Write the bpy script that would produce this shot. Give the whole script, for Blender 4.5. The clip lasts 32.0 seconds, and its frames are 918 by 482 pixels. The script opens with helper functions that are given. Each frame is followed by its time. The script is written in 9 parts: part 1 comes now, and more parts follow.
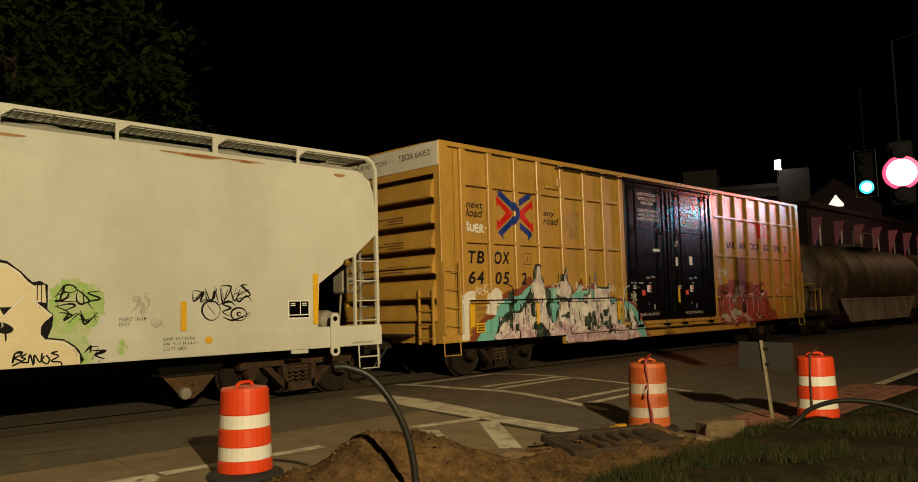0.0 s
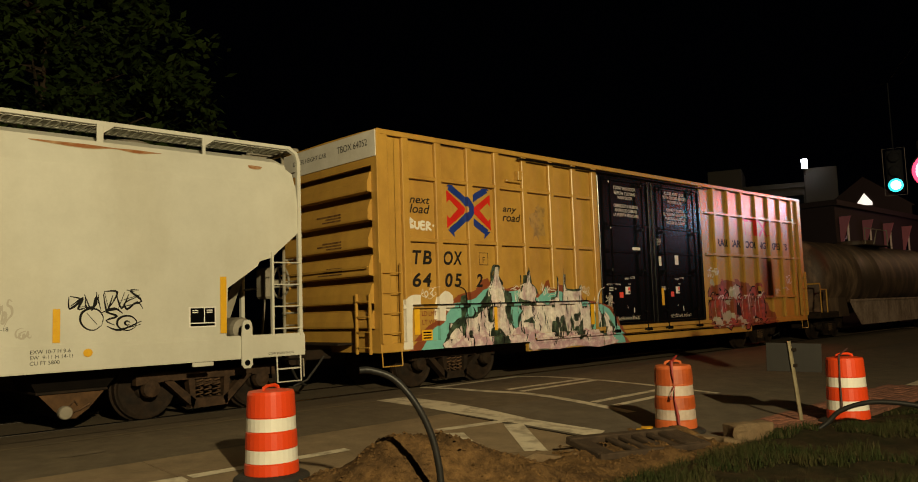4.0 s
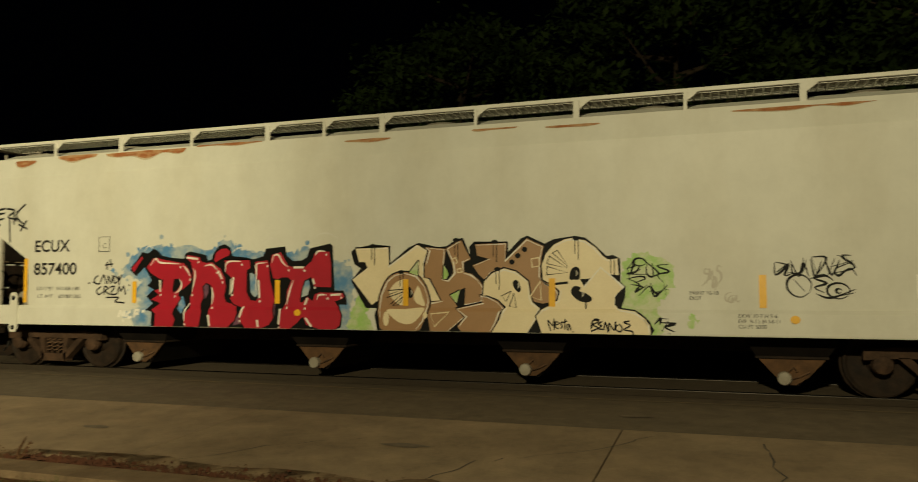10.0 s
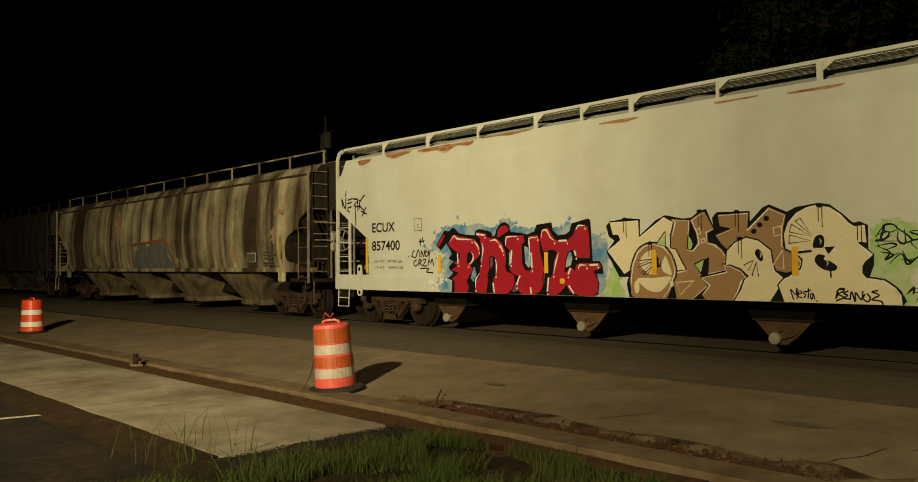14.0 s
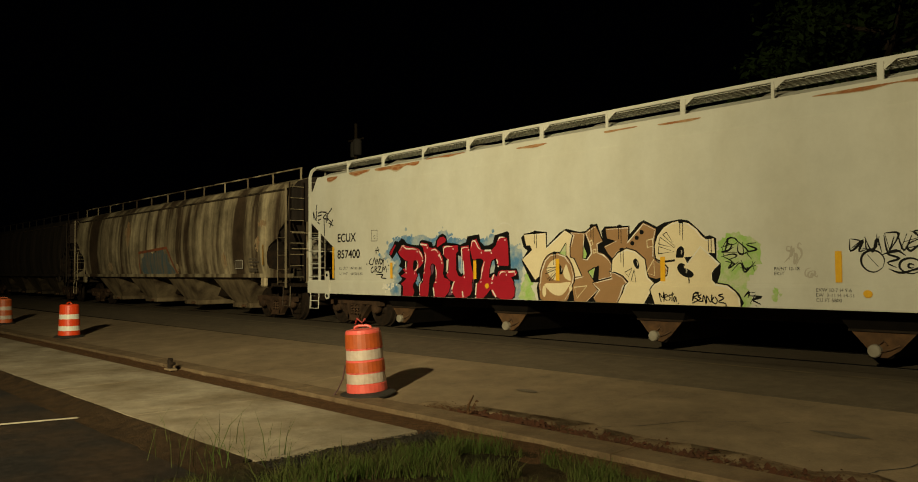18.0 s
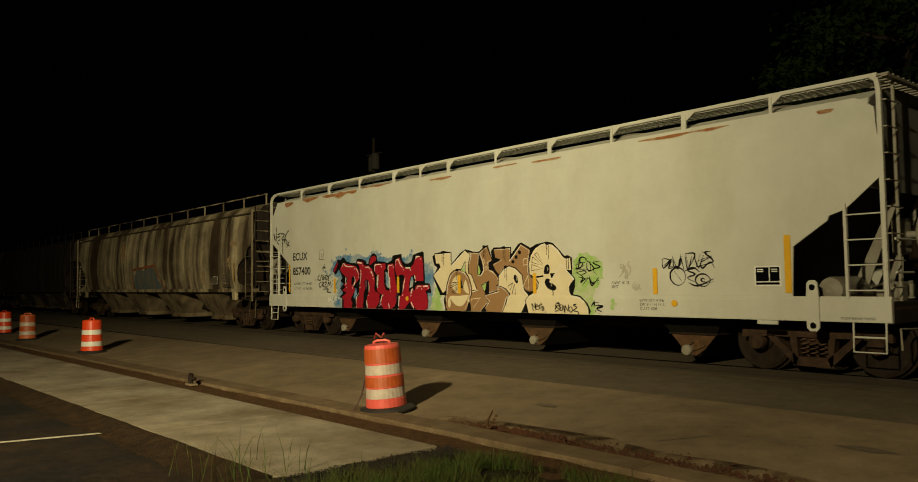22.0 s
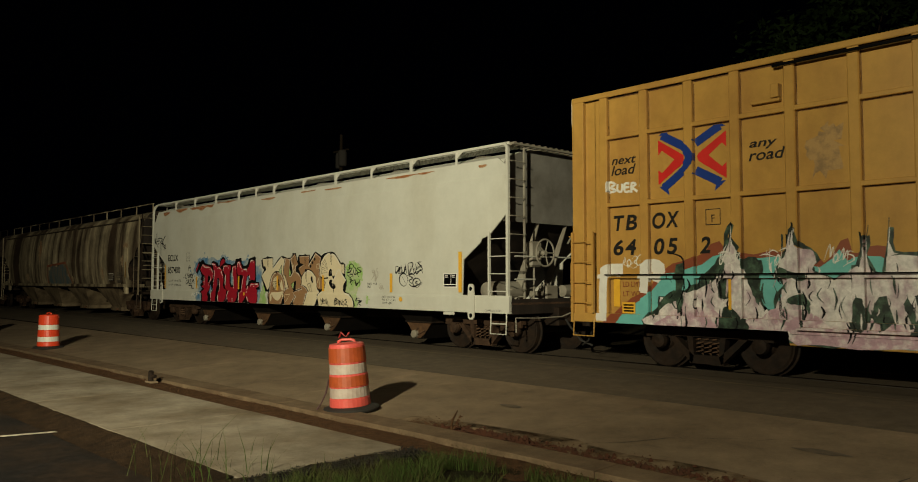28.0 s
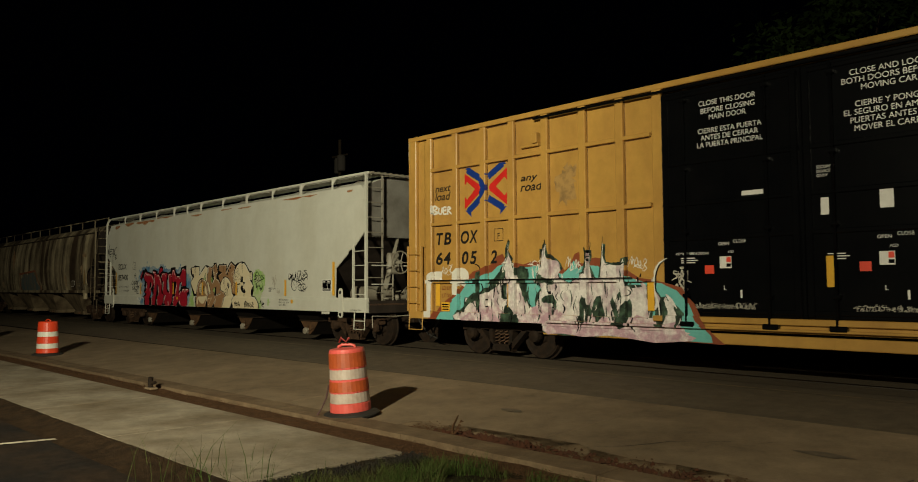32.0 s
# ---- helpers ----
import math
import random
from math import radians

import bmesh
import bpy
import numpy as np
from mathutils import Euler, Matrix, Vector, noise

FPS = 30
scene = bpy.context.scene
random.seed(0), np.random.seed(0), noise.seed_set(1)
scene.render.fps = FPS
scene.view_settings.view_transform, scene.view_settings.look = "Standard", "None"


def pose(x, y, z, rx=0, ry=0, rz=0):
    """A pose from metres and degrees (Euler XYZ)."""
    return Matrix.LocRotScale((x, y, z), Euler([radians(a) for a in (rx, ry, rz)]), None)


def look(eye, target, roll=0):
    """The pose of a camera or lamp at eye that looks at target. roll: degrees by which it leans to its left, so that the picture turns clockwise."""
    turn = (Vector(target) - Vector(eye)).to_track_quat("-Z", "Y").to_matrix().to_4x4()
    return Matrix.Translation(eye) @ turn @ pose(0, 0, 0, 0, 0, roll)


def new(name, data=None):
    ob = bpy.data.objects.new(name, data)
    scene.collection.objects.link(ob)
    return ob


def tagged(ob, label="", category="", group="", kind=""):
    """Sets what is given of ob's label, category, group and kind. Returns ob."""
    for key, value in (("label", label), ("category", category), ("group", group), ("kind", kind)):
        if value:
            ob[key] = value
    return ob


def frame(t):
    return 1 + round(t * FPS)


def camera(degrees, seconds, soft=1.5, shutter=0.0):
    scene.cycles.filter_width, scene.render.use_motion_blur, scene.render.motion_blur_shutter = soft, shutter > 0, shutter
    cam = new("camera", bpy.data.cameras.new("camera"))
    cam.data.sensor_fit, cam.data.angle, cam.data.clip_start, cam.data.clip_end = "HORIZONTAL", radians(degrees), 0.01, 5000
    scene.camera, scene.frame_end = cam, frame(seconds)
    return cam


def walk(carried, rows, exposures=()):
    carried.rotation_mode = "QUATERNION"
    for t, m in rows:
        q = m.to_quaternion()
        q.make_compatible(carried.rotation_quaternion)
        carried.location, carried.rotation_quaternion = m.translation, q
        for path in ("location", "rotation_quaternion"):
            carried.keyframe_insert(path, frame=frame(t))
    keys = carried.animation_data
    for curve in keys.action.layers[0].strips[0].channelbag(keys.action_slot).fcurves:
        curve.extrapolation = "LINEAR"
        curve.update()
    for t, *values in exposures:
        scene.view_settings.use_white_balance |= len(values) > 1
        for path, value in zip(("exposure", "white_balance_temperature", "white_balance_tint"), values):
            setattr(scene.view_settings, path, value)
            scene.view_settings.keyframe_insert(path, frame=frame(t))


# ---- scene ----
# seconds, stops, kelvin, tint: the picture darkens as the pale car fills it
EXPOSURES = [(0, 0.22, 6850, 16), (5.0, 0.18, 6850, 13), (6.0, 0.08, 6500, 10), (7.0, -0.06, 5950, 10), (8.0, -0.06, 5850, 10), (9.0, -0.20, 5750, 14), (10.0, -0.32, 6400, 10),
             (12.0, -0.42, 6600, 10), (16.0, -0.50, 6600, 10), (24.0, -0.60, 6500, 10), (26.0, -0.60, 5900, 13), (29.0, -0.62, 5600, 14), (32.0, -0.62, 5600, 14)]

cam = camera(61.09, 32.0, soft=1.0, shutter=0.35)


def aim(x, y, z, yaw, pitch, roll):
    """A camera pose from the eye, the heading from +y towards +x, the tilt up and the roll, in degrees."""
    return pose(x, y, z) @ pose(0, 0, 0, 0, 0, -yaw) @ pose(0, 0, 0, 90 + pitch) @ pose(0, 0, 0, 0, 0, roll)


walk(cam, [
    (0.0, aim(0.095, 0.081, 1.700, 45.16, 4.84, -1.57)),
    (0.5, aim(0.094, 0.080, 1.700, 44.73, 4.53, -1.61)),
    (1.0, aim(0.093, 0.079, 1.700, 44.40, 4.32, -1.67)),
    (1.5, aim(0.093, 0.078, 1.699, 44.17, 4.00, -1.89)),
    (2.0, aim(0.094, 0.078, 1.699, 43.94, 4.15, -2.03)),
    (2.5, aim(0.094, 0.078, 1.699, 43.70, 4.39, -2.03)),
    (4.5, aim(0.085, 0.075, 1.698, 43.23, 5.27, -1.74)),
    (5.0, aim(0.075, 0.073, 1.699, 41.52, 4.86, -1.71)),
    (5.5, aim(0.059, 0.066, 1.700, 36.89, 4.55, -1.78)),
    (6.0, aim(0.037, 0.051, 1.703, 31.33, 4.38, -1.84)),
    (6.5, aim(0.014, 0.029, 1.707, 25.61, 4.11, -2.06)),
    (7.0, aim(-0.006, 0.008, 1.710, 19.83, 3.99, -2.07)),
    (7.5, aim(-0.016, -0.003, 1.711, 13.61, 3.59, -1.73)),
    (8.0, aim(-0.017, 0.000, 1.709, 7.92, 3.36, -1.50)),
    (8.5, aim(-0.007, 0.018, 1.705, 2.35, 3.19, -1.70)),
    (9.0, aim(0.013, 0.041, 1.700, -5.13, 3.74, -2.02)),
    (9.5, aim(0.040, 0.059, 1.696, -12.48, 3.86, -1.04)),
    (10.0, aim(0.064, 0.066, 1.693, -19.24, 3.62, -0.05)),
    (10.5, aim(0.073, 0.062, 1.689, -26.39, 3.31, 0.44)),
    (11.0, aim(0.064, 0.048, 1.688, -32.72, 2.92, 0.34)),
    (11.5, aim(0.045, 0.031, 1.688, -37.00, 2.61, 0.29)),
    (12.0, aim(0.028, 0.016, 1.690, -39.89, 2.44, 0.04)),
    (12.5, aim(0.017, 0.004, 1.691, -41.48, 2.02, -0.22)),
    (13.0, aim(0.009, -0.004, 1.691, -43.07, 1.71, -0.38)),
    (13.5, aim(0.004, -0.011, 1.690, -44.87, 1.41, -0.56)),
    (15.5, aim(-0.018, -0.026, 1.678, -46.85, 1.98, -0.50)),
    (16.0, aim(-0.019, -0.028, 1.677, -46.90, 1.80, -0.60)),
    (16.5, aim(-0.021, -0.030, 1.677, -47.13, 1.95, -0.52)),
    (17.0, aim(-0.026, -0.031, 1.678, -47.40, 2.13, -0.48)),
    (17.5, aim(-0.032, -0.031, 1.679, -47.74, 2.08, -0.54)),
    (18.0, aim(-0.038, -0.032, 1.680, -48.06, 2.09, -0.45)),
    (18.5, aim(-0.039, -0.033, 1.683, -48.31, 2.27, -0.52)),
    (19.0, aim(-0.040, -0.035, 1.686, -48.53, 2.58, -0.68)),
    (19.5, aim(-0.040, -0.037, 1.689, -48.61, 2.81, -0.70)),
    (20.0, aim(-0.039, -0.038, 1.690, -49.11, 3.28, -0.81)),
    (20.5, aim(-0.037, -0.041, 1.691, -49.38, 3.39, -0.89)),
    (21.0, aim(-0.034, -0.043, 1.692, -49.69, 3.41, -0.87)),
    (21.5, aim(-0.033, -0.042, 1.694, -49.92, 3.24, -0.86)),
    (22.0, aim(-0.032, -0.039, 1.696, -49.38, 3.06, -0.81)),
    (22.5, aim(-0.032, -0.035, 1.697, -48.66, 3.35, -0.93)),
    (23.0, aim(-0.032, -0.032, 1.699, -48.11, 3.37, -1.01)),
    (23.5, aim(-0.033, -0.031, 1.700, -47.68, 3.18, -0.67)),
    (24.0, aim(-0.035, -0.031, 1.703, -47.64, 2.93, -0.34)),
    (24.5, aim(-0.038, -0.030, 1.710, -47.08, 2.69, -0.12)),
    (25.0, aim(-0.040, -0.029, 1.718, -46.15, 2.94, 0.12)),
    (25.5, aim(-0.041, -0.029, 1.725, -45.81, 3.74, 0.16)),
    (26.0, aim(-0.043, -0.028, 1.727, -45.97, 3.71, 0.07)),
    (26.5, aim(-0.045, -0.028, 1.726, -46.27, 3.30, 0.12)),
    (28.5, aim(-0.037, -0.044, 1.717, -47.04, 2.96, -0.10)),
    (29.0, aim(-0.035, -0.044, 1.716, -47.17, 3.04, -0.12)),
    (29.5, aim(-0.035, -0.043, 1.715, -47.17, 2.92, -0.26)),
    (30.0, aim(-0.037, -0.041, 1.715, -47.04, 2.83, -0.43)),
    (30.5, aim(-0.043, -0.039, 1.716, -46.94, 2.84, -0.40)),
    (31.0, aim(-0.050, -0.038, 1.717, -46.83, 2.99, -0.24)),
    (31.5, aim(-0.055, -0.038, 1.718, -46.86, 3.30, -0.31)),
    (32.0, aim(-0.057, -0.037, 1.718, -46.84, 3.25, -0.36)),
], EXPOSURES)

# how far the train has rolled: seconds, metres
ROLL = [
    (0.0, -0.185), (0.5, -0.466), (1.0, -0.749), (1.5, -1.029), (2.0, -1.300), (2.5, -1.555),
    (4.5, -2.507), (5.0, -2.738), (5.5, -2.970), (6.0, -3.205), (6.5, -3.440), (7.0, -3.682),
    (7.5, -3.937), (8.0, -4.211), (8.5, -4.477), (9.0, -4.699), (9.5, -4.873), (10.0, -5.036),
    (10.5, -5.218), (11.0, -5.450), (11.5, -5.717), (12.0, -6.005), (12.5, -6.308), (13.0, -6.621),
    (13.5, -6.942), (15.5, -8.258), (16.0, -8.594), (16.5, -8.936), (17.0, -9.280), (17.5, -9.627),
    (18.0, -9.983), (18.5, -10.360), (19.0, -10.749), (19.5, -11.143), (20.0, -11.543), (20.5, -11.956),
    (21.0, -12.389), (21.5, -12.841), (22.0, -13.303), (22.5, -13.774), (23.0, -14.252), (23.5, -14.738),
    (24.0, -15.236), (24.5, -15.749), (25.0, -16.275), (25.5, -16.803), (26.0, -17.335), (26.5, -17.876),
    (28.5, -20.110), (29.0, -20.666), (29.5, -21.221), (30.0, -21.783), (30.5, -22.356), (31.0, -22.945),
    (31.5, -23.546), (32.0, -24.150),
]

# ---------------------------------------------------------------- night sky and lamps
world = bpy.data.worlds.new("night")
scene.world = world
world.use_nodes = True
world.node_tree.nodes["Background"].inputs["Color"].default_value = (0.10, 0.14, 0.30, 1)
world.node_tree.nodes["Background"].inputs["Strength"].default_value = 0.0012


def lamp(name, kind, place, watts, colour, size):
    data = bpy.data.lights.new(name, kind)
    data.energy, data.color = watts, colour
    if kind == "AREA":
        data.shape, data.size = "DISK", size
    else:
        data.shadow_soft_size = size
    ob = new(name, data)
    ob.location = place
    return ob


# the lot's lamp behind the camera, which throws the drums' shadows towards the train
lamp("street_lamp_light", "POINT", (-0.6, -8.0, 7.3), 12600, (1.0, 0.87, 0.50), 0.16)
# two fill spots added at the lamp to brighten the train's far parts
flood = lamp("street_lamp_flood", "SPOT", (-0.6, -8.0, 7.3), 24500, (1.0, 0.87, 0.50), 0.16)
flood.matrix_basis = look((-0.6, -8.0, 7.3), (-20.0, 11.0, 2.5))
flood.data.spot_size, flood.data.spot_blend = radians(67), 1.0
flood = lamp("street_lamp_flood", "SPOT", (-0.6, -8.0, 7.3), 5200, (1.0, 0.82, 0.44), 0.16)
flood.matrix_basis = look((-0.6, -8.0, 7.3), (12.5, 11.0, 3.0))
flood.data.spot_size, flood.data.spot_blend = radians(36), 1.0
# street lamp over the crossing further along
lamp("crossing_lamp_light", "POINT", (52.0, 6.0, 10.0), 700, (1.0, 0.62, 0.28), 0.2)
# signal heads on the far side of the crossing, facing this way, which tint the end of the train
red = lamp("signal_red_light", "SPOT", (33.0, 6.3, 6.0), 1500, (1.0, 0.10, 0.045), 0.16)
red.matrix_basis = look((33.0, 6.3, 6.0), (24.0, 11.0, 4.2))
green = lamp("signal_green_light", "SPOT", (35.7, 6.2, 5.95), 900, (0.03, 0.75, 1.0), 0.16)
green.matrix_basis = look((35.7, 6.2, 5.95), (24.9, 11.0, 4.8))
second_green = lamp("signal_green_light", "SPOT", (29.7, 6.2, 5.3), 240, (0.03, 0.62, 1.0), 0.16)
second_green.matrix_basis = look((29.7, 6.2, 5.3), (20.7, 11.0, 4.2))
for head in (red, green, second_green):
    head.data.spot_size, head.data.spot_blend = radians(55 if head is red else 34), 0.8

# ---------------------------------------------------------------- materials
def node(tree, kind, **values):
    n = tree.nodes.new(kind)
    for key, value in values.items():
        n.inputs[key.replace("_", " ")].default_value = value
    return n


def material(name, colour, rough=0.6, metal=0.0, second=None, scale=3.0, amount=0.5, fine=60.0, bump=0.15,
             stretch=(1, 1, 1), contrast=(0.35, 0.7), grain=0.12, vary=0.0, coat=0.0, bump_at=None, mid=0.0, mid_scale=9.0, spec=0.5):
    """A worn surface: a base colour, large stains of a second colour, fine grain and relief in object space."""
    m = bpy.data.materials.new(name)
    m.use_nodes = True
    t = m.node_tree
    b = t.nodes["Principled BSDF"]
    b.inputs["Roughness"].default_value, b.inputs["Metallic"].default_value = rough, metal
    b.inputs["Coat Weight"].default_value, b.inputs["Specular IOR Level"].default_value = coat, spec
    where = t.nodes.new("ShaderNodeTexCoord")
    mapping = t.nodes.new("ShaderNodeMapping")
    mapping.inputs["Scale"].default_value = stretch
    t.links.new(where.outputs["Object"], mapping.inputs["Vector"])
    big = node(t, "ShaderNodeTexNoise", Scale=scale, Detail=6.0, Roughness=0.62)
    t.links.new(mapping.outputs["Vector"], big.inputs["Vector"])
    ramp = t.nodes.new("ShaderNodeValToRGB")
    ramp.color_ramp.elements[0].position, ramp.color_ramp.elements[1].position = contrast
    t.links.new(big.outputs["Fac"], ramp.inputs["Fac"])
    mix = t.nodes.new("ShaderNodeMix")
    mix.data_type = "RGBA"
    mix.inputs["A"].default_value = (*colour, 1)
    mix.inputs["B"].default_value = (*(second or [c * 0.7 for c in colour]), 1)
    scaled = t.nodes.new("ShaderNodeMath")
    scaled.operation = "MULTIPLY"
    scaled.inputs[1].default_value = amount
    t.links.new(ramp.outputs["Color"], scaled.inputs[0])
    t.links.new(scaled.outputs[0], mix.inputs["Factor"])
    small = node(t, "ShaderNodeTexNoise", Scale=fine, Detail=4.0, Roughness=0.7)
    t.links.new(where.outputs["Object"], small.inputs["Vector"])
    span = t.nodes.new("ShaderNodeMapRange")
    span.inputs["To Min"].default_value, span.inputs["To Max"].default_value = 1 - grain, 1 + grain
    t.links.new(small.outputs["Fac"], span.inputs["Value"])
    shade = t.nodes.new("ShaderNodeVectorMath")
    shade.operation = "SCALE"
    t.links.new(mix.outputs["Result"], shade.inputs[0])
    t.links.new(span.outputs["Result"], shade.inputs["Scale"])
    last = shade.outputs[0]
    if mid:
        blotch = node(t, "ShaderNodeTexNoise", Scale=mid_scale, Detail=7.0, Roughness=0.75)
        t.links.new(where.outputs["Object"], blotch.inputs["Vector"])
        part_ = t.nodes.new("ShaderNodeMapRange")
        part_.inputs["From Min"].default_value, part_.inputs["From Max"].default_value = 0.3, 0.7
        part_.inputs["To Min"].default_value, part_.inputs["To Max"].default_value = 1 - mid, 1 + mid
        t.links.new(blotch.outputs["Fac"], part_.inputs["Value"])
        more = t.nodes.new("ShaderNodeVectorMath")
        more.operation = "SCALE"
        t.links.new(last, more.inputs[0])
        t.links.new(part_.outputs["Result"], more.inputs["Scale"])
        last = more.outputs[0]
    if vary:
        info = t.nodes.new("ShaderNodeObjectInfo")
        own = t.nodes.new("ShaderNodeMapRange")
        own.inputs["To Min"].default_value, own.inputs["To Max"].default_value = 1 - vary, 1 + vary
        t.links.new(info.outputs["Random"], own.inputs["Value"])
        again = t.nodes.new("ShaderNodeVectorMath")
        again.operation = "SCALE"
        t.links.new(last, again.inputs[0])
        t.links.new(own.outputs["Result"], again.inputs["Scale"])
        last = again.outputs[0]
    t.links.new(last, b.inputs["Base Color"])
    if bump:
        relief = t.nodes.new("ShaderNodeBump")
        relief.inputs["Strength"].default_value = bump
        relief.inputs["Distance"].default_value = bump_at or 0.01
        t.links.new(small.outputs["Fac"], relief.inputs["Height"])
        t.links.new(relief.outputs["Normal"], b.inputs["Normal"])
    return m


def glow(name, colour, strength):
    m = bpy.data.materials.new(name)
    m.use_nodes = True
    b = m.node_tree.nodes["Principled BSDF"]
    b.inputs["Base Color"].default_value = (*[min(1, c) for c in colour], 1)
    b.inputs["Emission Color"].default_value, b.inputs["Emission Strength"].default_value = (*colour, 1), strength
    return m


GREY_PAINT = material("hopper_grey_paint", (0.53, 0.525, 0.465), 0.55, 0, (0.43, 0.405, 0.325), 1.1, 0.5, 40, 0.03, (1, 1, 0.35), (0.42, 0.72), grain=0.03, mid=0.06, mid_scale=1.8)
GREY_DIRT_SHADE = material("hopper_grey_dirt_shade", (0.27, 0.25, 0.20), 0.6, 0, (0.13, 0.10, 0.07), 2.5, 0.7, 40, 0.05)
STREAKED = material("streaked_hopper_paint", (0.40, 0.335, 0.215), 0.65, 0, (0.040, 0.024, 0.014), 1.0, 0.97, 30, 0.05, (1.3, 1, 0.06), (0.36, 0.58), grain=0.15, mid=0.55, mid_scale=0.8, spec=0.25)
BAY_TAN = material("mottled_tan_paint", (0.19, 0.145, 0.088), 0.75, 0, (0.035, 0.022, 0.014), 1.6, 0.9, 30, 0.05, (1.2, 1, 0.5), (0.38, 0.66), spec=0.15)
# bay faces slant from the lamp: their dimness is put into this brown
DIM_BROWN = material("dim_brown_paint", (0.075, 0.055, 0.034), 0.8, 0, (0.015, 0.012, 0.009), 2.0, 0.9, 30, 0.05, (1.5, 1, 0.4), (0.35, 0.6), spec=0.12)
# brown that carries the shade of hopper ends and the dim far cars
SHADED_BROWN = material("shaded_hopper_paint", (0.040, 0.030, 0.024), 0.85, 0, (0.014, 0.011, 0.009), 1.2, 0.9, 30, 0.05, (1.3, 1, 0.10), (0.40, 0.62), spec=0.15)
YELLOW = material("boxcar_yellow_paint", (0.43, 0.245, 0.050), 0.34, 0, (0.30, 0.152, 0.038), 1.6, 0.6, 50, 0.05, (1, 1, 0.4), (0.4, 0.72), grain=0.06, mid=0.12, mid_scale=3.0, spec=0.35)
BLACK_PAINT = material("door_black_paint", (0.0022, 0.0024, 0.0030), 0.21, 0, (0.005, 0.0048, 0.005), 2.0, 0.5, 50, 0.05, spec=0.24)
WHITE_PAINT = material("white_paint", (0.62, 0.60, 0.55), 0.5, 0, (0.40, 0.37, 0.30), 2.0, 0.5, 40, 0.04)
RUST = material("rust_brown_steel", (0.11, 0.062, 0.034), 0.85, 0.0, (0.035, 0.022, 0.015), 6.0, 0.8, 70, 0.3, mid=0.3, spec=0.2)
DARK_STEEL = material("dark_grease_shade_steel", (0.013, 0.010, 0.008), 0.75, 0.0, (0.032, 0.018, 0.010), 5.0, 0.7, 60, 0.3, mid=0.4, spec=0.12)
TRUCK_STEEL = material("rusty_truck_steel", (0.060, 0.034, 0.020), 0.8, 0.0, (0.016, 0.011, 0.008), 5.0, 0.8, 60, 0.3, mid=0.35, spec=0.15)
RAIL_STEEL = material("worn_rail_steel", (0.35, 0.33, 0.30), 0.25, 1.0, (0.14, 0.09, 0.06), 8.0, 0.5, 80, 0.1)
TANK_RUST = material("rusty_tank_paint", (0.055, 0.034, 0.023), 0.6, 0, (0.24, 0.155, 0.10), 1.1, 0.8, 30, 0.06, (1.4, 1, 0.5), (0.48, 0.7), spec=0.35)
ORANGE = material("orange_plastic", (0.62, 0.048, 0.010), 0.38, 0, (0.60, 0.06, 0.012), 4.0, 0.5, 60, 0.03)
ORANGE_FADED = material("faded_orange_plastic", (0.46, 0.10, 0.025), 0.5, 0, (0.32, 0.06, 0.02), 4.0, 0.5, 60, 0.05)
PINKISH = material("faded_pink_orange_plastic", (0.56, 0.085, 0.070), 0.42, 0, (0.42, 0.060, 0.035), 3.0, 0.7, 60, 0.04, mid=0.12)
REFLECTIVE = material("white_reflective_tape", (0.66, 0.64, 0.58), 0.35, 0, (0.55, 0.50, 0.42), 9.0, 0.4, 200, 0.1)
TAPE_WORN = material("worn_reflective_tape", (0.42, 0.35, 0.30), 0.45, 0, (0.24, 0.17, 0.13), 9.0, 0.6, 200, 0.1)
ORANGE_TAPE = material("dull_orange_tape", (0.34, 0.064, 0.011), 0.5, 0, (0.24, 0.040, 0.008), 7, 0.7, 120, 0.08, mid=0.15)
RUBBER = material("black_rubber", (0.018, 0.017, 0.016), 0.65, 0, (0.04, 0.036, 0.03), 8.0, 0.5, 60, 0.2, spec=0.25)
HOSE = material("ribbed_black_hose", (0.010, 0.010, 0.010), 0.45, 0, (0.03, 0.025, 0.02), 8.0, 0.4, 60, 0.1, spec=0.25)
ASPHALT = material("asphalt", (0.094, 0.073, 0.049), 0.9, 0, (0.125, 0.094, 0.060), 0.7, 0.8, 90, 0.5, (0.4, 1.5, 1), grain=0.35, mid=0.28, mid_scale=4.0, spec=0.25)
TRACK_ASPHALT = material("old_asphalt", (0.088, 0.068, 0.046), 0.85, 0, (0.115, 0.088, 0.058), 0.9, 0.7, 90, 0.5, grain=0.3, mid=0.25, spec=0.2)
CONCRETE = material("street_concrete", (0.205, 0.150, 0.092), 0.9, 0, (0.140, 0.098, 0.057), 0.45, 0.9, 45, 0.5, (0.8, 1.1, 1), (0.34, 0.70), grain=0.32, mid=0.30, mid_scale=1.8, spec=0.3)
SIDEWALK = material("sidewalk_concrete", (0.275, 0.235, 0.175), 0.9, 0, (0.125, 0.092, 0.055), 0.9, 0.9, 45, 0.4, (1.0, 1.0, 1), (0.34, 0.66), grain=0.24, mid=0.26, mid_scale=3.0, spec=0.3)
CROSSING = material("worn_crossing_asphalt", (0.092, 0.074, 0.054), 0.9, 0, (0.125, 0.098, 0.068), 0.8, 0.8, 60, 0.5, grain=0.36, mid=0.28, mid_scale=3.0, spec=0.25)
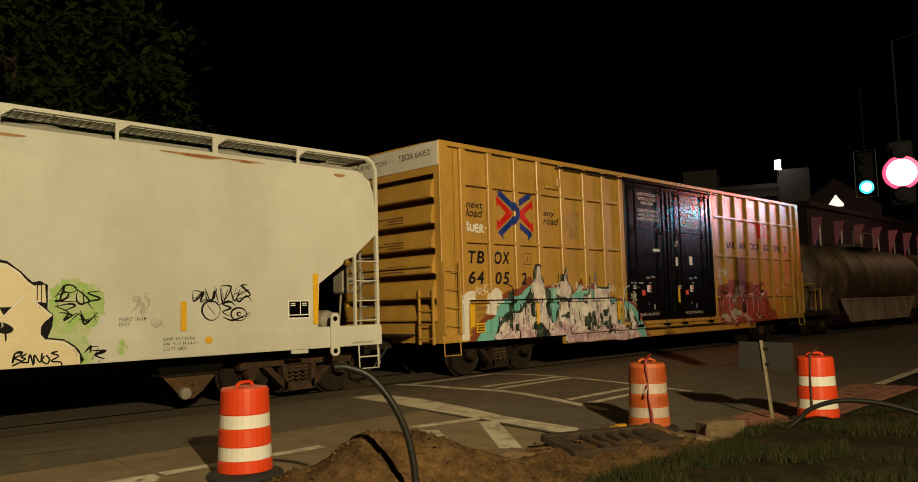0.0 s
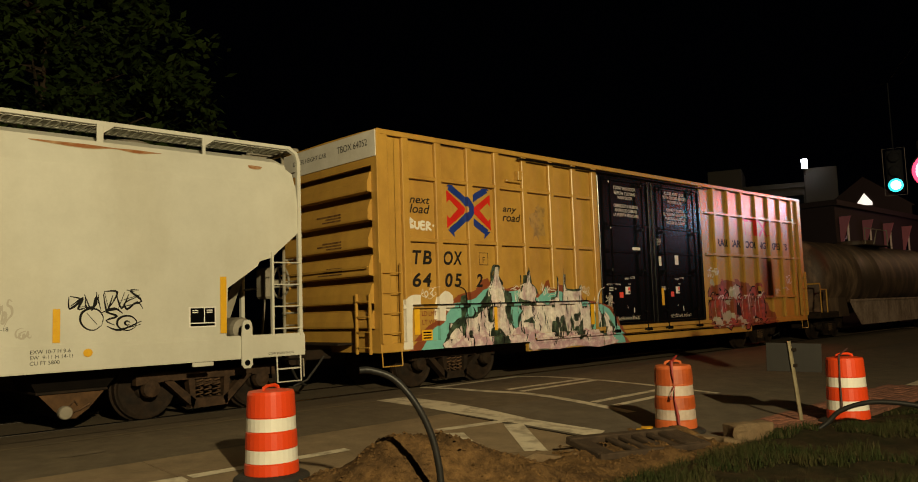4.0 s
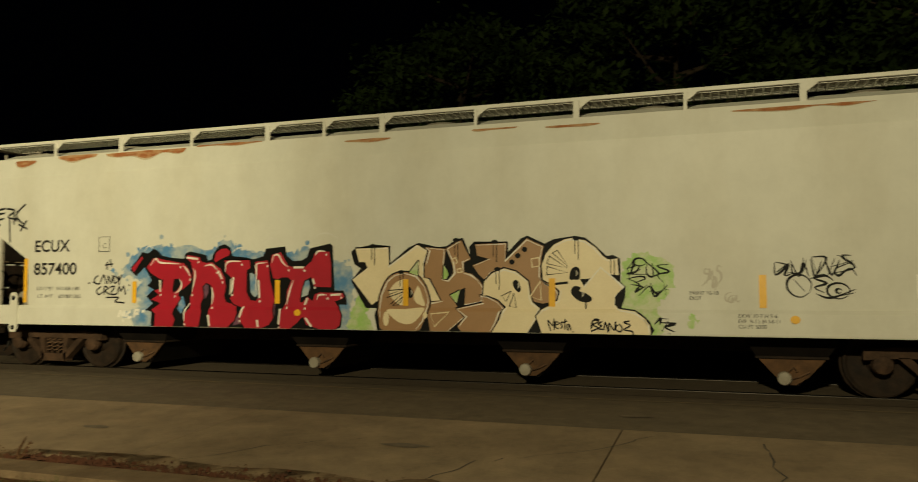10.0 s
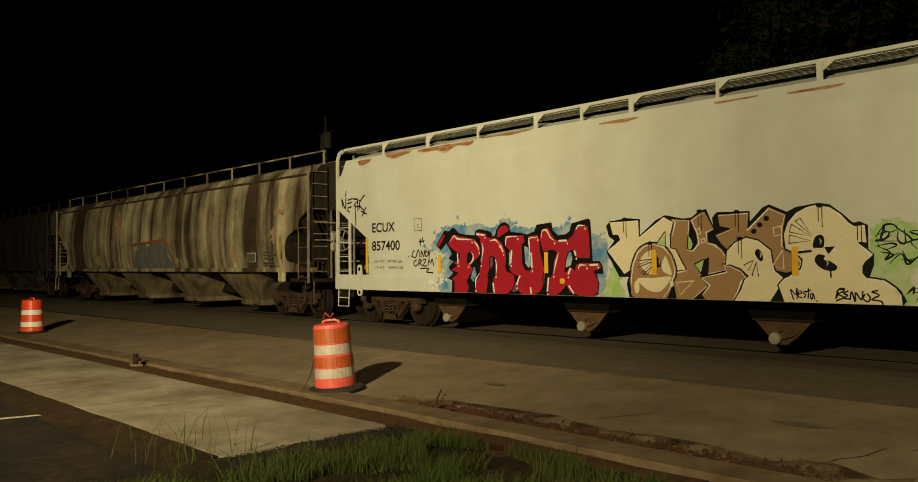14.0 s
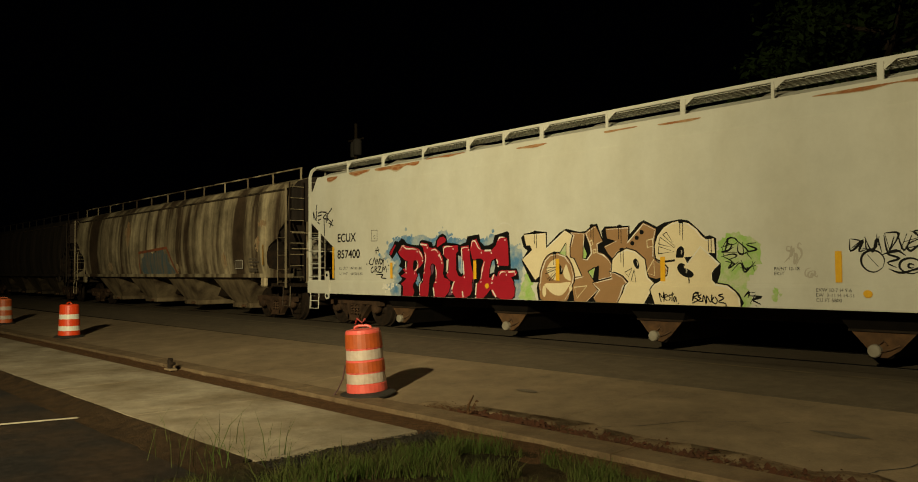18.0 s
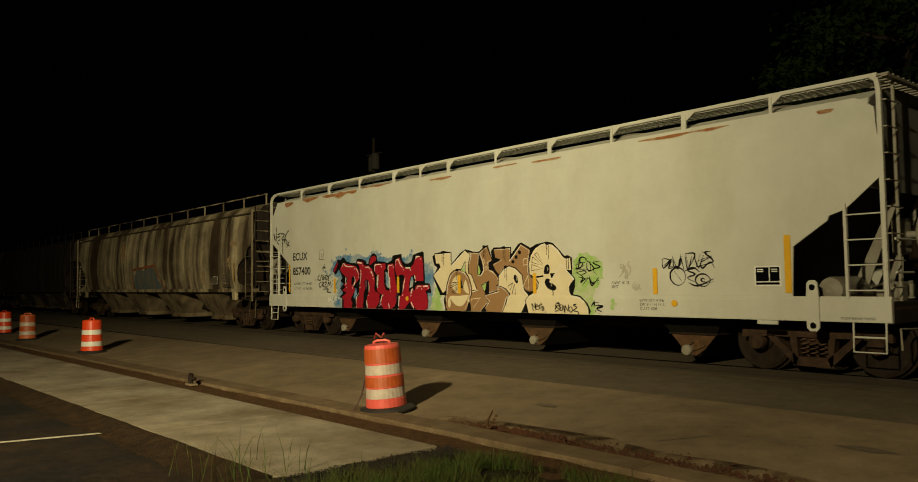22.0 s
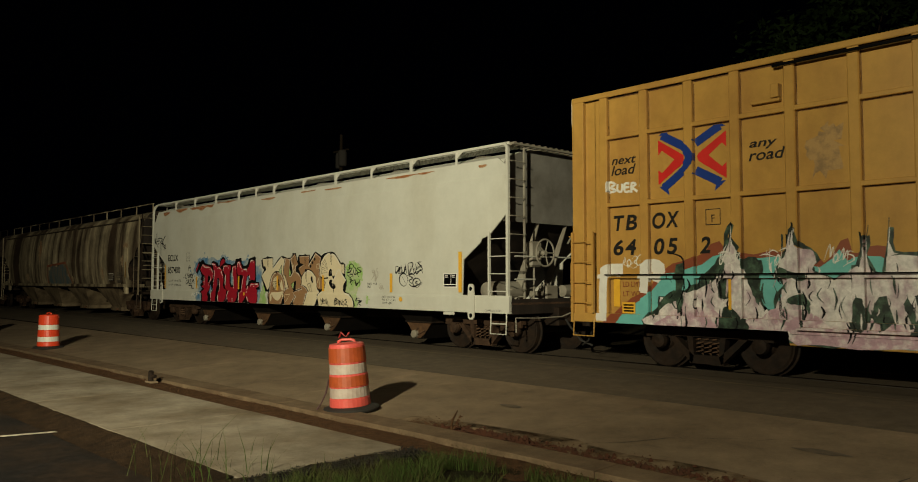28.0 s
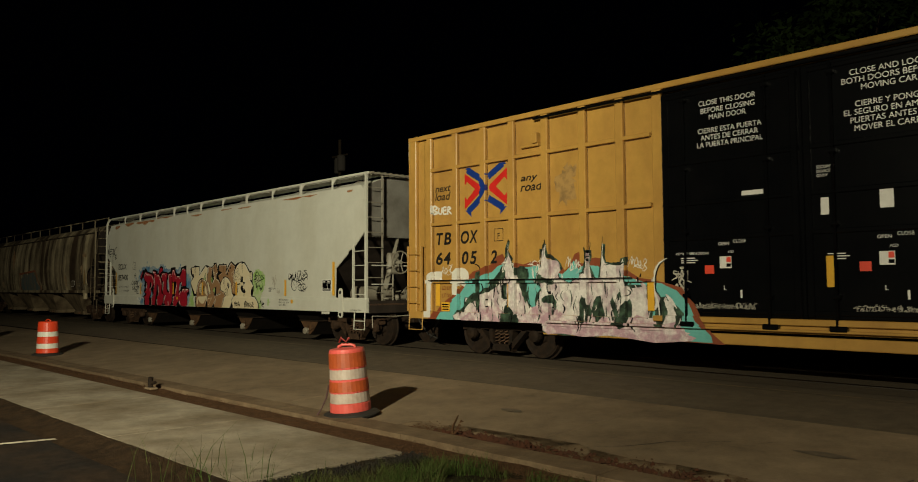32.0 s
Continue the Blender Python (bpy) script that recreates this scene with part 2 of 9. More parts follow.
LOT = material("lot_asphalt", (0.013, 0.011, 0.010), 0.95, 0, (0.034, 0.021, 0.012), 0.7, 0.9, 90, 0.6, contrast=(0.42, 0.68), grain=0.5, mid=0.5, spec=0.12)
SOIL = material("red_soil", (0.088, 0.047, 0.022), 0.95, 0, (0.065, 0.033, 0.016), 5.0, 0.8, 45, 0.9, grain=0.4, bump_at=0.03, mid=0.5, mid_scale=14.0, spec=0.1)
DARK_EARTH = material("dark_earth", (0.040, 0.024, 0.012), 0.95, 0, (0.018, 0.012, 0.008), 3.0, 0.85, 40, 0.8, grain=0.45, bump_at=0.03, mid=0.5, mid_scale=5.0, spec=0.08)
KERB = material("dirty_kerb_concrete", (0.150, 0.106, 0.062), 0.9, 0, (0.085, 0.052, 0.028), 1.5, 0.9, 45, 0.5, grain=0.3, mid=0.3, mid_scale=4.0, spec=0.2)
DIRT_FILM = material("dirt_film", (0.075, 0.045, 0.023), 0.95, 0, (0.185, 0.134, 0.080), 2.5, 0.95, 45, 0.6, contrast=(0.40, 0.62), grain=0.4, mid=0.35, mid_scale=8.0, spec=0.15)
BAY_SHADE_BLACK = material("bay_shade_black_steel", (0.0055, 0.0045, 0.004), 0.9, 0, (0.012, 0.009, 0.007), 3.0, 0.7, 40, 0.1, spec=0.06)
GATE = material("gate_rust", (0.105, 0.055, 0.026), 0.85, 0, (0.028, 0.018, 0.012), 5, 0.8, 60, 0.2, spec=0.15)
EARTH = material("dry_earth", (0.125, 0.070, 0.028), 0.95, 0, (0.040, 0.024, 0.013), 4.0, 0.85, 60, 0.5, grain=0.45, bump_at=0.03, mid=0.6, mid_scale=9.0, spec=0.1)
ROAD_PAINT = material("worn_road_paint", (0.52, 0.46, 0.35), 0.75, 0, (0.18, 0.15, 0.11), 4.0, 0.7, 60, 0.3, contrast=(0.45, 0.62), grain=0.2)
ROAD_YELLOW = material("worn_yellow_line", (0.16, 0.115, 0.055), 0.8, 0, (0.07, 0.055, 0.04), 3.0, 0.9, 60, 0.3, grain=0.2)
GRASS = material("grass_blades", (0.042, 0.074, 0.013), 0.8, 0, (0.062, 0.052, 0.018), 1.5, 0.8, 20, 0, spec=0.12)
STRAW = material("dry_grass", (0.060, 0.044, 0.020), 0.8, 0, (0.028, 0.022, 0.010), 1.5, 0.7, 20, 0, spec=0.15)
TURF = material("turf", (0.016, 0.015, 0.007), 0.95, 0, (0.045, 0.028, 0.014), 1.3, 0.8, 30, 0.8, grain=0.4, bump_at=0.03, mid=0.6, spec=0.08)
BARK = material("bark", (0.06, 0.045, 0.03), 0.9, 0, None, 6.0, 0.6, 30, 0.8, spec=0.1)
LEAVES = material("leaves", (0.029, 0.050, 0.009), 0.6, 0, (0.010, 0.019, 0.005), 0.5, 0.9, 10, 0, grain=0.3, spec=0.15)
ORANGE_STRIPE = material("yellow_reflective_stripe", (0.72, 0.40, 0.02), 0.35, 0, (0.55, 0.28, 0.02), 8.0, 0.5, 80, 0.03)


# ---------------------------------------------------------------- mesh tools
def part(name, bm, mat, parent=None, label="", smooth=False):
    me = bpy.data.meshes.new(name)
    if smooth:
        for f in bm.faces:
            f.smooth = True
    bm.normal_update()
    bm.to_mesh(me)
    bm.free()
    for m in mat if isinstance(mat, (list, tuple)) else [mat]:
        me.materials.append(m)
    ob = new(name, me)
    ob.parent = parent
    if label:
        ob["label"] = label
    return ob


def box(bm, x0, x1, y0, y1, z0, z1, bevel=0.0, mat=0):
    """Adds a box with softened edges."""
    vs = [bm.verts.new((x, y, z)) for x in (x0, x1) for y in (y0, y1) for z in (z0, z1)]
    fs = [bm.faces.new([vs[i] for i in q]) for q in
          ((0, 1, 3, 2), (4, 6, 7, 5), (0, 4, 5, 1), (2, 3, 7, 6), (0, 2, 6, 4), (1, 5, 7, 3))]
    for f in fs:
        f.material_index = mat
    if bevel:
        es = {e for f in fs for e in f.edges}
        bmesh.ops.bevel(bm, geom=list(es), offset=bevel, segments=1, affect="EDGES", material=-1)
    return bm


def boxes(*args, bevel=0.0):
    bm = bmesh.new()
    for a in args:
        box(bm, *a, bevel=bevel)
    return bm


def prism(bm, outline, a, b, axis="y"):
    """A closed outline (pairs), run along an axis from a to b."""
    def at(u, v, w):
        return {"y": (u, w, v), "x": (w, u, v), "z": (u, v, w)}[axis]
    n = len(outline)
    p = [bm.verts.new(at(u, v, a)) for u, v in outline]
    q = [bm.verts.new(at(u, v, b)) for u, v in outline]
    caps = [bm.faces.new(p), bm.faces.new(q[::-1])]
    for i in range(n):
        bm.faces.new((p[i], q[i], q[(i + 1) % n], p[(i + 1) % n]))
    bmesh.ops.recalc_face_normals(bm, faces=list({f for v in p + q for f in v.link_faces}))
    return bm


def tube(bm, path, radius, sides=8, closed=False):
    """A round bar along a path of points."""
    pts = [Vector(p) for p in path]
    rings, side = [], None
    for i, p in enumerate(pts):
        a = pts[i - 1] if i or closed else p
        b = pts[(i + 1) % len(pts)] if i + 1 < len(pts) or closed else p
        d = (b - a).normalized()
        if side is None or abs(side.dot(d)) > 0.95:
            side = d.orthogonal().normalized()
        side = (side - d * side.dot(d)).normalized()
        up = d.cross(side)
        r = radius(i / max(1, len(pts) - 1)) if callable(radius) else radius
        rings.append([bm.verts.new(p + (side * math.cos(k * math.tau / sides) + up * math.sin(k * math.tau / sides)) * r)
                      for k in range(sides)])
    for i in range(len(rings) - (0 if closed else 1)):
        r, s = rings[i], rings[(i + 1) % len(rings)]
        for k in range(sides):
            bm.faces.new((r[k], r[(k + 1) % sides], s[(k + 1) % sides], s[k]))
    if not closed:
        bm.faces.new(rings[0][::-1]), bm.faces.new(rings[-1])
    return bm


def bars(*paths, radius=0.012, sides=6):
    bm = bmesh.new()
    for p in paths:
        tube(bm, p, radius, sides)
    return bm


def lathe(bm, profile, centre=(0, 0, 0), axis="z", sides=28, mats=None):
    """A profile of (radius, height) turned about an axis."""
    rings = []
    for r, h in profile:
        ring = []
        for k in range(sides):
            a = k * math.tau / sides
            u, v = r * math.cos(a), r * math.sin(a)
            c = {"z": (u, v, h), "y": (u, h, v), "x": (h, u, v)}[axis]
            ring.append(bm.verts.new((c[0] + centre[0], c[1] + centre[1], c[2] + centre[2])))
        rings.append(ring)
    new_faces = []
    for i in range(len(rings) - 1):
        for k in range(sides):
            f = bm.faces.new((rings[i][k], rings[i][(k + 1) % sides], rings[i + 1][(k + 1) % sides], rings[i + 1][k]))
            f.material_index = mats[i] if mats else 0
            new_faces.append(f)
    new_faces += [bm.faces.new(rings[0][::-1]), bm.faces.new(rings[-1])]
    bmesh.ops.recalc_face_normals(bm, faces=new_faces)
    return bm


def funnel(levels):
    """A closed chute of stacked rectangles: x0, x1, half width, height."""
    bm = bmesh.new()
    rings = [[bm.verts.new((x, y, z)) for x, y in ((x0, -w), (x1, -w), (x1, w), (x0, w))] for x0, x1, w, z in levels]
    for r, q in zip(rings[:-1], rings[1:]):
        for k in range(4):
            bm.faces.new((r[k], q[k], q[(k + 1) % 4], r[(k + 1) % 4]))
    bm.faces.new(rings[0]), bm.faces.new(rings[-1][::-1])
    bmesh.ops.recalc_face_normals(bm, faces=bm.faces[:])
    return bm


def thing(name, place, label, category, group="", turn=0.0):
    ob = new(name)
    ob.empty_display_size = 0.2
    ob.matrix_basis = pose(*place, 0, 0, turn)
    return tagged(ob, label, category, group)


def rise(y):
    """The height of the street, which climbs from the kerb to the track."""
    return 0.24 * min(1.0, max(0.0, (y - 5.8) / 4.8))


def curve(pts, steps_each=5, closed=False):
    """A smooth line through the points."""
    v = [Vector(p) for p in pts]
    n, out = len(v), []
    for i in range(n if closed else n - 1):
        p0 = v[(i - 1) % n] if closed or i else v[0]
        p1, p2 = v[i], v[(i + 1) % n]
        p3 = v[(i + 2) % n] if closed or i + 2 < n else v[-1]
        for k in range(steps_each):
            u = k / steps_each
            out.append(0.5 * (2 * p1 + (p2 - p0) * u + (2 * p0 - 5 * p1 + 4 * p2 - p3) * u * u + (3 * p1 - p0 - 3 * p2 + p3) * u ** 3))
    if not closed:
        out.append(v[-1])
    return out

# ---------------------------------------------------------------- ground, street, track
def sheet(name, xs, ys, lift, mat, label, bumpy=0.0, seed=0):
    """A strip of ground that follows the street's rise."""
    bm = bmesh.new()
    grid = [[bm.verts.new((x, y, rise(y) + lift + bumpy * (noise.noise((x * 1.3 + seed, y * 1.3, seed)) + 0.5 * noise.noise((x * 5, y * 5, seed)))))
             for y in ys] for x in xs]
    for i in range(len(xs) - 1):
        for j in range(len(ys) - 1):
            bm.faces.new((grid[i][j], grid[i + 1][j], grid[i + 1][j + 1], grid[i][j + 1]))
    ob = part(name, bm, mat, None, smooth=True)
    return tagged(ob, label, "ground", kind="structure")


def slab(name, x0, x1, y0, y1, top, depth, mat, parent=None, label=""):
    bm = bmesh.new()
    box(bm, x0, x1, y0, y1, top - depth, top, 0.005)
    for v in bm.verts:
        v.co.z += rise(v.co.y)
    return part(name, bm, mat, parent, label)


def steps(a, b, n):
    return [a + (b - a) * i / n for i in range(n + 1)]


XS = [-900, -300, -120] + steps(-80, 80, 64) + [120, 300, 900]
YS = [-300, -80, -30, -12] + steps(-6, 5, 11) + [5.8, 6.6, 7.4, 8.2, 9.0, 9.8, 10.6, 11.5, 14, 17, 22, 40, 120, 600]
sheet("ground", XS, YS, -0.06, TURF, "dark turf and bare earth under the night sky")
sheet("road", steps(-120, 160, 140), [8.86, 9.4, 10.0, 10.6, 11.0, 11.2], -0.004, ASPHALT, "patched grey asphalt street beside the track")
sheet("track_bed", steps(-120, 160, 140), steps(11.104, 14.5, 6), 0.002, TRACK_ASPHALT, "dark paved track bed between the rails", 0.003)
sheet("crossing_road", steps(8.3, 60, 50), steps(4.9, 8.896, 8), 0.002, CROSSING, "asphalt of the street crossing, worn and cracked")
sheet("far_road", steps(9, 60, 20), steps(14.504, 60, 20), 0.0, ASPHALT, "asphalt street beyond the track")
sheet("parking_lot", steps(-60, -6.3, 60), steps(-25, 3.19, 40), -0.03, LOT, "dark asphalt of a parking lot with a soil film", 0.008)

pavement = tagged(new("street_pavement"), "worn concrete street lane in long cast slabs", "pavement", kind="structure")
for i, x in enumerate(steps(-75, 8.2, 18)[:-1]):
    slab("slab", x + 0.006, x + 83.2 / 18 - 0.006, 5.99, 8.89, 0.0, 0.2, CONCRETE, pavement)
kerb = tagged(new("kerb"), "low cast concrete kerb along the street, chipped and dirty", "kerb", kind="structure")
for i, x in enumerate(steps(-75, 6.6, 30)[:-1]):
    slab("kerb_stone", x + 0.005, x + 81.6 / 30 - 0.002, 5.62, 5.984, 0.035 + 0.003 * (i % 2), 0.25, KERB, kerb)
sidewalk = tagged(new("sidewalk"), "pale new concrete sidewalk ending in a ragged edge", "sidewalk", kind="structure")
for i, x in enumerate(steps(-66.2, -6.2, 20)[:-1]):
    slab("sidewalk_slab", x + 0.005, x + 2.995, 3.2, 5.00, 0.05, 0.16, SIDEWALK, sidewalk)
sheet("soil_trench", steps(-75, -3.0, 240), steps(5.004, 5.616, 6), -0.02, SOIL, "strip of crumbly red soil between sidewalk and kerb", 0.02)


# rails and the bright running band on them
def rail(y):
    bm = bmesh.new()
    prism(bm, [(y - 0.068, 0.10), (y + 0.068, 0.10), (y + 0.068, 0.115), (y + 0.012, 0.14), (y + 0.012, 0.20), (y + 0.036, 0.215),
               (y + 0.036, 0.25), (y + 0.026, 0.258), (y - 0.026, 0.258), (y - 0.036, 0.25), (y - 0.036, 0.215), (y - 0.012, 0.20),
               (y - 0.012, 0.14), (y - 0.068, 0.115)], -120, 160, "x")
    return tagged(part("rail", bm, RAIL_STEEL), "worn steel running rail set in pavement", "rail", "rails of the track", "structure")


rail(11.83), rail(13.33)


# road paint, 4 mm over the asphalt
def paint(name, outline, mat=ROAD_PAINT, label="worn white road paint on asphalt", lift=0.007):
    bm = bmesh.new()
    bm.faces.new([bm.verts.new((x, y, 0)) for x, y in outline])
    bmesh.ops.triangulate(bm, faces=bm.faces[:])
    bmesh.ops.subdivide_edges(bm, edges=bm.edges[:], cuts=3, use_grid_fill=True)
    for v in bm.verts:
        v.co.z = rise(v.co.y) + lift
    bmesh.ops.recalc_face_normals(bm, faces=bm.faces[:])
    if sum(f.normal.z for f in bm.faces) < 0:
        bmesh.ops.reverse_faces(bm, faces=bm.faces[:])
    return tagged(part(name, bm, mat), label, "road marking", kind="structure")


def on_slope(x, y):
    """Where a sight line that would meet level ground at (x, y) meets the rising street."""
    k = 1.1706 / (1 + 0.0294 * y) if y > 5.8 else 1.0
    if y * k > 10.6:
        k = 0.859
    return (x * k, y * k)


def line(name, a, b, width, **more):
    a, b = Vector(on_slope(*a)), Vector(on_slope(*b))
    n = (b - a).orthogonal().normalized() * width / 2
    return paint(name, [a - n, b - n, b + n, a + n], **more)


paint("stop_bar", [on_slope(*p) for p in ((9.6, 12.3), (10.3, 12.2), (10.15, 10.9), (9.75, 9.4), (9.25, 8.0), (8.95, 6.45), (8.45, 6.25), (8.75, 7.6), (9.05, 9.2), (9.35, 10.6))],
      label="broad worn white stop bar, flaking")
line("lane_arrow_leg", (7.66, 8.08), (6.75, 6.75), 0.26)
line("lane_arrow_leg", (8.75, 7.95), (7.27, 6.25), 0.28)
line("lane_arrow_leg", (8.95, 8.25), (7.7, 8.45), 0.16)
line("edge_line", (3.95, 8.33), (6.0, 8.27), 0.15)


def path(name, points, width, label):
    """A painted line through points, in one piece."""
    pts = curve([on_slope(*p) for p in points], 4)
    left, right = [], []
    for i, p in enumerate(pts):
        d = (pts[min(i + 1, len(pts) - 1)] - pts[max(i - 1, 0)]).normalized() * width / 2
        left.append((p.x - d.y, p.y + d.x))
        right.append((p.x + d.y, p.y - d.x))
    bm = bmesh.new()
    a = [bm.verts.new((*q, rise(q[1]) + 0.007)) for q in left]
    b = [bm.verts.new((*q, rise(q[1]) + 0.007)) for q in right]
    for i in range(len(a) - 1):
        bm.faces.new((a[i], b[i], b[i + 1], a[i + 1]))
    return tagged(part(name, bm, ROAD_PAINT), label, "road marking", kind="structure")


MARK = "white crosswalk line beside the track"
path("crosswalk_line", [(11.79, 13.42), (11.88, 11.88), (11.93, 10.40), (11.44, 8.86), (10.69, 7.18)], 0.20, MARK)
path("crosswalk_line", [(11.94, 13.12), (13.27, 13.15), (14.80, 13.23)], 0.16, MARK)
path("crosswalk_line", [(14.80, 13.23), (15.03, 12.48), (14.85, 10.71), (14.34, 8.99), (13.68, 7.27)], 0.15, MARK)
path("crosswalk_line", [(12.34, 11.33), (14.87, 11.31)], 0.13, MARK)
path("crosswalk_line", [(12.18, 10.83), (14.91, 10.89)], 0.13, MARK)
path("crosswalk_line", [(11.47, 8.49), (13.87, 8.55)], 0.14, MARK)
path("crosswalk_line", [(11.26, 7.89), (12.97, 8.00)], 0.14, MARK)
line("edge_line", (16.5, 4.85), (20.5, 5.05), 0.2)
# hollow give-way triangle
line("yield_mark", (2.69, 8.38), (3.88, 8.28), 0.2, label="worn white painted triangle, one side")
line("yield_mark", (2.78, 8.3), (2.58, 6.8), 0.2, label="worn white painted triangle, one side")
line("yield_mark", (3.75, 8.2), (2.70, 6.8), 0.2, label="worn white painted triangle, one side")
paint("lane_line", [(-110, 10.58), (9.5, 10.58), (9.5, 10.66), (-110, 10.66)], ROAD_YELLOW, "faint worn yellow lane line along the track", 0.001)
paint("lot_line", [(-11.0, -1.0), (-9.93, 3.12), (-9.83, 3.12), (-10.9, -1.0)], label="white parking bay line", lift=-0.02)

# ---------------------------------------------------------------- the train: shared parts
YC = 12.58          # middle of the track
R_WHEEL = 0.457
ROLLING = []        # (car, wheelsets)


def wheelset(car, x):
    bm = bmesh.new()
    for s in (-1, 1):
        lathe(bm, [(0.20, s * 0.70), (0.36, s * 0.705), (0.40, s * 0.69), (0.487, s * 0.685), (0.487, s * 0.71), (0.457, s * 0.722),
                   (0.45, s * 0.82), (0.43, s * 0.825), (0.39, s * 0.80), (0.16, s * 0.79), (0.13, s * 0.84)], axis="y", sides=32)
    lathe(bm, [(0.085, -1.0), (0.085, 1.0)], axis="y", sides=12)
    ob = part("wheelset", bm, DARK_STEEL, car, "steel wheels on an axle, treads worn bright")
    ob.matrix_basis = pose(x, 0, 0.255 + R_WHEEL)
    return ob


def truck(car, x, mat, with_springs=True):
    """A three-piece truck: side frames with open windows, bolster, springs, bearing caps, two wheelsets."""
    zc = 0.255 + R_WHEEL
    for s in (-1, 1):
        bm = bmesh.new()
        y0, y1 = sorted((s * 0.90, s * 1.06))
        for outline in (
                [(-1.12, zc + 0.20), (-0.62, zc + 0.24), (-0.42, zc + 0.20), (0.42, zc + 0.20), (0.62, zc + 0.24), (1.12, zc + 0.20), (1.12, zc + 0.06), (0.66, zc + 0.09), (-0.66, zc + 0.09), (-1.12, zc + 0.06)],
                [(-0.72, zc + 0.10), (-0.58, zc + 0.10), (-0.22, zc - 0.22), (-0.26, zc - 0.34)],
                [(0.72, zc + 0.10), (0.58, zc + 0.10), (0.22, zc - 0.22), (0.26, zc - 0.34)],
                [(-0.30, zc - 0.34), (0.30, zc - 0.34), (0.30, zc - 0.20), (-0.30, zc - 0.20)],
                [(-0.34, zc + 0.09), (-0.24, zc + 0.09), (-0.22, zc - 0.20), (-0.30, zc - 0.20)],
                [(0.34, zc + 0.09), (0.24, zc + 0.09), (0.22, zc - 0.20), (0.30, zc - 0.20)]):
            prism(bm, [(x + u, v) for u, v in outline], y0, y1)
        part("side_frame", bm, mat, car, "cast steel truck side frame")
        for dx in (-0.89, 0.89):
            caps = bmesh.new()
            lathe(caps, [(0.13, s * 0.93), (0.14, s * 1.00), (0.12, s * 1.07), (0.05, s * 1.09)], (x + dx, 0, zc), "y", 16)
            part("bearing_cap", caps, mat, car)
        if with_springs:
            coil = bmesh.new()
            for k in range(3):
                cx = x - 0.14 + 0.14 * k
                tube(coil, [(cx + 0.055 * math.cos(a * 0.9), s * 1.0 + 0.05 * math.sin(a * 0.9), zc - 0.19 + 0.0095 * a) for a in range(28)], 0.013, 5)
            part("springs", coil, RUST, car, "rusty coil springs")
    bm = boxes((x - 0.2, x + 0.2, -1.0, 1.0, zc - 0.02, zc + 0.12), bevel=0.02)
    part("bolster", bm, mat, car)
    return [wheelset(car, x - 0.89), wheelset(car, x + 0.89)]


def coupler(car, x, s):
    bm = bmesh.new()
    box(bm, *sorted((x, x + s * 0.62)), -0.08, 0.08, 0.88, 1.06, 0.015)
    prism(bm, [(x + s * 0.60, -0.13), (x + s * 0.72, -0.17), (x + s * 0.92, -0.10), (x + s * 0.90, 0.02), (x + s * 0.80, 0.00), (x + s * 0.78, 0.10),
               (x + s * 0.94, 0.14), (x + s * 0.88, 0.18), (x + s * 0.62, 0.15)], 0.82, 1.12, "z")
    part("coupler", bm, DARK_STEEL, car, "knuckle coupler")
    hose = bmesh.new()
    tube(hose, [(x + s * 0.35, -0.35, 0.95), (x + s * 0.5, -0.38, 0.80), (x + s * 0.68, -0.3, 0.55), (x + s * 0.9, -0.2, 0.45)], 0.022, 8)
    part("brake_hose", hose, RUBBER, car)


def stroke(bm, pts, width, y, taper=False):
    """A flat painted stroke on a side wall, facing the street."""
    n = len(pts)
    left, right = [], []
    for i, p in enumerate(pts):
        a, b = Vector(pts[max(0, i - 1)]), Vector(pts[min(n - 1, i + 1)])
        d = (b - a).normalized() if (b - a).length else Vector((1, 0))
        w = width / 2 * ((1 - 0.75 * abs(2 * i / (n - 1) - 1)) if taper else 1)
        left.append(bm.verts.new((p[0] - d.y * w, y, p[1] + d.x * w)))
        right.append(bm.verts.new((p[0] + d.y * w, y, p[1] - d.x * w)))
    for i in range(n - 1):
        f = bm.faces.new((left[i], left[i + 1], right[i + 1], right[i]))
    return bm


def patch(bm, outline, y):
    """A filled flat shape on a side wall, facing the street."""
    f = bm.faces.new([bm.verts.new((p[0], y, p[1])) for p in outline])
    f.normal_update()
    if f.normal.y > 0:
        f.normal_flip()
    return bm


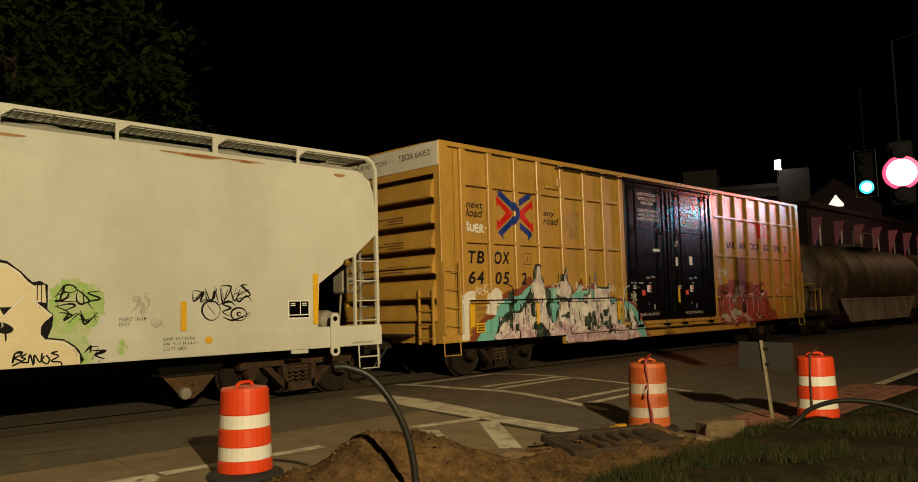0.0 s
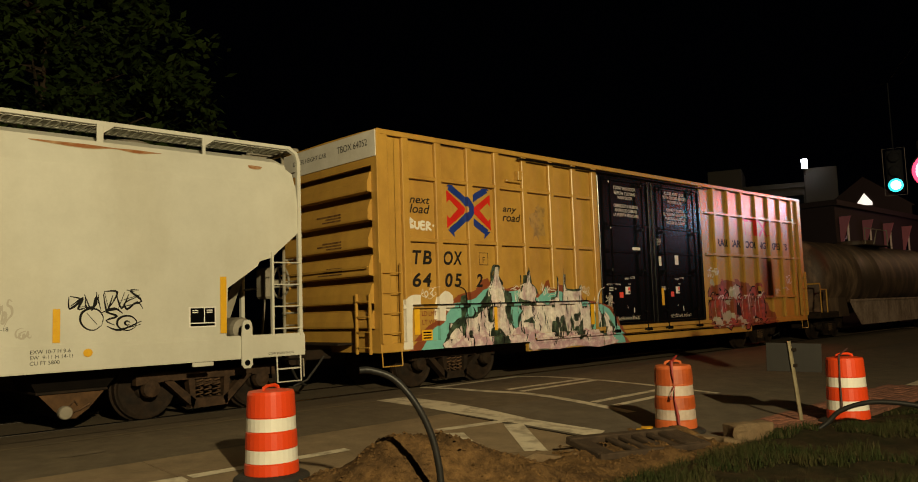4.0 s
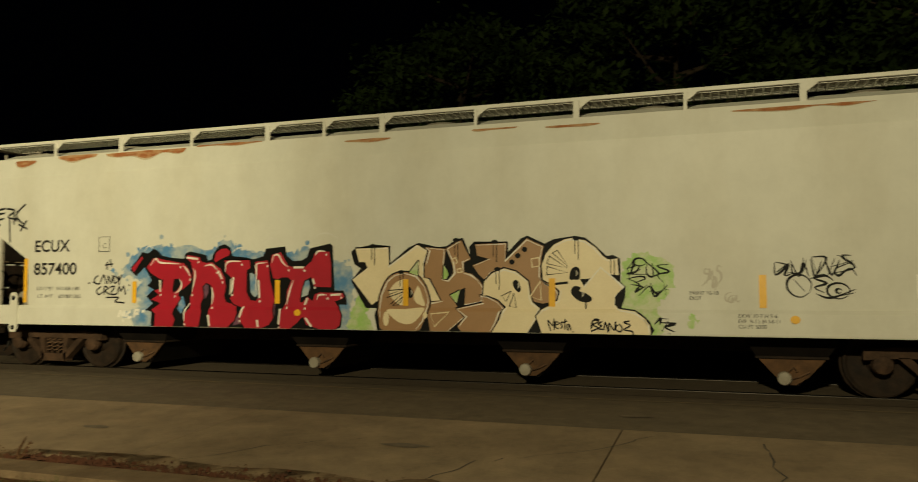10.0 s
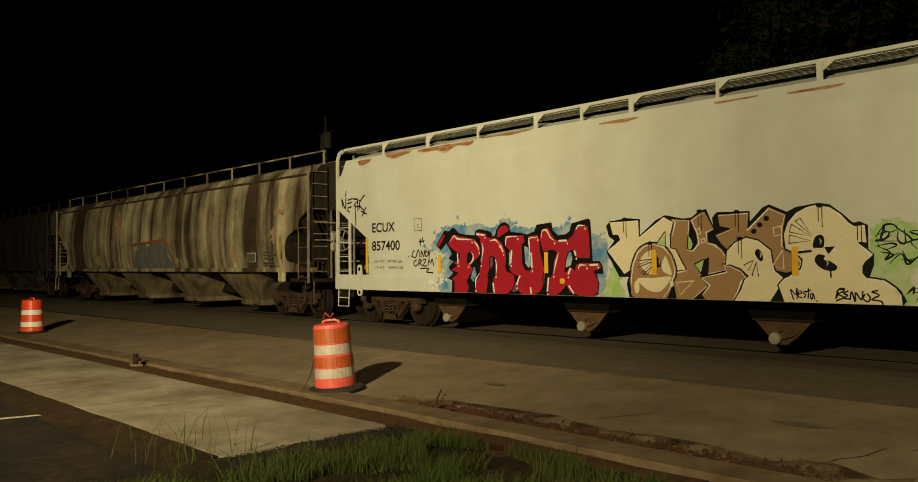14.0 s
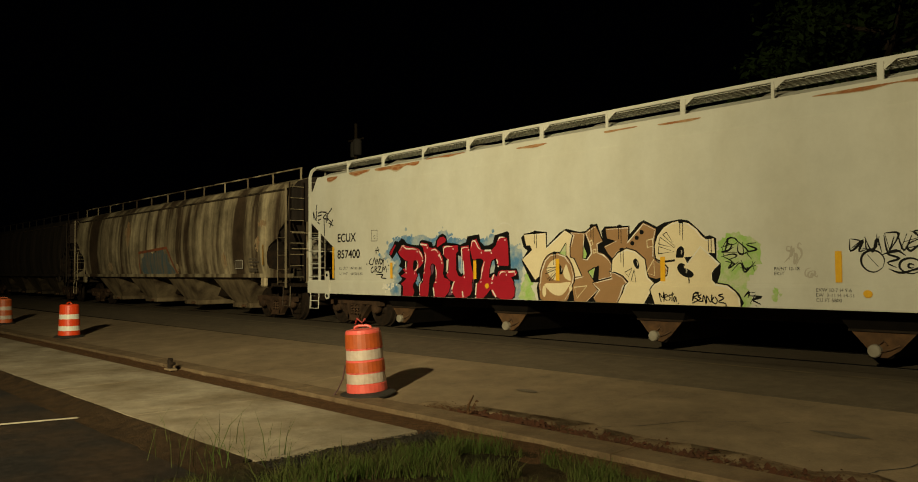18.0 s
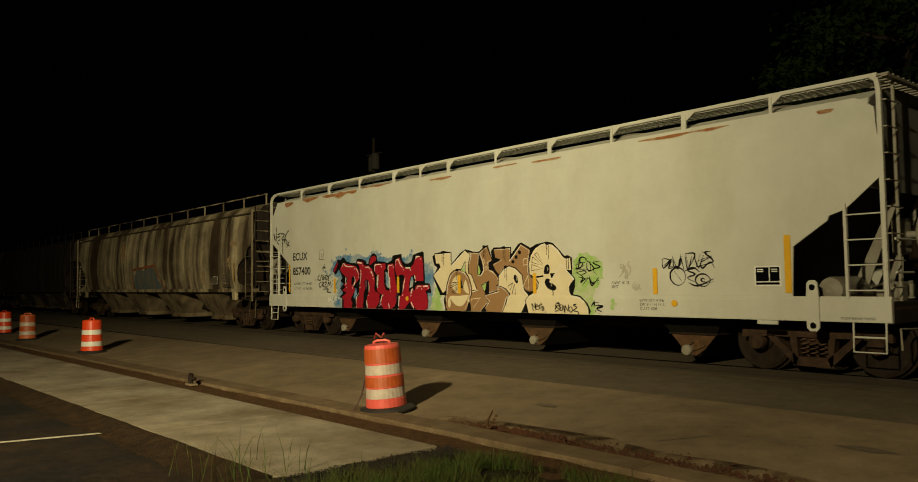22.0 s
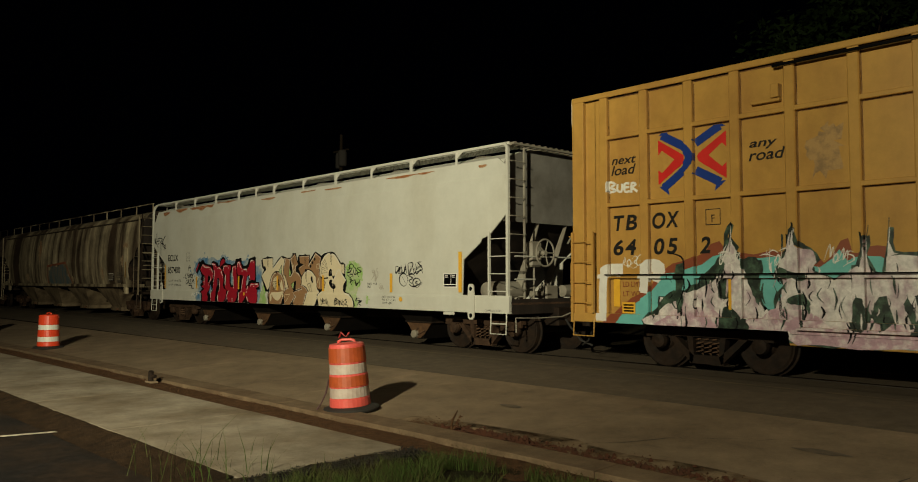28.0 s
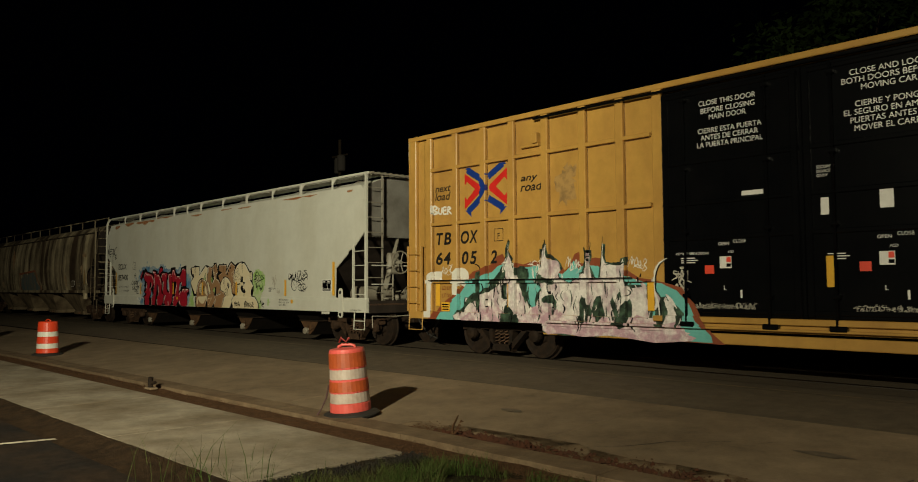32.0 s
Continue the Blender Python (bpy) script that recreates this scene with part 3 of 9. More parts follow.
def lettering(car, text, x, z, height, mat, y, slant=0.0, spacing=1.0, bold=0.0, width=None, align="LEFT", turn="near", label=""):
    """Stencilled writing on a wall."""
    data = bpy.data.curves.new("lettering", "FONT")
    data.body, data.size, data.shear, data.space_character, data.offset, data.align_x = text, height / 0.72, slant, spacing, bold, align
    tmp = bpy.data.objects.new("lettering", data)
    scene.collection.objects.link(tmp)
    bpy.context.view_layer.update()
    me = bpy.data.meshes.new_from_object(tmp)
    bpy.data.objects.remove(tmp)
    me.materials.clear()
    me.materials.append(mat)
    if width:
        xs = [v.co.x for v in me.vertices]
        k = width / (max(xs) - min(xs))
        for v in me.vertices:
            v.co.x *= k
    ob = new("lettering", me)
    ob.parent = car
    ob.matrix_basis = pose(x, y, z, 90) if turn == "near" else pose(y, x, z, 90, 0, -90)
    if label:
        ob["label"] = label
    return ob


def decal(name, car, x0, x1, z0, z1, mat, y, label=""):
    bm = bmesh.new()
    box(bm, x0, x1, y, y + 0.003, z0, z1)
    return part(name, bm, mat, car, label)


def ladder(car, x0, x1, y, z0, z1, rungs, mat, name="ladder", depth=0.05):
    lad = part(name, boxes((x0 - 0.02, x0 + 0.02, y - 0.01, y + depth, z0, z1), (x1 - 0.02, x1 + 0.02, y - 0.01, y + depth, z0, z1), bevel=0.004), mat, car)
    for k in range(rungs):
        z = z0 + (z1 - z0) * (k + 0.5) / rungs
        part("rung", bars([(x0, y - 0.01, z), (x1, y - 0.01, z)], radius=0.011), mat, lad)
    return lad


def car_thing(name, x, label, category):
    return thing(name, (x, YC, 0), label, category, "cars of the train")


BLACK_SPRAY = material("black_spray", (0.005, 0.005, 0.005), 0.6, bump=0, grain=0.1, spec=0.15)
WHITE_SPRAY = material("white_spray", (0.68, 0.66, 0.60), 0.5, 0, (0.5, 0.47, 0.42), 5, 0.5, bump=0)

# ---------------------------------------------------------------- the grey covered hopper
HX = 0.49
def hx(x):
    """A place along the hopper from its middle; the far half is stretched to fit the camera's view."""
    return x - HX - 0.0165 * max(0.0, 3.0 - x)


# darker grey that holds the dim light on the end walls
END_SHADE_GREY = material("shaded_end_grey", (0.20, 0.19, 0.17), 0.65, 0, (0.08, 0.07, 0.055), 1.8, 0.7, 40, 0.05)
hopper = car_thing("covered_hopper_car", HX, "pale grey covered hopper railcar with bright graffiti and rust runs", "hopper car")
roof_line = [(-1.61, 3.78), (-1.57, 4.0), (-1.50, 4.15), (-1.1, 4.32), (-0.5, 4.42), (0.5, 4.42), (1.1, 4.32), (1.50, 4.15), (1.57, 4.0), (1.61, 3.78)]
L = hx(-8.02)
LW, RW = hx(-7.93), hx(8.94)
# slope sheets are darkened: shade of the recess is in their colour
bm = bmesh.new()
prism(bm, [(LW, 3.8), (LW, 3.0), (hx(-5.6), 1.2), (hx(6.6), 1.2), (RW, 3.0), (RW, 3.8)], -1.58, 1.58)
part("tank_shell", bm, SHADED_BROWN, hopper, "slope sheets at the ends, shade put into their colour")
bm = bmesh.new()
prism(bm, [(y * 0.985, z) for y, z in roof_line], LW, RW, "x")
part("roof", bm, GREY_PAINT, hopper)
for s, xe in ((-1, LW), (1, RW)):
    part("end_wall", prism(bmesh.new(), [(-1.55, 2.9)] + [(y * 0.982, z - 0.01) for y, z in roof_line] + [(1.55, 2.9)], *sorted((xe + s * 0.003, xe + s * 0.015)), "x"), END_SHADE_GREY, hopper, "grey end wall, its dimmer light put into the colour")
for s in (-1, 1):
    bm = bmesh.new()
    prism(bm, [(L - 0.02, 3.80), (hx(-8.16), 3.40), (hx(-8.18), 3.04), (hx(-6.95), 2.25), (hx(-6.91), 1.42), (hx(7.84), 1.42), (hx(7.87), 2.15), (hx(8.37), 2.49),
               (hx(8.40), 2.56), (hx(8.62), 2.63), (hx(9.10), 3.04), (hx(9.10), 3.40), (hx(9.06), 3.80)], *sorted((s * 1.585, s * 1.612)))
    part("side_sheet", bm, GREY_PAINT, hopper, "smooth pale grey steel side")
    bm = bmesh.new()
    prism(bm, [(hx(-8.0), 3.79), (hx(9.06), 3.79), (hx(9.03), 4.0), (hx(8.78), 4.17), (hx(-7.9), 4.17)], *sorted((s * 1.56, s * 1.60)))
    for v in bm.verts:
        v.co.y -= s * max(0, v.co.z - 3.8) * 0.22
    part("top_chord", bm, GREY_PAINT, hopper)
    bm = bmesh.new()
    prism(bm, [(s * 1.56, 1.08), (s * 1.635, 1.08), (s * 1.64, 1.10), (s * 1.64, 1.38), (s * 1.612, 1.43), (s * 1.56, 1.43)], hx(-8.19), hx(9.18), "x")
    part("side_sill", bm, GREY_PAINT, hopper, "pale grey side sill")

# roof walkway along each edge: rail, posts, grating
for s in (-1, 1):
    y = s * 1.50
    part("walkway_rail", boxes((hx(-8.0), hx(9.06), *sorted((y, y - s * 0.04)), 4.415, 4.472), bevel=0.005), GREY_PAINT, hopper)
    bm = bmesh.new()
    for i in range(150):
        x = hx(-7.95) + 17.0 * i / 149
        box(bm, x, x + 0.022, *sorted((y - s * 0.05, y - s * 0.50)), 4.395, 4.43)
    for k in range(6):
        yy = y - s * (0.05 + 0.09 * k)
        box(bm, hx(-7.95), hx(9.0), *sorted((yy, yy - s * 0.012)), 4.40, 4.425)
    tagged(part("walkway_grating", bm, GREY_PAINT, hopper, "steel roof walkway grating"), kind="stuff")
for i, x in enumerate((-6.49, -5.0, -3.51, -2.02, -0.98, 0.03, 1.55, 3.05, 4.56, 6.05, 7.55)):
    w = 0.045 if i % 2 else 0.025
    part("walkway_post", boxes((hx(x) - w, hx(x) + w, -1.52, -1.485, 4.02, 4.42), bevel=0.004), GREY_PAINT, hopper)
    bm = bmesh.new()
    prism(bm, [(hx(x) + w, 4.42), (hx(x) + w + 0.16, 4.42), (hx(x) + w, 4.30)], -1.50, -1.488)
    part("bracket", bm, GREY_PAINT, hopper)

# roof hatches
for x in (-6.0, -3.0, 0.5, 4.0, 7.0):
    bm = bmesh.new()
    lathe(bm, [(0.36, 4.40), (0.36, 4.50), (0.30, 4.54), (0.08, 4.56)], (hx(x), 0, 0), sides=20)
    part("hatch", bm, GREY_DIRT_SHADE, hopper)

# rust runs under the walkway
RUST_RUN = material("rust_run", (0.25, 0.085, 0.022), 0.8, 0, (0.36, 0.22, 0.11), 5, 0.95, 30, 0.1, (1, 1, 3), contrast=(0.42, 0.62), mid=0.2)
RUST_PALE = material("pale_rust_run", (0.36, 0.28, 0.18), 0.8, 0, (0.44, 0.40, 0.32), 7, 0.8, 30, 0)
rng = random.Random(4)
for x0, x1, z in ((-7.4, -6.9, 4.10), (-6.4, -5.5, 4.12), (-5.3, -3.6, 4.13), (-3.4, -2.1, 4.13), (1.5, 2.2, 4.06), (5.15, 6.9, 4.06), (8.25, 8.5, 4.05), (2.6, 3.4, 4.05), (-0.6, 0.2, 4.04)):
    x = x0
    while x < x1:
        long_ = x < -3.6
        e = x1
        thick = rng.uniform(0.15, 0.20) if long_ else rng.uniform(0.06, 0.10)
        n = max(8, int((e - x) / 0.03))
        zz = z + (0.025 if long_ else 0.03) + rng.uniform(-0.02, 0.015)
        waves = [(rng.uniform(1.5, 11), rng.uniform(0, 6)) for k in range(6)]
        for kind, mat, grow in (("pale_rust_smear", RUST_PALE, 1.0), ("rust_run", RUST_RUN, 0.8)):
            top, low = [], []
            for i in range(n + 1):
                u = i / n
                body = math.sin(math.pi * u) ** 0.3 * ((0.62 if long_ else 0.45) + (0.07 if long_ else 0.12) * sum(math.sin(f * u * (e - x) + q) for f, q in waves))
                top.append((hx(x + (e - x) * u), zz + 0.02 * grow * body))
                low.append((hx(x + (e - x) * u), zz - 0.002 - thick * grow * max(0.04, body)))
            bm = bmesh.new()
            patch(bm, top + low[::-1], 0)
            for v in bm.verts:
                v.co.y = -1.603 + max(0, v.co.z - 3.8) * 0.22 - (0.0015 if grow < 1 else 0)
            part(kind, bm, mat, hopper, "rust run under the walkway" if grow < 1 else "faint rust smear")
        x = e + (rng.uniform(0.0, 0.06) if long_ else rng.uniform(0.0, 0.25))

# outlet bays: a dark chute that narrows on all sides to a rusty gate with a capped pipe
for x in (-5.36, -1.77, 1.79, 5.36):
    # bay and chute are near black: underbody shade put into their colour
    bay = part("outlet_bay", funnel([(x - 0.70, x + 0.70, 1.30, 1.2), (x - 0.45, x + 0.45, 1.10, 0.80)]), BAY_SHADE_BLACK, hopper, "sloping outlet hopper, underbody shade in its colour")
    part("gate", prism(bmesh.new(), [(x - 0.42, 0.765), (x + 0.42, 0.765), (x + 0.21, 0.53), (x + 0.05, 0.42), (x - 0.05, 0.42), (x - 0.21, 0.53)], -1.10, -1.075), GATE, bay, "rusty brown outlet gate")
    part("gate_frame", boxes((x - 0.46, x + 0.46, -1.13, 1.13, 0.766, 0.802), bevel=0.008), DARK_STEEL, bay)
    part("chute", funnel([(x - 0.40, x + 0.40, 1.07, 0.764), (x - 0.08, x + 0.08, 1.04, 0.40)]), BAY_SHADE_BLACK, bay, "discharge chute blackened for the underbody shade")
    cap = bmesh.new()
    lathe(cap, [(0.092, -1.10), (0.092, -1.17), (0.08, -1.19), (0.03, -1.195)], (x - 0.10, 0, 0.51), "y", 18)
    part("pipe_cap", cap, GREY_DIRT_SHADE, bay, "pale round pipe cap")
    part("cap_handle", bars([(x - 0.02, -1.13, 0.50), (x + 0.10, -1.14, 0.54), (x + 0.22, -1.12, 0.60)], radius=0.012), RUST, bay)
    part("cap_lever", bars([(x - 0.06, -1.13, 0.59), (x + 0.02, -1.14, 0.66), (x + 0.06, -1.13, 0.60)], radius=0.012), RUST, bay)
part("centre_sill", boxes((hx(-8.3), hx(9.3), -0.3, 0.3, 0.80, 1.18), bevel=0.02), DARK_STEEL, hopper)

# end platforms
for s, xe, xi in ((-1, hx(-8.19), hx(-6.9)), (1, hx(9.18), hx(7.84))):
    a, b = sorted((xe, xi))
    part("end_platform", boxes((a, b, -1.56, 1.56, 1.24, 1.30), bevel=0.01), RUST, hopper, "dark grimy end platform")
    # end sill gets the shade brown instead of relying on the lamp
    part("end_sill", boxes((*sorted((xe, xe - s * 0.10)), -1.60, 1.60, 1.06, 1.36), bevel=0.01), SHADED_BROWN, hopper, "end sill darkened in colour for the shade")
    xp = xe - s * 0.06
    # tall corner post bent in at the top, with end ladder
    for side in (-1, 1):
        post = bmesh.new()
        tube(post, [(xp, side * 1.60, 1.30), (xp, side * 1.60, 4.20), (xp - s * 0.03, side * 1.57, 4.34), (xp - s * 0.14, side * 1.52, 4.43)], 0.042, 4)
        # far post, rungs and stiles take a darker grey for their dim light
        part("corner_post", post, GREY_PAINT if side < 0 else GREY_DIRT_SHADE, hopper)
        for k in range(8):
            z = 1.55 + 0.36 * k
            part("ladder_rung", bars([(xp, side * 1.58, z), (xp + s * 0.07, side * 1.57, z), (xp + s * 0.07, side * 1.14, z), (xp, side * 1.12, z)], radius=0.011), GREY_DIRT_SHADE, hopper)
        part("ladder_stile", boxes((xp - 0.02, xp + 0.02, *sorted((side * 1.10, side * 1.14)), 1.30, 4.40), bevel=0.004), GREY_DIRT_SHADE, hopper)
    x0, x1 = sorted((xp, xp - s * 0.50))
    ladder(hopper, x0, x1, -1.63, 1.34, 2.72, 4, GREY_PAINT, "side_ladder")
    step = bars([(x0 + 0.06, -1.62, 1.10), (x0 + 0.06, -1.64, 0.68), (x1 - 0.02, -1.64, 0.68), (x1 - 0.02, -1.62, 1.10)], [(x0 + 0.06, -1.63, 0.88), (x1 - 0.02, -1.63, 0.88)], radius=0.014)
    part("stirrup_step", step, GREY_PAINT, hopper)
    part("end_handrail", bars([(xe + s * 0.03, -1.5, 2.2), (xe + s * 0.03, 1.5, 2.2)], [(xe + s * 0.03, -1.5, 1.75), (xe + s * 0.03, -0.9, 1.75)], radius=0.016), GREY_PAINT, hopper)
    # braces from the platform to the slope sheet
    for y in (-0.45, 0.45):
        part("end_brace", prism(bmesh.new(), [(xi + s * 0.25, 1.30), (xi + s * 0.50, 1.30), (xe - s * 0.22, 3.0), (xe - s * 0.28, 3.02)], y - 0.012, y + 0.012), GREY_DIRT_SHADE, hopper)
    tank = bmesh.new()
    lathe(tank, [(0.05, -0.62), (0.17, -0.58), (0.19, -0.5), (0.19, 0.5), (0.17, 0.58), (0.05, 0.62)], (xi + s * 0.42, -0.75, 1.52), "y", 18)
    part("air_reservoir", tank, GREY_DIRT_SHADE, hopper, "grey air reservoir")
    lug = bmesh.new()
    lx = hx(8.15) if s > 0 else hx(-7.2)
    prism(lug, [(lx - 0.09, 0.99), (lx - 0.05, 0.94), (lx + 0.05, 0.94), (lx + 0.09, 0.99), (lx + 0.09, 1.42), (lx + 0.075, 1.62), (lx + 0.04, 1.66), (lx - 0.04, 1.66), (lx - 0.075, 1.62), (lx - 0.09, 1.42)], -1.672, -1.645)
    part("lifting_lug", lug, GREY_PAINT, hopper, "pale lifting lug plate")
    for z in (1.02, 1.56):
        holes = bmesh.new()
        patch(holes, [(lx + 0.045 * math.cos(a * math.tau / 14), z + 0.045 * math.sin(a * math.tau / 14)) for a in range(14)], -1.6745)
        part("lug_hole", holes, BLACK_PAINT, hopper)
    coupler(hopper, xe, s)
    part("uncoupling_lever", bars([(xe + s * 0.05, -1.5, 1.0), (xe + s * 0.10, -0.9, 0.98), (xe + s * 0.22, -0.3, 1.0), (xe + s * 0.30, -0.1, 1.08)], [(xe + s * 0.05, -1.5, 1.0), (xe + s * 0.06, -1.5, 0.72)], radius=0.013), GREY_DIRT_SHADE, hopper)
    part("brake_pipe", bars(*[[(xi + s * (0.15 + 0.18 * k), -1.3 + 0.35 * k, 1.31), (xi + s * (0.25 + 0.18 * k), -1.1 + 0.35 * k, 1.42 + 0.06 * k), (xi + s * 0.6, -0.4 + 0.2 * k, 1.38 + 0.1 * k)] for k in range(4)], radius=0.016), GREY_DIRT_SHADE, hopper, "tangle of brake pipes")
    part("brake_valve", boxes((*sorted((xi + s * 0.55, xi + s * 0.80)), 0.1, 0.5, 1.30, 1.62), (*sorted((xi + s * 0.60, xi + s * 0.74)), -0.25, 0.1, 1.36, 1.50), bevel=0.03), GREY_DIRT_SHADE, hopper, "cast brake valve")
    part("brake_cylinder", lathe(bmesh.new(), [(0.06, -0.3), (0.13, -0.28), (0.14, 0.1), (0.12, 0.14), (0.03, 0.3)], (xi + s * 0.8, 0.9, 1.5), "y", 14), GREY_DIRT_SHADE, hopper)
    # roof end platform and pipes of the end
    part("roof_platform", boxes(*[(*sorted((xe - s * 0.50, xe + s * 0.02)), -1.46 + 0.18 * k, -1.42 + 0.18 * k, 4.43, 4.46) for k in range(17)], (*sorted((xe - s * 0.06, xe + s * 0.02)), -1.5, 1.5, 4.40, 4.44)), GREY_DIRT_SHADE, hopper, "slatted steel roof platform")
    for y, top in ((0.72, 3.92), (0.86, 3.92)):
        part("vent_pipe", bars([(xe - s * 0.05, y, top), (xe - s * 0.02, y - 0.12, 3.2), (xe - s * 0.02, y - 0.34, 2.72), (xe - s * 0.05, y - 0.5, 2.5)], radius=0.02), GREY_DIRT_SHADE, hopper)
    part("end_rail_post", boxes((*sorted((xe - s * 0.02, xe + s * 0.05)), 0.42, 0.52, 1.30, 2.74), bevel=0.012), GREY_PAINT, hopper)
# brake wheel on the end facing the boxcar
def brake_wheel(car, x, y, z, s, mat):
    bm = bmesh.new()
    tube(bm, [(x, y + 0.27 * math.cos(a * math.tau / 24), z + 0.27 * math.sin(a * math.tau / 24)) for a in range(24)], 0.020, 8, True)
    for a in range(5):
        tube(bm, [(x, y, z), (x, y + 0.27 * math.cos(a * math.tau / 5), z + 0.27 * math.sin(a * math.tau / 5))], 0.014, 6)
    lathe(bm, [(0.05, x - s * 0.22), (0.05, x + s * 0.02)], (0, y, z), "x", 12)
    part("brake_wheel", bm, mat, car, "spoked hand brake wheel")
    part("brake_housing", boxes((*sorted((x - s * 0.22, x - s * 0.38)), y - 0.17, y + 0.17, z - 0.28, z + 0.24), bevel=0.04), GREY_DIRT_SHADE, car)
    part("brake_rod", bars([(x - s * 0.3, y, z - 0.26), (x - s * 0.36, y + 0.05, 1.1)], radius=0.02), GREY_DIRT_SHADE, car)


brake_wheel(hopper, hx(9.30), -0.70, 2.28, 1, GREY_DIRT_SHADE)
part("defect_card_plate", boxes((hx(7.30), hx(7.62), -1.655, -1.62, 1.015, 1.075), bevel=0.006), GREY_PAINT, hopper)

ROLLING.append((hopper, truck(hopper, hx(7.84), TRUCK_STEEL) + truck(hopper, hx(-6.86), TRUCK_STEEL)))

# ---------------------------------------------------------------- the yellow boxcar
BX = 20.02
def bx(x):
    return x - BX


BROWN_LINE = material("brown_line_paint", (0.085, 0.038, 0.015), 0.8, 0, (0.26, 0.14, 0.045), 5, 0.85, 40, 0.1, contrast=(0.42, 0.66), spec=0.2)
boxcar = car_thing("boxcar", BX, "tall yellow boxcar with black double doors and large graffiti", "boxcar")
X0, X1 = bx(10.73), bx(28.39)
POSTS = [11.40, 12.21, 13.04, 13.825, 14.67, 15.55, 16.35]
POSTS_FAR = [22.70, 23.53, 24.36, 25.27, 26.10, 26.92, 27.77]
HALF = 0.078        # half a side post's width
bm = boxes((X0 + 0.45, X1 - 0.45, -1.53, 1.53, 1.05, 4.93))
part("body_shell", bm, YELLOW, boxcar)
for a, b in ((X0 + 0.06, X0 + 0.46), (X1 - 0.46, X1 - 0.06)):
    for c in (-1.53, 1.50):
        part("corner_sheet", boxes((a, b, c, c + 0.03, 1.05, 4.93)), YELLOW, boxcar)
bm = bmesh.new()
prism(bm, [(-1.60, 4.90), (-1.60, 4.985), (-1.1, 5.01), (0, 5.02), (1.1, 5.01), (1.60, 4.985), (1.60, 4.90)], X0, X1, "x")
part("roof", bm, YELLOW, boxcar)
for s in (-1, 1):
    side = s * 1.53
    part("top_rail", boxes((X0, X1, *sorted((side, s * 1.625)), 4.90, 5.0), bevel=0.012), YELLOW, boxcar)
    part("side_sill", boxes((X0, X1, *sorted((side, s * 1.62)), 1.0, 1.16), bevel=0.01), YELLOW, boxcar)
    part("centre_side_sill", boxes((bx(14.6), bx(24.5), *sorted((s * 1.5, s * 1.60)), 0.80, 0.96), bevel=0.01), YELLOW, boxcar)
    for xs in (POSTS, POSTS_FAR):
        for x in xs:
            part("side_post", boxes((bx(x) - HALF, bx(x) + HALF, *sorted((side, s * 1.61)), 1.16, 4.91), bevel=0.015), YELLOW, boxcar)
    for a, b in ((10.73, 10.98), (17.01, 17.19), (21.87, 22.02), (28.14, 28.39)):
        part("corner_post", boxes((bx(a), bx(b), *sorted((side, s * 1.618)), 1.0, 5.0), bevel=0.012), YELLOW, boxcar)
    for xs in (POSTS + [16.99], [22.06] + POSTS_FAR + [28.1]):
        for a, b in zip(xs[:-1], xs[1:]):
            for z in (4.20, 3.03, 1.80):
                part("belt", boxes((bx(a) + 0.03, bx(b) - 0.03, *sorted((side, s * 1.605)), z - 0.04, z + 0.03), bevel=0.008), YELLOW, boxcar)

# brown lines of rust and painted shadow beside the posts, and a hatch bracket under the door track
for x in POSTS + POSTS_FAR:
    part("weld_line", boxes((bx(x) + HALF + 0.001, bx(x) + HALF + 0.013, -1.5335, -1.529, 1.17, 4.85)), BROWN_LINE, boxcar)
# strips under the top rail and belts paint in each ledge's shadow
for xs in (POSTS + [17.0], [22.03] + POSTS_FAR):
    for a, b in zip(xs[:-1], xs[1:]):
        for z in (4.895, 4.16, 2.99, 1.76):
            part("weld_line", boxes((bx(a) + HALF + 0.004, bx(b) - HALF - 0.004, -1.5345, -1.529, z - 0.020, z)), BROWN_LINE, boxcar)
part("track_bracket", boxes((bx(14.42), bx(14.54), -1.66, -1.53, 4.38, 4.58), (bx(14.10), bx(14.54), -1.62, -1.53, 4.33, 4.38), bevel=0.008), YELLOW, boxcar)

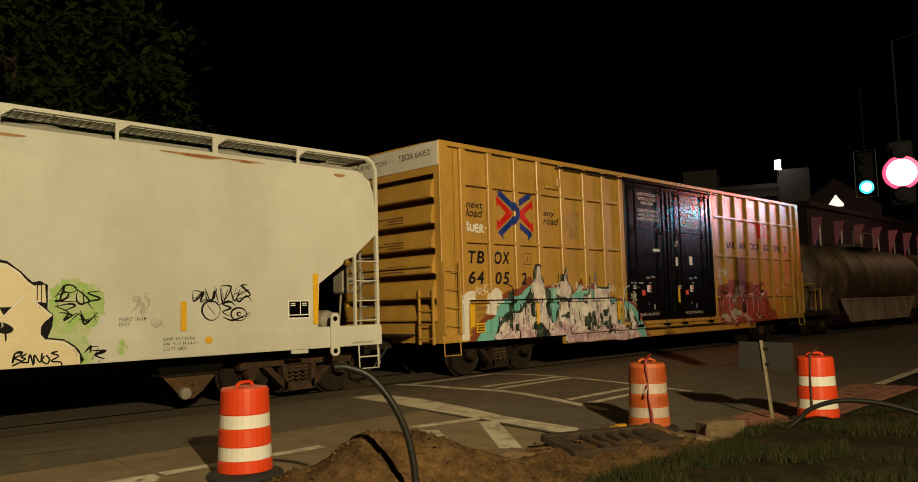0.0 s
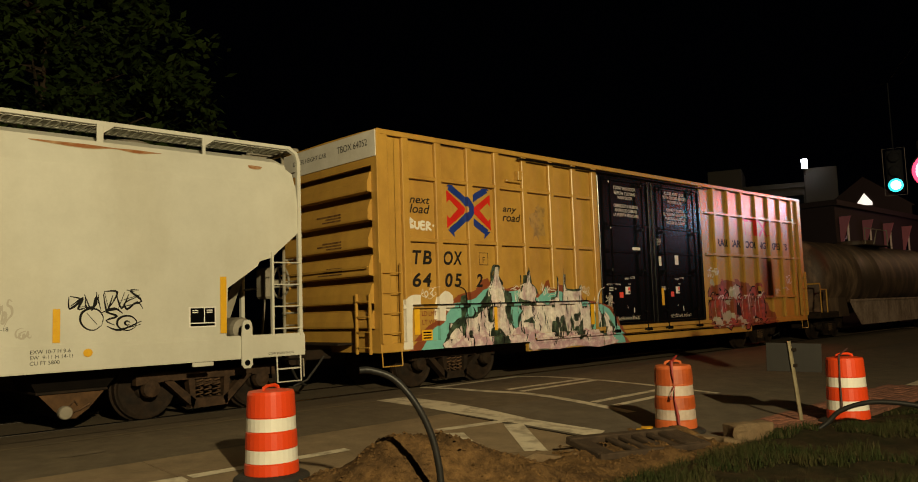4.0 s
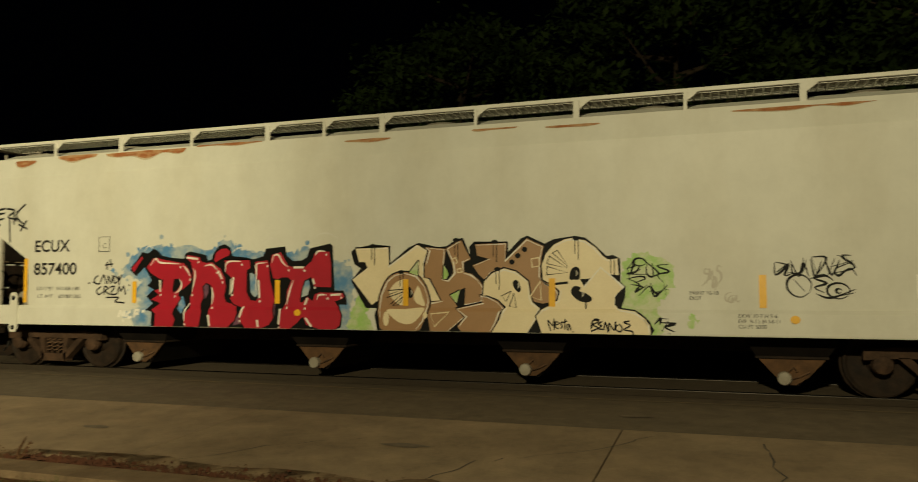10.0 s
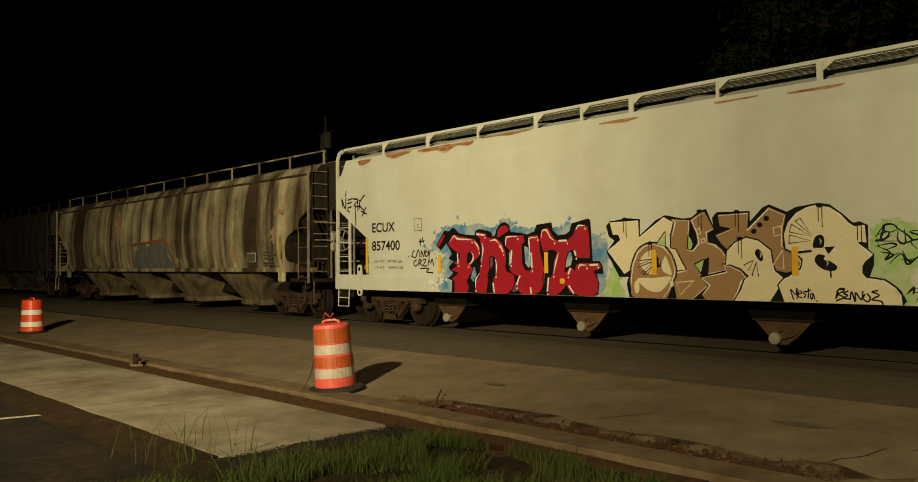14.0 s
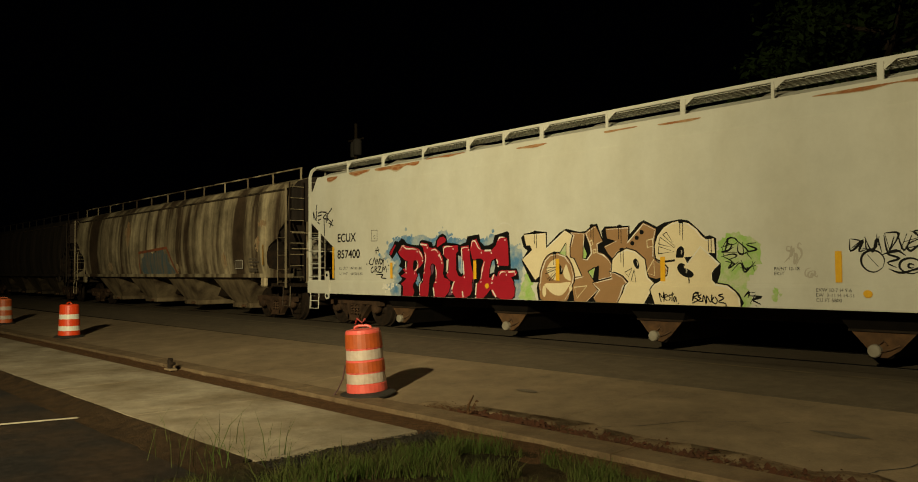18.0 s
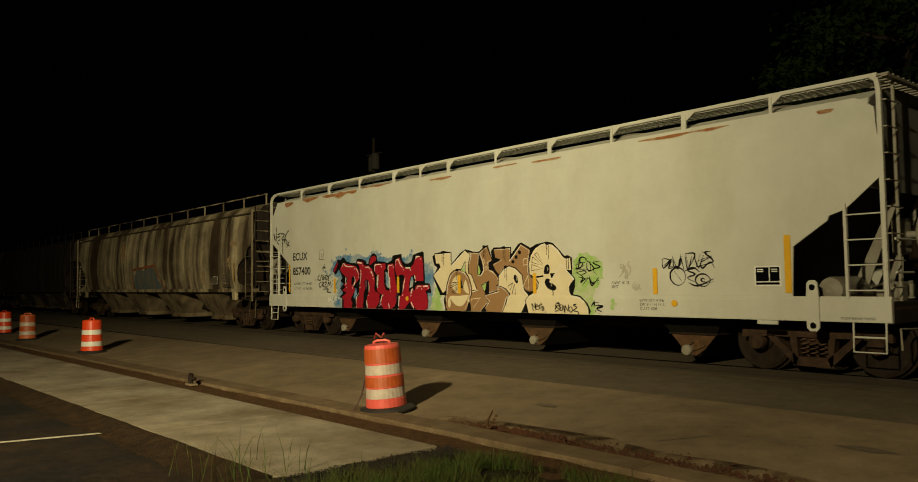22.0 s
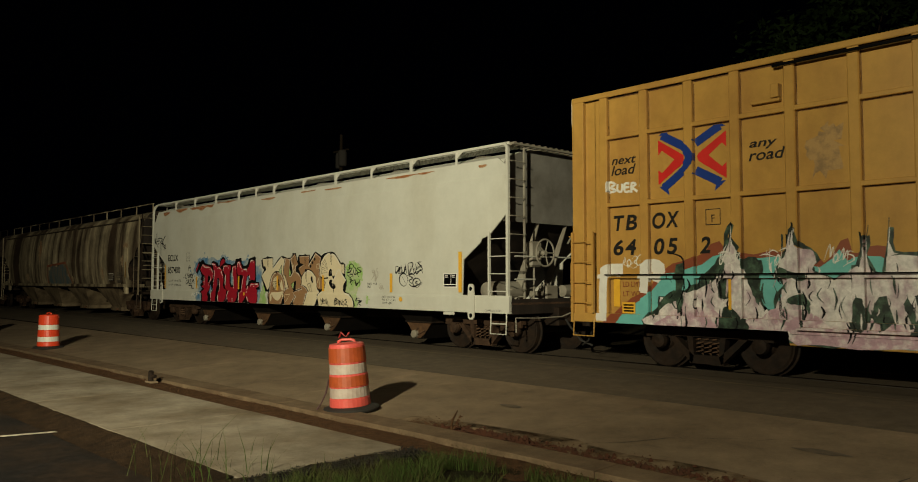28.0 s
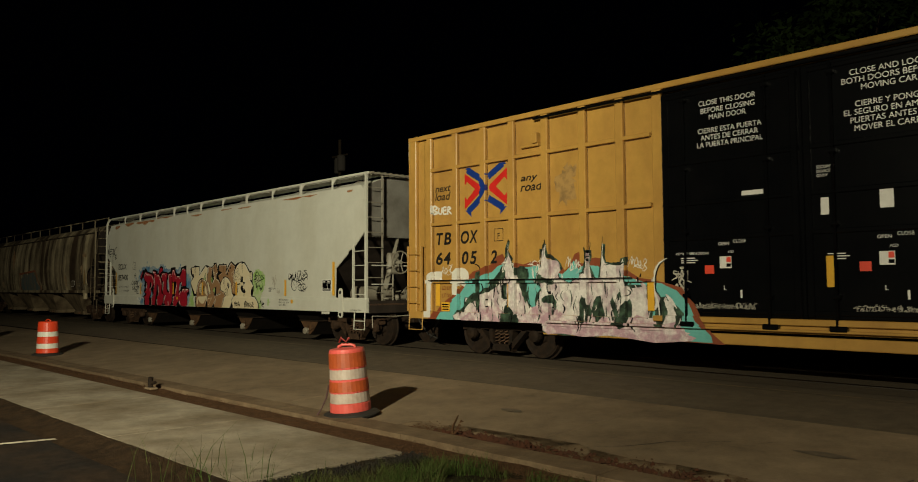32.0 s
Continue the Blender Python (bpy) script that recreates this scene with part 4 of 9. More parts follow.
# ends with heavy corrugations; open slots stand in for the shadow under each
for s, xe in ((-1, X0), (1, X1)):
    for a, b, c, d in ((-1.60, -1.44, 1.0, 4.98), (1.44, 1.60, 1.0, 4.98), (-1.44, 1.44, 1.0, 1.40), (-1.44, 1.44, 4.35, 4.98)):
        part("end_sheet", boxes((*sorted((xe, xe - s * 0.07)), a, b, c, d)), YELLOW, boxcar, "yellow end frame round slots in place of rib shadow")
    slots = [1.365, 1.81, 2.30, 2.80, 3.29, 3.80, 4.30]
    for k, (a, b) in enumerate(zip(slots[:-1], slots[1:])):
        lo, hi = a + 0.055, b - 0.05
        rib = bmesh.new()
        prism(rib, [(xe - s * 0.03, hi), (xe + s * 0.03, hi - 0.03), (xe + s * 0.09, hi - 0.20), (xe + s * 0.10, lo + 0.05), (xe + s * 0.09, lo + 0.02), (xe - s * 0.03, lo)], -1.438, 1.438)
        part("corrugation", rib, YELLOW, boxcar, "deep yellow end corrugation")
        if s < 0 and k in (2, 3, 4):
            for n in range(3):
                w = (0.62, 0.80, 0.50)[(n + k) % 3]
                part("end_stencil", boxes((xe - 0.106, xe - 0.1005, -0.62, -0.62 + w, hi - 0.22 - 0.055 * n, hi - 0.195 - 0.055 * n)), BROWN_LINE, boxcar)
    part("header_plate", boxes((*sorted((xe, xe + s * 0.02)), -1.60, 1.60, 4.50, 4.98), bevel=0.004), WHITE_PAINT, boxcar, "white header plate with black stencils")
    part("end_platform", boxes((*sorted((xe, xe + s * 0.35)), -0.8, 0.8, 1.14, 1.18), bevel=0.005), DARK_STEEL, boxcar)
    part("end_handrail", bars([(xe + s * 0.17, -1.5, 2.52), (xe + s * 0.17, 1.4, 2.52)], radius=0.016), YELLOW, boxcar)
    lad = part("end_ladder", boxes((*sorted((xe + s * 0.10, xe + s * 0.15)), -1.10, -1.06, 0.98, 2.05), (*sorted((xe + s * 0.10, xe + s * 0.15)), -1.50, -1.46, 0.98, 2.05), bevel=0.004), YELLOW, boxcar)
    for k in range(4):
        part("rung", bars([(xe + s * 0.15, -1.10, 1.1 + 0.27 * k), (xe + s * 0.15, -1.48, 1.1 + 0.27 * k)], radius=0.013), YELLOW, lad)
    coupler(boxcar, xe, s)
    xs = sorted((xe - s * 0.02, xe - s * 0.46))
    ladder(boxcar, xs[0], xs[1], -1.66, 1.16, 2.58, 4, YELLOW, "side_ladder")
    part("stirrup_step", bars([(xs[0], -1.61, 1.1), (xs[0], -1.63, 0.76), (xs[1], -1.63, 0.76), (xs[1], -1.61, 1.1)], radius=0.014), YELLOW, boxcar)

# plug doors, black, with locking bars
part("door_seam", boxes((bx(17.19), bx(21.87), -1.542, -1.531, 1.20, 4.82)), BLACK_PAINT, boxcar, "dark gap behind the doors")
part("meeting_rail", boxes((bx(19.41), bx(19.46), -1.61, -1.545, 1.22, 4.80), bevel=0.008), BLACK_PAINT, boxcar)
# track is black: the shadow line below the top rail put into colour
part("door_track", boxes((bx(14.45), bx(22.3), -1.665, -1.60, 4.82, 4.865), bevel=0.006), BLACK_PAINT, boxcar, "door track painted black for its shadow line")
part("door_sill", boxes((bx(17.0), bx(22.05), -1.68, -1.56, 1.12, 1.21), bevel=0.01), YELLOW, boxcar, "scuffed yellow door sill")
part("lower_track", boxes((bx(14.8), bx(22.2), -1.70, -1.60, 1.03, 1.065), bevel=0.006), YELLOW, boxcar)
for a, b in ((17.19, 19.405), (19.465, 21.86)):
    A, B = bx(a), bx(b)
    door = part("plug_door", boxes((A, B, -1.60, -1.545, 1.22, 4.80), bevel=0.01), BLACK_PAINT, boxcar, "glossy black plug door with white stencils")
    for x in (A + 0.06, B - 0.06):
        part("door_rib", boxes((x - 0.05, x + 0.05, -1.632, -1.60, 1.24, 4.78), bevel=0.012), BLACK_PAINT, door)
    for z in (1.30, 2.43, 2.98, 3.63, 4.72):
        part("door_belt", boxes((A, B, -1.625, -1.60, z - 0.035, z + 0.035), bevel=0.012), BLACK_PAINT, door)
    for x in (A + 0.42, B - 0.46) if a < 18 else (A + 0.42, B - 0.48):
        part("locking_bar", bars([(x, -1.67, 1.10), (x, -1.67, 4.78)], radius=0.022), BLACK_PAINT, door, "black vertical locking bar")
        part("bar_crank", boxes((x - 0.10, x + 0.14, -1.72, -1.63, 1.05, 1.13), bevel=0.015), BLACK_PAINT, door)
        for z in (1.5, 2.5, 3.5, 4.6):
            part("bar_guide", boxes((x - 0.05, x + 0.05, -1.695, -1.60, z, z + 0.06), bevel=0.01), BLACK_PAINT, door)

ROLLING.append((boxcar, truck(boxcar, bx(13.0), DARK_STEEL) + truck(boxcar, bx(26.12), DARK_STEEL)))

# ---------------------------------------------------------------- graffiti and writing
RED_SPRAY = material("red_spray", (0.34, 0.010, 0.024), 0.45, 0, (0.25, 0.008, 0.018), 3, 0.5, 40, 0.02)
BLUE_SPRAY = material("blue_spray", (0.07, 0.19, 0.36), 0.5, 0, (0.34, 0.38, 0.38), 4, 0.9, 40, 0.02, contrast=(0.4, 0.6))
CREAM_SPRAY = material("cream_spray", (0.67, 0.58, 0.39), 0.5, 0, (0.58, 0.48, 0.30), 3, 0.5, 40, 0.02)
TAN_SPRAY = material("tan_spray", (0.30, 0.170, 0.080), 0.5, 0, (0.25, 0.14, 0.062), 3, 0.5, 40, 0.02)
GREEN_SPRAY = material("green_spray", (0.28, 0.45, 0.12), 0.5, 0, (0.45, 0.47, 0.31), 5, 0.9, 40, 0.02, contrast=(0.42, 0.6))
CYAN_SPRAY = material("cyan_spray", (0.16, 0.46, 0.43), 0.45, 0, (0.10, 0.30, 0.29), 4, 0.6, 40, 0.02)
BROWN_SPRAY = material("brown_spray", (0.22, 0.055, 0.018), 0.5, 0, (0.16, 0.04, 0.015), 4, 0.6, 40, 0.02)
LILAC_SPRAY = material("lilac_spray", (0.42, 0.27, 0.32), 0.5, 0, (0.62, 0.55, 0.54), 6, 0.9, 30, 0.02, contrast=(0.46, 0.60), grain=0.2, mid=0.28, mid_scale=10.0)
PALE_SPRAY = material("chalky_white_spray", (0.64, 0.60, 0.57), 0.5, 0, (0.36, 0.25, 0.29), 5.0, 0.9, 25, 0.02, (1, 1, 0.6), (0.44, 0.64), grain=0.2, mid=0.28, mid_scale=11.0)
BOTTLE_SPRAY = material("dark_green_spray", (0.012, 0.02, 0.014), 0.45, 0, (0.07, 0.12, 0.075), 7, 0.9, 40, 0.02, contrast=(0.46, 0.66), mid=0.4)
DULL_RED = material("dull_red_spray", (0.34, 0.050, 0.040), 0.5, 0, (0.10, 0.03, 0.025), 5, 0.7, 40, 0.02, contrast=(0.45, 0.6))
GREY_SPRAY = material("faint_grey_spray", (0.40, 0.37, 0.31), 0.5, bump=0)
SCUFF = material("scuffed_yellow", (0.36, 0.215, 0.062), 0.6, 0, (0.20, 0.12, 0.04), 7, 0.9, 40, 0.02, contrast=(0.42, 0.62))
HALO = material("pale_halo_spray", (0.56, 0.55, 0.50), 0.5, bump=0)
PLUM_SPRAY = material("plum_spray", (0.16, 0.06, 0.10), 0.5, 0, (0.05, 0.03, 0.05), 6, 0.8, 40, 0.02)
INK = material("stencil_black", (0.008, 0.0075, 0.007), 0.6, 0, (0.035, 0.030, 0.024), 8, 0.4, bump=0, spec=0.2)
SIGN_WHITE = material("stencil_white", (0.72, 0.70, 0.66), 0.5, 0, (0.5, 0.48, 0.44), 9, 0.5, bump=0)
LOGO_BLUE = material("emblem_blue", (0.010, 0.035, 0.22), 0.4, bump=0)
LOGO_RED = material("emblem_red", (0.55, 0.02, 0.012), 0.4, bump=0)
LABEL_RED = material("label_red", (0.75, 0.06, 0.02), 0.5, bump=0)

R_P = [(-4.90, 2.09), (-4.76, 2.25), (-4.67, 2.25), (-4.56, 2.22), (-4.29, 2.18), (-4.13, 2.15), (-4.03, 2.06), (-3.97, 1.95), (-3.98, 1.83), (-4.10, 1.74), (-4.21, 1.68), (-4.24, 1.61), (-4.18, 1.56), (-4.27, 1.44), (-4.33, 1.30), (-4.27, 1.20), (-4.32, 1.08), (-4.69, 1.08), (-4.68, 1.30), (-4.76, 1.36), (-4.60, 1.48), (-4.80, 1.54), (-4.63, 1.62), (-4.73, 1.69), (-4.57, 1.74), (-4.54, 1.87), (-4.64, 1.90), (-4.82, 2.00)]
R_P_hole = [(-4.32, 1.89), (-4.20, 1.89), (-4.17, 1.82), (-4.23, 1.72), (-4.32, 1.65), (-4.35, 1.71)]
R_N = [(-4.08, 2.24), (-4.05, 2.29), (-3.81, 2.25), (-3.78, 2.18), (-3.67, 2.15), (-3.56, 2.16), (-3.40, 2.06), (-3.31, 1.91), (-3.28, 1.76), (-3.31, 1.60), (-3.27, 1.50), (-3.08, 1.46), (-3.04, 1.33), (-3.09, 1.20), (-3.23, 1.08), (-3.57, 1.08), (-3.60, 1.32), (-3.56, 1.49), (-3.54, 1.67), (-3.57, 1.78), (-3.67, 1.82), (-3.74, 1.76), (-3.72, 1.58), (-3.78, 1.45), (-3.74, 1.35), (-3.79, 1.09), (-4.07, 1.09), (-4.10, 1.29), (-3.98, 1.40), (-3.99, 1.56), (-3.92, 1.76), (-3.94, 2.00), (-3.98, 2.16)]
R_dot = [(-3.51, 2.19), (-3.49, 2.31), (-3.39, 2.38), (-3.28, 2.39), (-3.20, 2.33), (-3.23, 2.27), (-3.39, 2.21), (-3.49, 2.16)]
R_U = [(-3.31, 2.19), (-2.83, 2.19), (-2.81, 2.06), (-2.88, 2.02), (-2.88, 1.67), (-2.81, 1.54), (-2.70, 1.52), (-2.63, 1.58), (-2.63, 1.77), (-2.72, 1.98), (-2.72, 2.16), (-2.49, 2.18), (-2.46, 2.10), (-2.44, 1.88), (-2.34, 1.53), (-2.38, 1.45), (-2.35, 1.25), (-2.43, 1.14), (-2.57, 1.08), (-2.88, 1.07), (-2.96, 1.17), (-3.00, 1.31), (-2.95, 1.41), (-3.12, 1.47), (-3.20, 1.56), (-3.12, 1.67), (-3.13, 1.86), (-3.28, 1.99)]
R_T = [(-2.44, 2.11), (-2.40, 2.27), (-2.24, 2.31), (-2.18, 2.21), (-2.10, 2.09), (-1.95, 2.04), (-1.80, 2.06), (-1.67, 2.16), (-1.62, 2.28), (-1.54, 2.32), (-1.36, 2.30), (-1.33, 2.11), (-1.32, 1.80), (-1.33, 1.74), (-1.62, 1.75), (-1.68, 1.90), (-1.80, 1.85), (-1.86, 1.69), (-1.88, 1.51), (-1.83, 1.50), (-1.74, 1.59), (-1.65, 1.52), (-1.61, 1.63), (-1.52, 1.66), (-1.12, 1.65), (-1.09, 1.59), (-1.14, 1.55), (-1.26, 1.52), (-1.19, 1.43), (-1.13, 1.31), (-1.15, 1.15), (-1.23, 1.08), (-1.51, 1.07), (-1.74, 1.15), (-1.81, 1.28), (-1.91, 1.18), (-2.04, 1.06), (-2.22, 1.07), (-2.26, 1.27), (-2.18, 1.41), (-2.12, 1.53), (-2.12, 1.67), (-2.04, 1.85), (-2.10, 1.90), (-2.22, 1.90), (-2.29, 1.87), (-2.37, 1.89)]
R_tick = [(-5.22, 2.08), (-5.01, 2.28), (-4.98, 2.25), (-5.17, 2.01)]
R_shade = [(-5.25, 2.04), (-5.01, 2.36), (-4.88, 2.33), (-4.76, 2.41), (-4.67, 2.37), (-4.58, 2.29), (-4.39, 2.25), (-4.13, 2.23), (-4.10, 2.32), (-4.00, 2.35), (-3.84, 2.32), (-3.67, 2.28), (-3.64, 2.19), (-3.57, 2.21), (-3.54, 2.31), (-3.43, 2.43), (-3.31, 2.46), (-3.20, 2.40), (-3.16, 2.26), (-2.88, 2.23), (-2.75, 2.20), (-2.57, 2.25), (-2.52, 2.37), (-2.16, 2.40), (-2.13, 2.25), (-2.01, 2.16), (-1.86, 2.17), (-1.76, 2.22), (-1.71, 2.36), (-1.35, 2.43), (-1.30, 2.39), (-1.26, 1.69), (-1.11, 1.69), (-1.06, 1.61), (-1.04, 1.47), (-1.18, 1.47), (-1.11, 1.29), (-1.13, 1.12), (-1.22, 1.06), (-2.60, 1.06), (-4.77, 1.05), (-4.76, 1.33), (-4.88, 1.36), (-4.76, 1.48), (-4.90, 1.59), (-4.74, 1.71), (-4.88, 1.77), (-4.79, 1.87), (-4.95, 2.09), (-5.12, 1.94)]
R_blue = [(-5.43, 2.02), (-5.24, 2.24), (-5.01, 2.42), (-4.61, 2.48), (-4.28, 2.42), (-4.07, 2.46), (-3.58, 2.38), (-3.44, 2.50), (-3.23, 2.52), (-2.98, 2.36), (-2.57, 2.31), (-2.04, 2.29), (-1.78, 2.38), (-1.69, 2.28), (-1.28, 2.15), (-1.06, 2.10), (-0.95, 1.96), (-0.97, 1.58), (-1.00, 1.29), (-1.12, 1.06), (-4.85, 1.03), (-5.10, 1.15), (-5.36, 1.26), (-5.01, 1.44), (-5.17, 1.67), (-5.01, 1.87)]
C_1 = [(-0.90, 2.34), (-0.34, 2.35), (-0.33, 2.07), (0.13, 2.38), (0.32, 2.28), (0.27, 2.15), (0.24, 1.91), (0.34, 1.88), (0.53, 1.54), (0.34, 1.51), (0.18, 1.83), (-0.07, 1.93), (-0.30, 1.81), (-0.44, 1.58), (-0.62, 1.47), (-0.95, 1.86), (-0.69, 2.04), (-0.74, 2.13), (-0.84, 2.13)]
C_O = [(-0.07, 1.97), (0.13, 1.92), (0.27, 1.76), (0.34, 1.54), (0.31, 1.38), (0.25, 1.22), (0.12, 1.07), (-0.41, 1.08), (-0.48, 1.26), (-0.50, 1.43), (-0.47, 1.63), (-0.37, 1.84), (-0.24, 1.94)]
C_Olight = [(-0.35, 1.40), (-0.04, 1.41), (0.25, 1.43), (0.19, 1.30), (0.05, 1.19), (-0.12, 1.20), (-0.27, 1.29)]
C_Osheen = [(-0.32, 1.63), (-0.28, 1.75), (-0.16, 1.84), (-0.02, 1.86), (-0.07, 1.75), (-0.07, 1.50), (-0.17, 1.48)]
C_Osheen2 = [(0.16, 1.75), (0.23, 1.59), (0.26, 1.46), (0.13, 1.50), (0.08, 1.60), (0.12, 1.71)]
C_Oeye = [(-0.02, 1.76), (0.04, 1.72), (0.08, 1.64), (0.05, 1.58), (-0.02, 1.60)]
C_K = [(0.26, 2.34), (0.59, 2.31), (0.56, 1.86), (0.63, 1.85), (0.72, 1.95), (0.70, 2.09), (0.60, 2.31), (0.76, 2.41), (0.84, 2.43), (0.99, 2.15), (0.88, 2.10), (0.89, 1.96), (1.01, 1.93), (1.11, 1.85), (1.19, 1.74), (1.16, 1.51), (0.82, 1.44), (0.79, 1.42), (0.91, 1.30), (0.64, 1.07), (0.36, 1.08), (0.30, 1.41), (0.34, 1.51), (0.53, 1.54), (0.35, 1.87), (0.26, 1.89), (0.26, 2.08), (0.32, 2.28)]
C_blob = [(0.76, 1.42), (1.17, 1.51), (1.13, 1.62), (1.26, 1.61), (1.41, 1.53), (1.50, 1.43), (1.44, 1.35), (1.38, 1.20), (1.30, 1.08), (0.85, 1.08), (0.79, 1.16), (0.91, 1.30)]
C_S = [(1.06, 2.37), (1.54, 2.38), (1.52, 2.13), (1.84, 2.44), (2.09, 2.32), (2.05, 2.14), (2.04, 1.88), (2.12, 1.80), (2.25, 1.74), (2.31, 1.64), (2.27, 1.54), (2.07, 1.50), (1.94, 1.53), (1.88, 1.68), (1.87, 1.82), (1.76, 1.92), (1.62, 1.99), (1.44, 1.99), (1.31, 1.93), (1.21, 1.84), (1.11, 1.93), (1.02, 2.06), (1.27, 2.15), (1.09, 2.20)]
C_A = [(1.20, 1.82), (1.32, 1.94), (1.50, 2.01), (1.68, 1.96), (1.86, 1.82), (1.89, 1.61), (1.92, 1.52), (2.03, 1.43), (1.98, 1.28), (1.85, 1.06), (1.32, 1.08), (1.43, 1.26), (1.48, 1.40), (1.53, 1.45), (1.41, 1.56), (1.24, 1.62), (1.18, 1.61)]
C_Aeye = [(1.63, 1.80), (1.67, 1.84), (1.71, 1.82), (1.75, 1.74), (1.74, 1.67), (1.70, 1.67), (1.65, 1.73)]
C_E = [(2.08, 1.84), (2.06, 2.04), (2.12, 2.21), (2.24, 2.34), (2.39, 2.41), (2.50, 2.43), (2.69, 2.39), (2.83, 2.29), (2.93, 2.17), (3.00, 2.12), (3.13, 2.13), (3.15, 1.90), (3.04, 1.91), (3.22, 1.73), (3.20, 1.68), (3.11, 1.60), (3.10, 1.48), (3.16, 1.43), (3.36, 1.40), (3.49, 1.31), (3.56, 1.21), (3.57, 1.06), (2.06, 1.04), (1.98, 1.32), (2.06, 1.42), (2.11, 1.44), (2.29, 1.55), (2.32, 1.68), (2.23, 1.77)]
C_Eeye = [(2.46, 1.85), (2.48, 1.97), (2.52, 2.01), (2.57, 2.02), (2.61, 1.97), (2.60, 1.85), (2.53, 1.84)]
C_Enotch = [(2.48, 1.69), (2.53, 1.75), (2.62, 1.73), (2.60, 1.68), (2.69, 1.65), (2.77, 1.59), (2.76, 1.54), (2.69, 1.52), (2.58, 1.55), (2.50, 1.62)]
C_Elip = [(2.25, 1.78), (2.35, 1.79), (2.44, 1.80)]
C_Ewhite = [(2.66, 1.73), (2.90, 2.01), (3.22, 1.73)]
C_Etail = [(2.68, 1.55), (2.69, 1.49), (2.69, 1.43)]
C_shade = [(-0.98, 2.29), (-0.92, 2.10), (-0.81, 2.03), (-0.97, 1.85), (-0.96, 1.81), (-0.72, 1.42), (-0.53, 1.42), (-0.56, 1.30), (-0.51, 1.03), (3.58, 1.03), (3.62, 1.14), (3.55, 1.28), (3.42, 1.39), (3.17, 1.43), (3.23, 1.59), (3.24, 1.74), (3.17, 1.81), (3.17, 2.13), (3.09, 2.17), (2.98, 2.17), (2.86, 2.29), (2.69, 2.43), (2.54, 2.46), (2.24, 2.42), (2.10, 2.36), (1.85, 2.48), (1.75, 2.44), (1.56, 2.25), (1.56, 2.40), (1.04, 2.41), (0.96, 2.33), (0.98, 2.21), (0.87, 2.47), (0.76, 2.45), (0.61, 2.35), (0.47, 2.34), (0.16, 2.41), (-0.01, 2.34), (-0.31, 2.11), (-0.31, 2.37), (-0.58, 2.40), (-0.90, 2.35)]
Q_1 = [(2.13, 1.91), (2.14, 2.03), (2.43, 1.94)]
Q_2 = [(2.14, 2.07), (2.17, 2.18), (2.44, 2.00)]
Q_3 = [(2.22, 2.22), (2.29, 2.26), (2.45, 2.02)]
Q_4 = [(-0.34, 1.69), (-0.07, 1.71), (-0.32, 1.63)]
Q_5 = [(-0.36, 1.58), (-0.05, 1.68), (-0.30, 1.48)]
Q_6 = [(-0.26, 1.46), (-0.06, 1.62), (-0.17, 1.47)]
Q_7 = [(1.46, 1.61), (1.61, 1.68), (1.53, 1.53)]
Q_8 = [(1.58, 1.46), (1.65, 1.65), (1.68, 1.44)]
T_1 = [(0.37, 1.34), (0.66, 1.37), (0.43, 1.15)]
T_2 = [(1.89, 1.60), (2.04, 1.82), (2.05, 1.55)]
T_3 = [(1.91, 2.14), (2.02, 2.16), (2.03, 2.04), (1.92, 2.02)]
T_4 = [(0.70, 2.15), (0.76, 2.18), (0.78, 2.10), (0.72, 2.07)]
T_5 = [(0.78, 2.00), (0.84, 2.02), (0.85, 1.96), (0.79, 1.95)]
G_1 = [(0.57, 2.07), (0.61, 2.01), (0.64, 1.93), (0.61, 1.86), (0.56, 1.86)]
G_2 = [(0.67, 1.62), (0.82, 1.69), (0.77, 1.50)]
G_3 = [(0.01, 1.96), (0.16, 2.14), (0.15, 1.91)]
G_green = [(3.19, 1.87), (3.20, 2.05), (3.31, 2.16), (3.50, 2.21), (3.73, 2.15), (3.88, 1.97), (3.84, 1.68), (3.68, 1.46), (3.74, 1.18), (3.67, 1.06), (3.58, 1.09), (3.55, 1.26), (3.36, 1.41), (3.16, 1.43)]
G_green2 = [(-0.95, 1.39), (-0.84, 1.60), (-0.63, 1.47), (-0.70, 1.34), (-0.59, 1.08), (-1.04, 1.12), (-0.97, 1.28)]
W_brown = [(-8.71, 0.95), (-8.37, 1.25), (-8.12, 1.43), (-7.79, 1.57), (-7.55, 1.86), (-7.32, 2.00), (-7.01, 2.06), (-6.75, 2.16), (-6.65, 2.29), (-6.50, 2.33), (-6.37, 2.15), (-6.13, 2.14), (-5.96, 2.11), (-5.69, 2.16), (-5.53, 2.13), (-5.35, 2.21), (-5.07, 2.12), (-4.94, 1.97), (-4.84, 2.05), (-4.71, 2.27), (-4.61, 2.30), (-4.56, 2.10), (-4.46, 2.09), (-4.38, 2.17), (-4.25, 2.19), (-4.13, 2.17), (-3.98, 2.07), (-3.56, 1.94), (-3.37, 1.83), (-3.05, 1.79), (-2.77, 1.73), (-2.50, 1.66), (-2.41, 1.53), (-2.29, 1.41), (-2.18, 1.20), (-2.01, 0.96), (-1.79, 0.79), (-3.39, 0.83), (-6.59, 0.83), (-6.66, 0.95)]
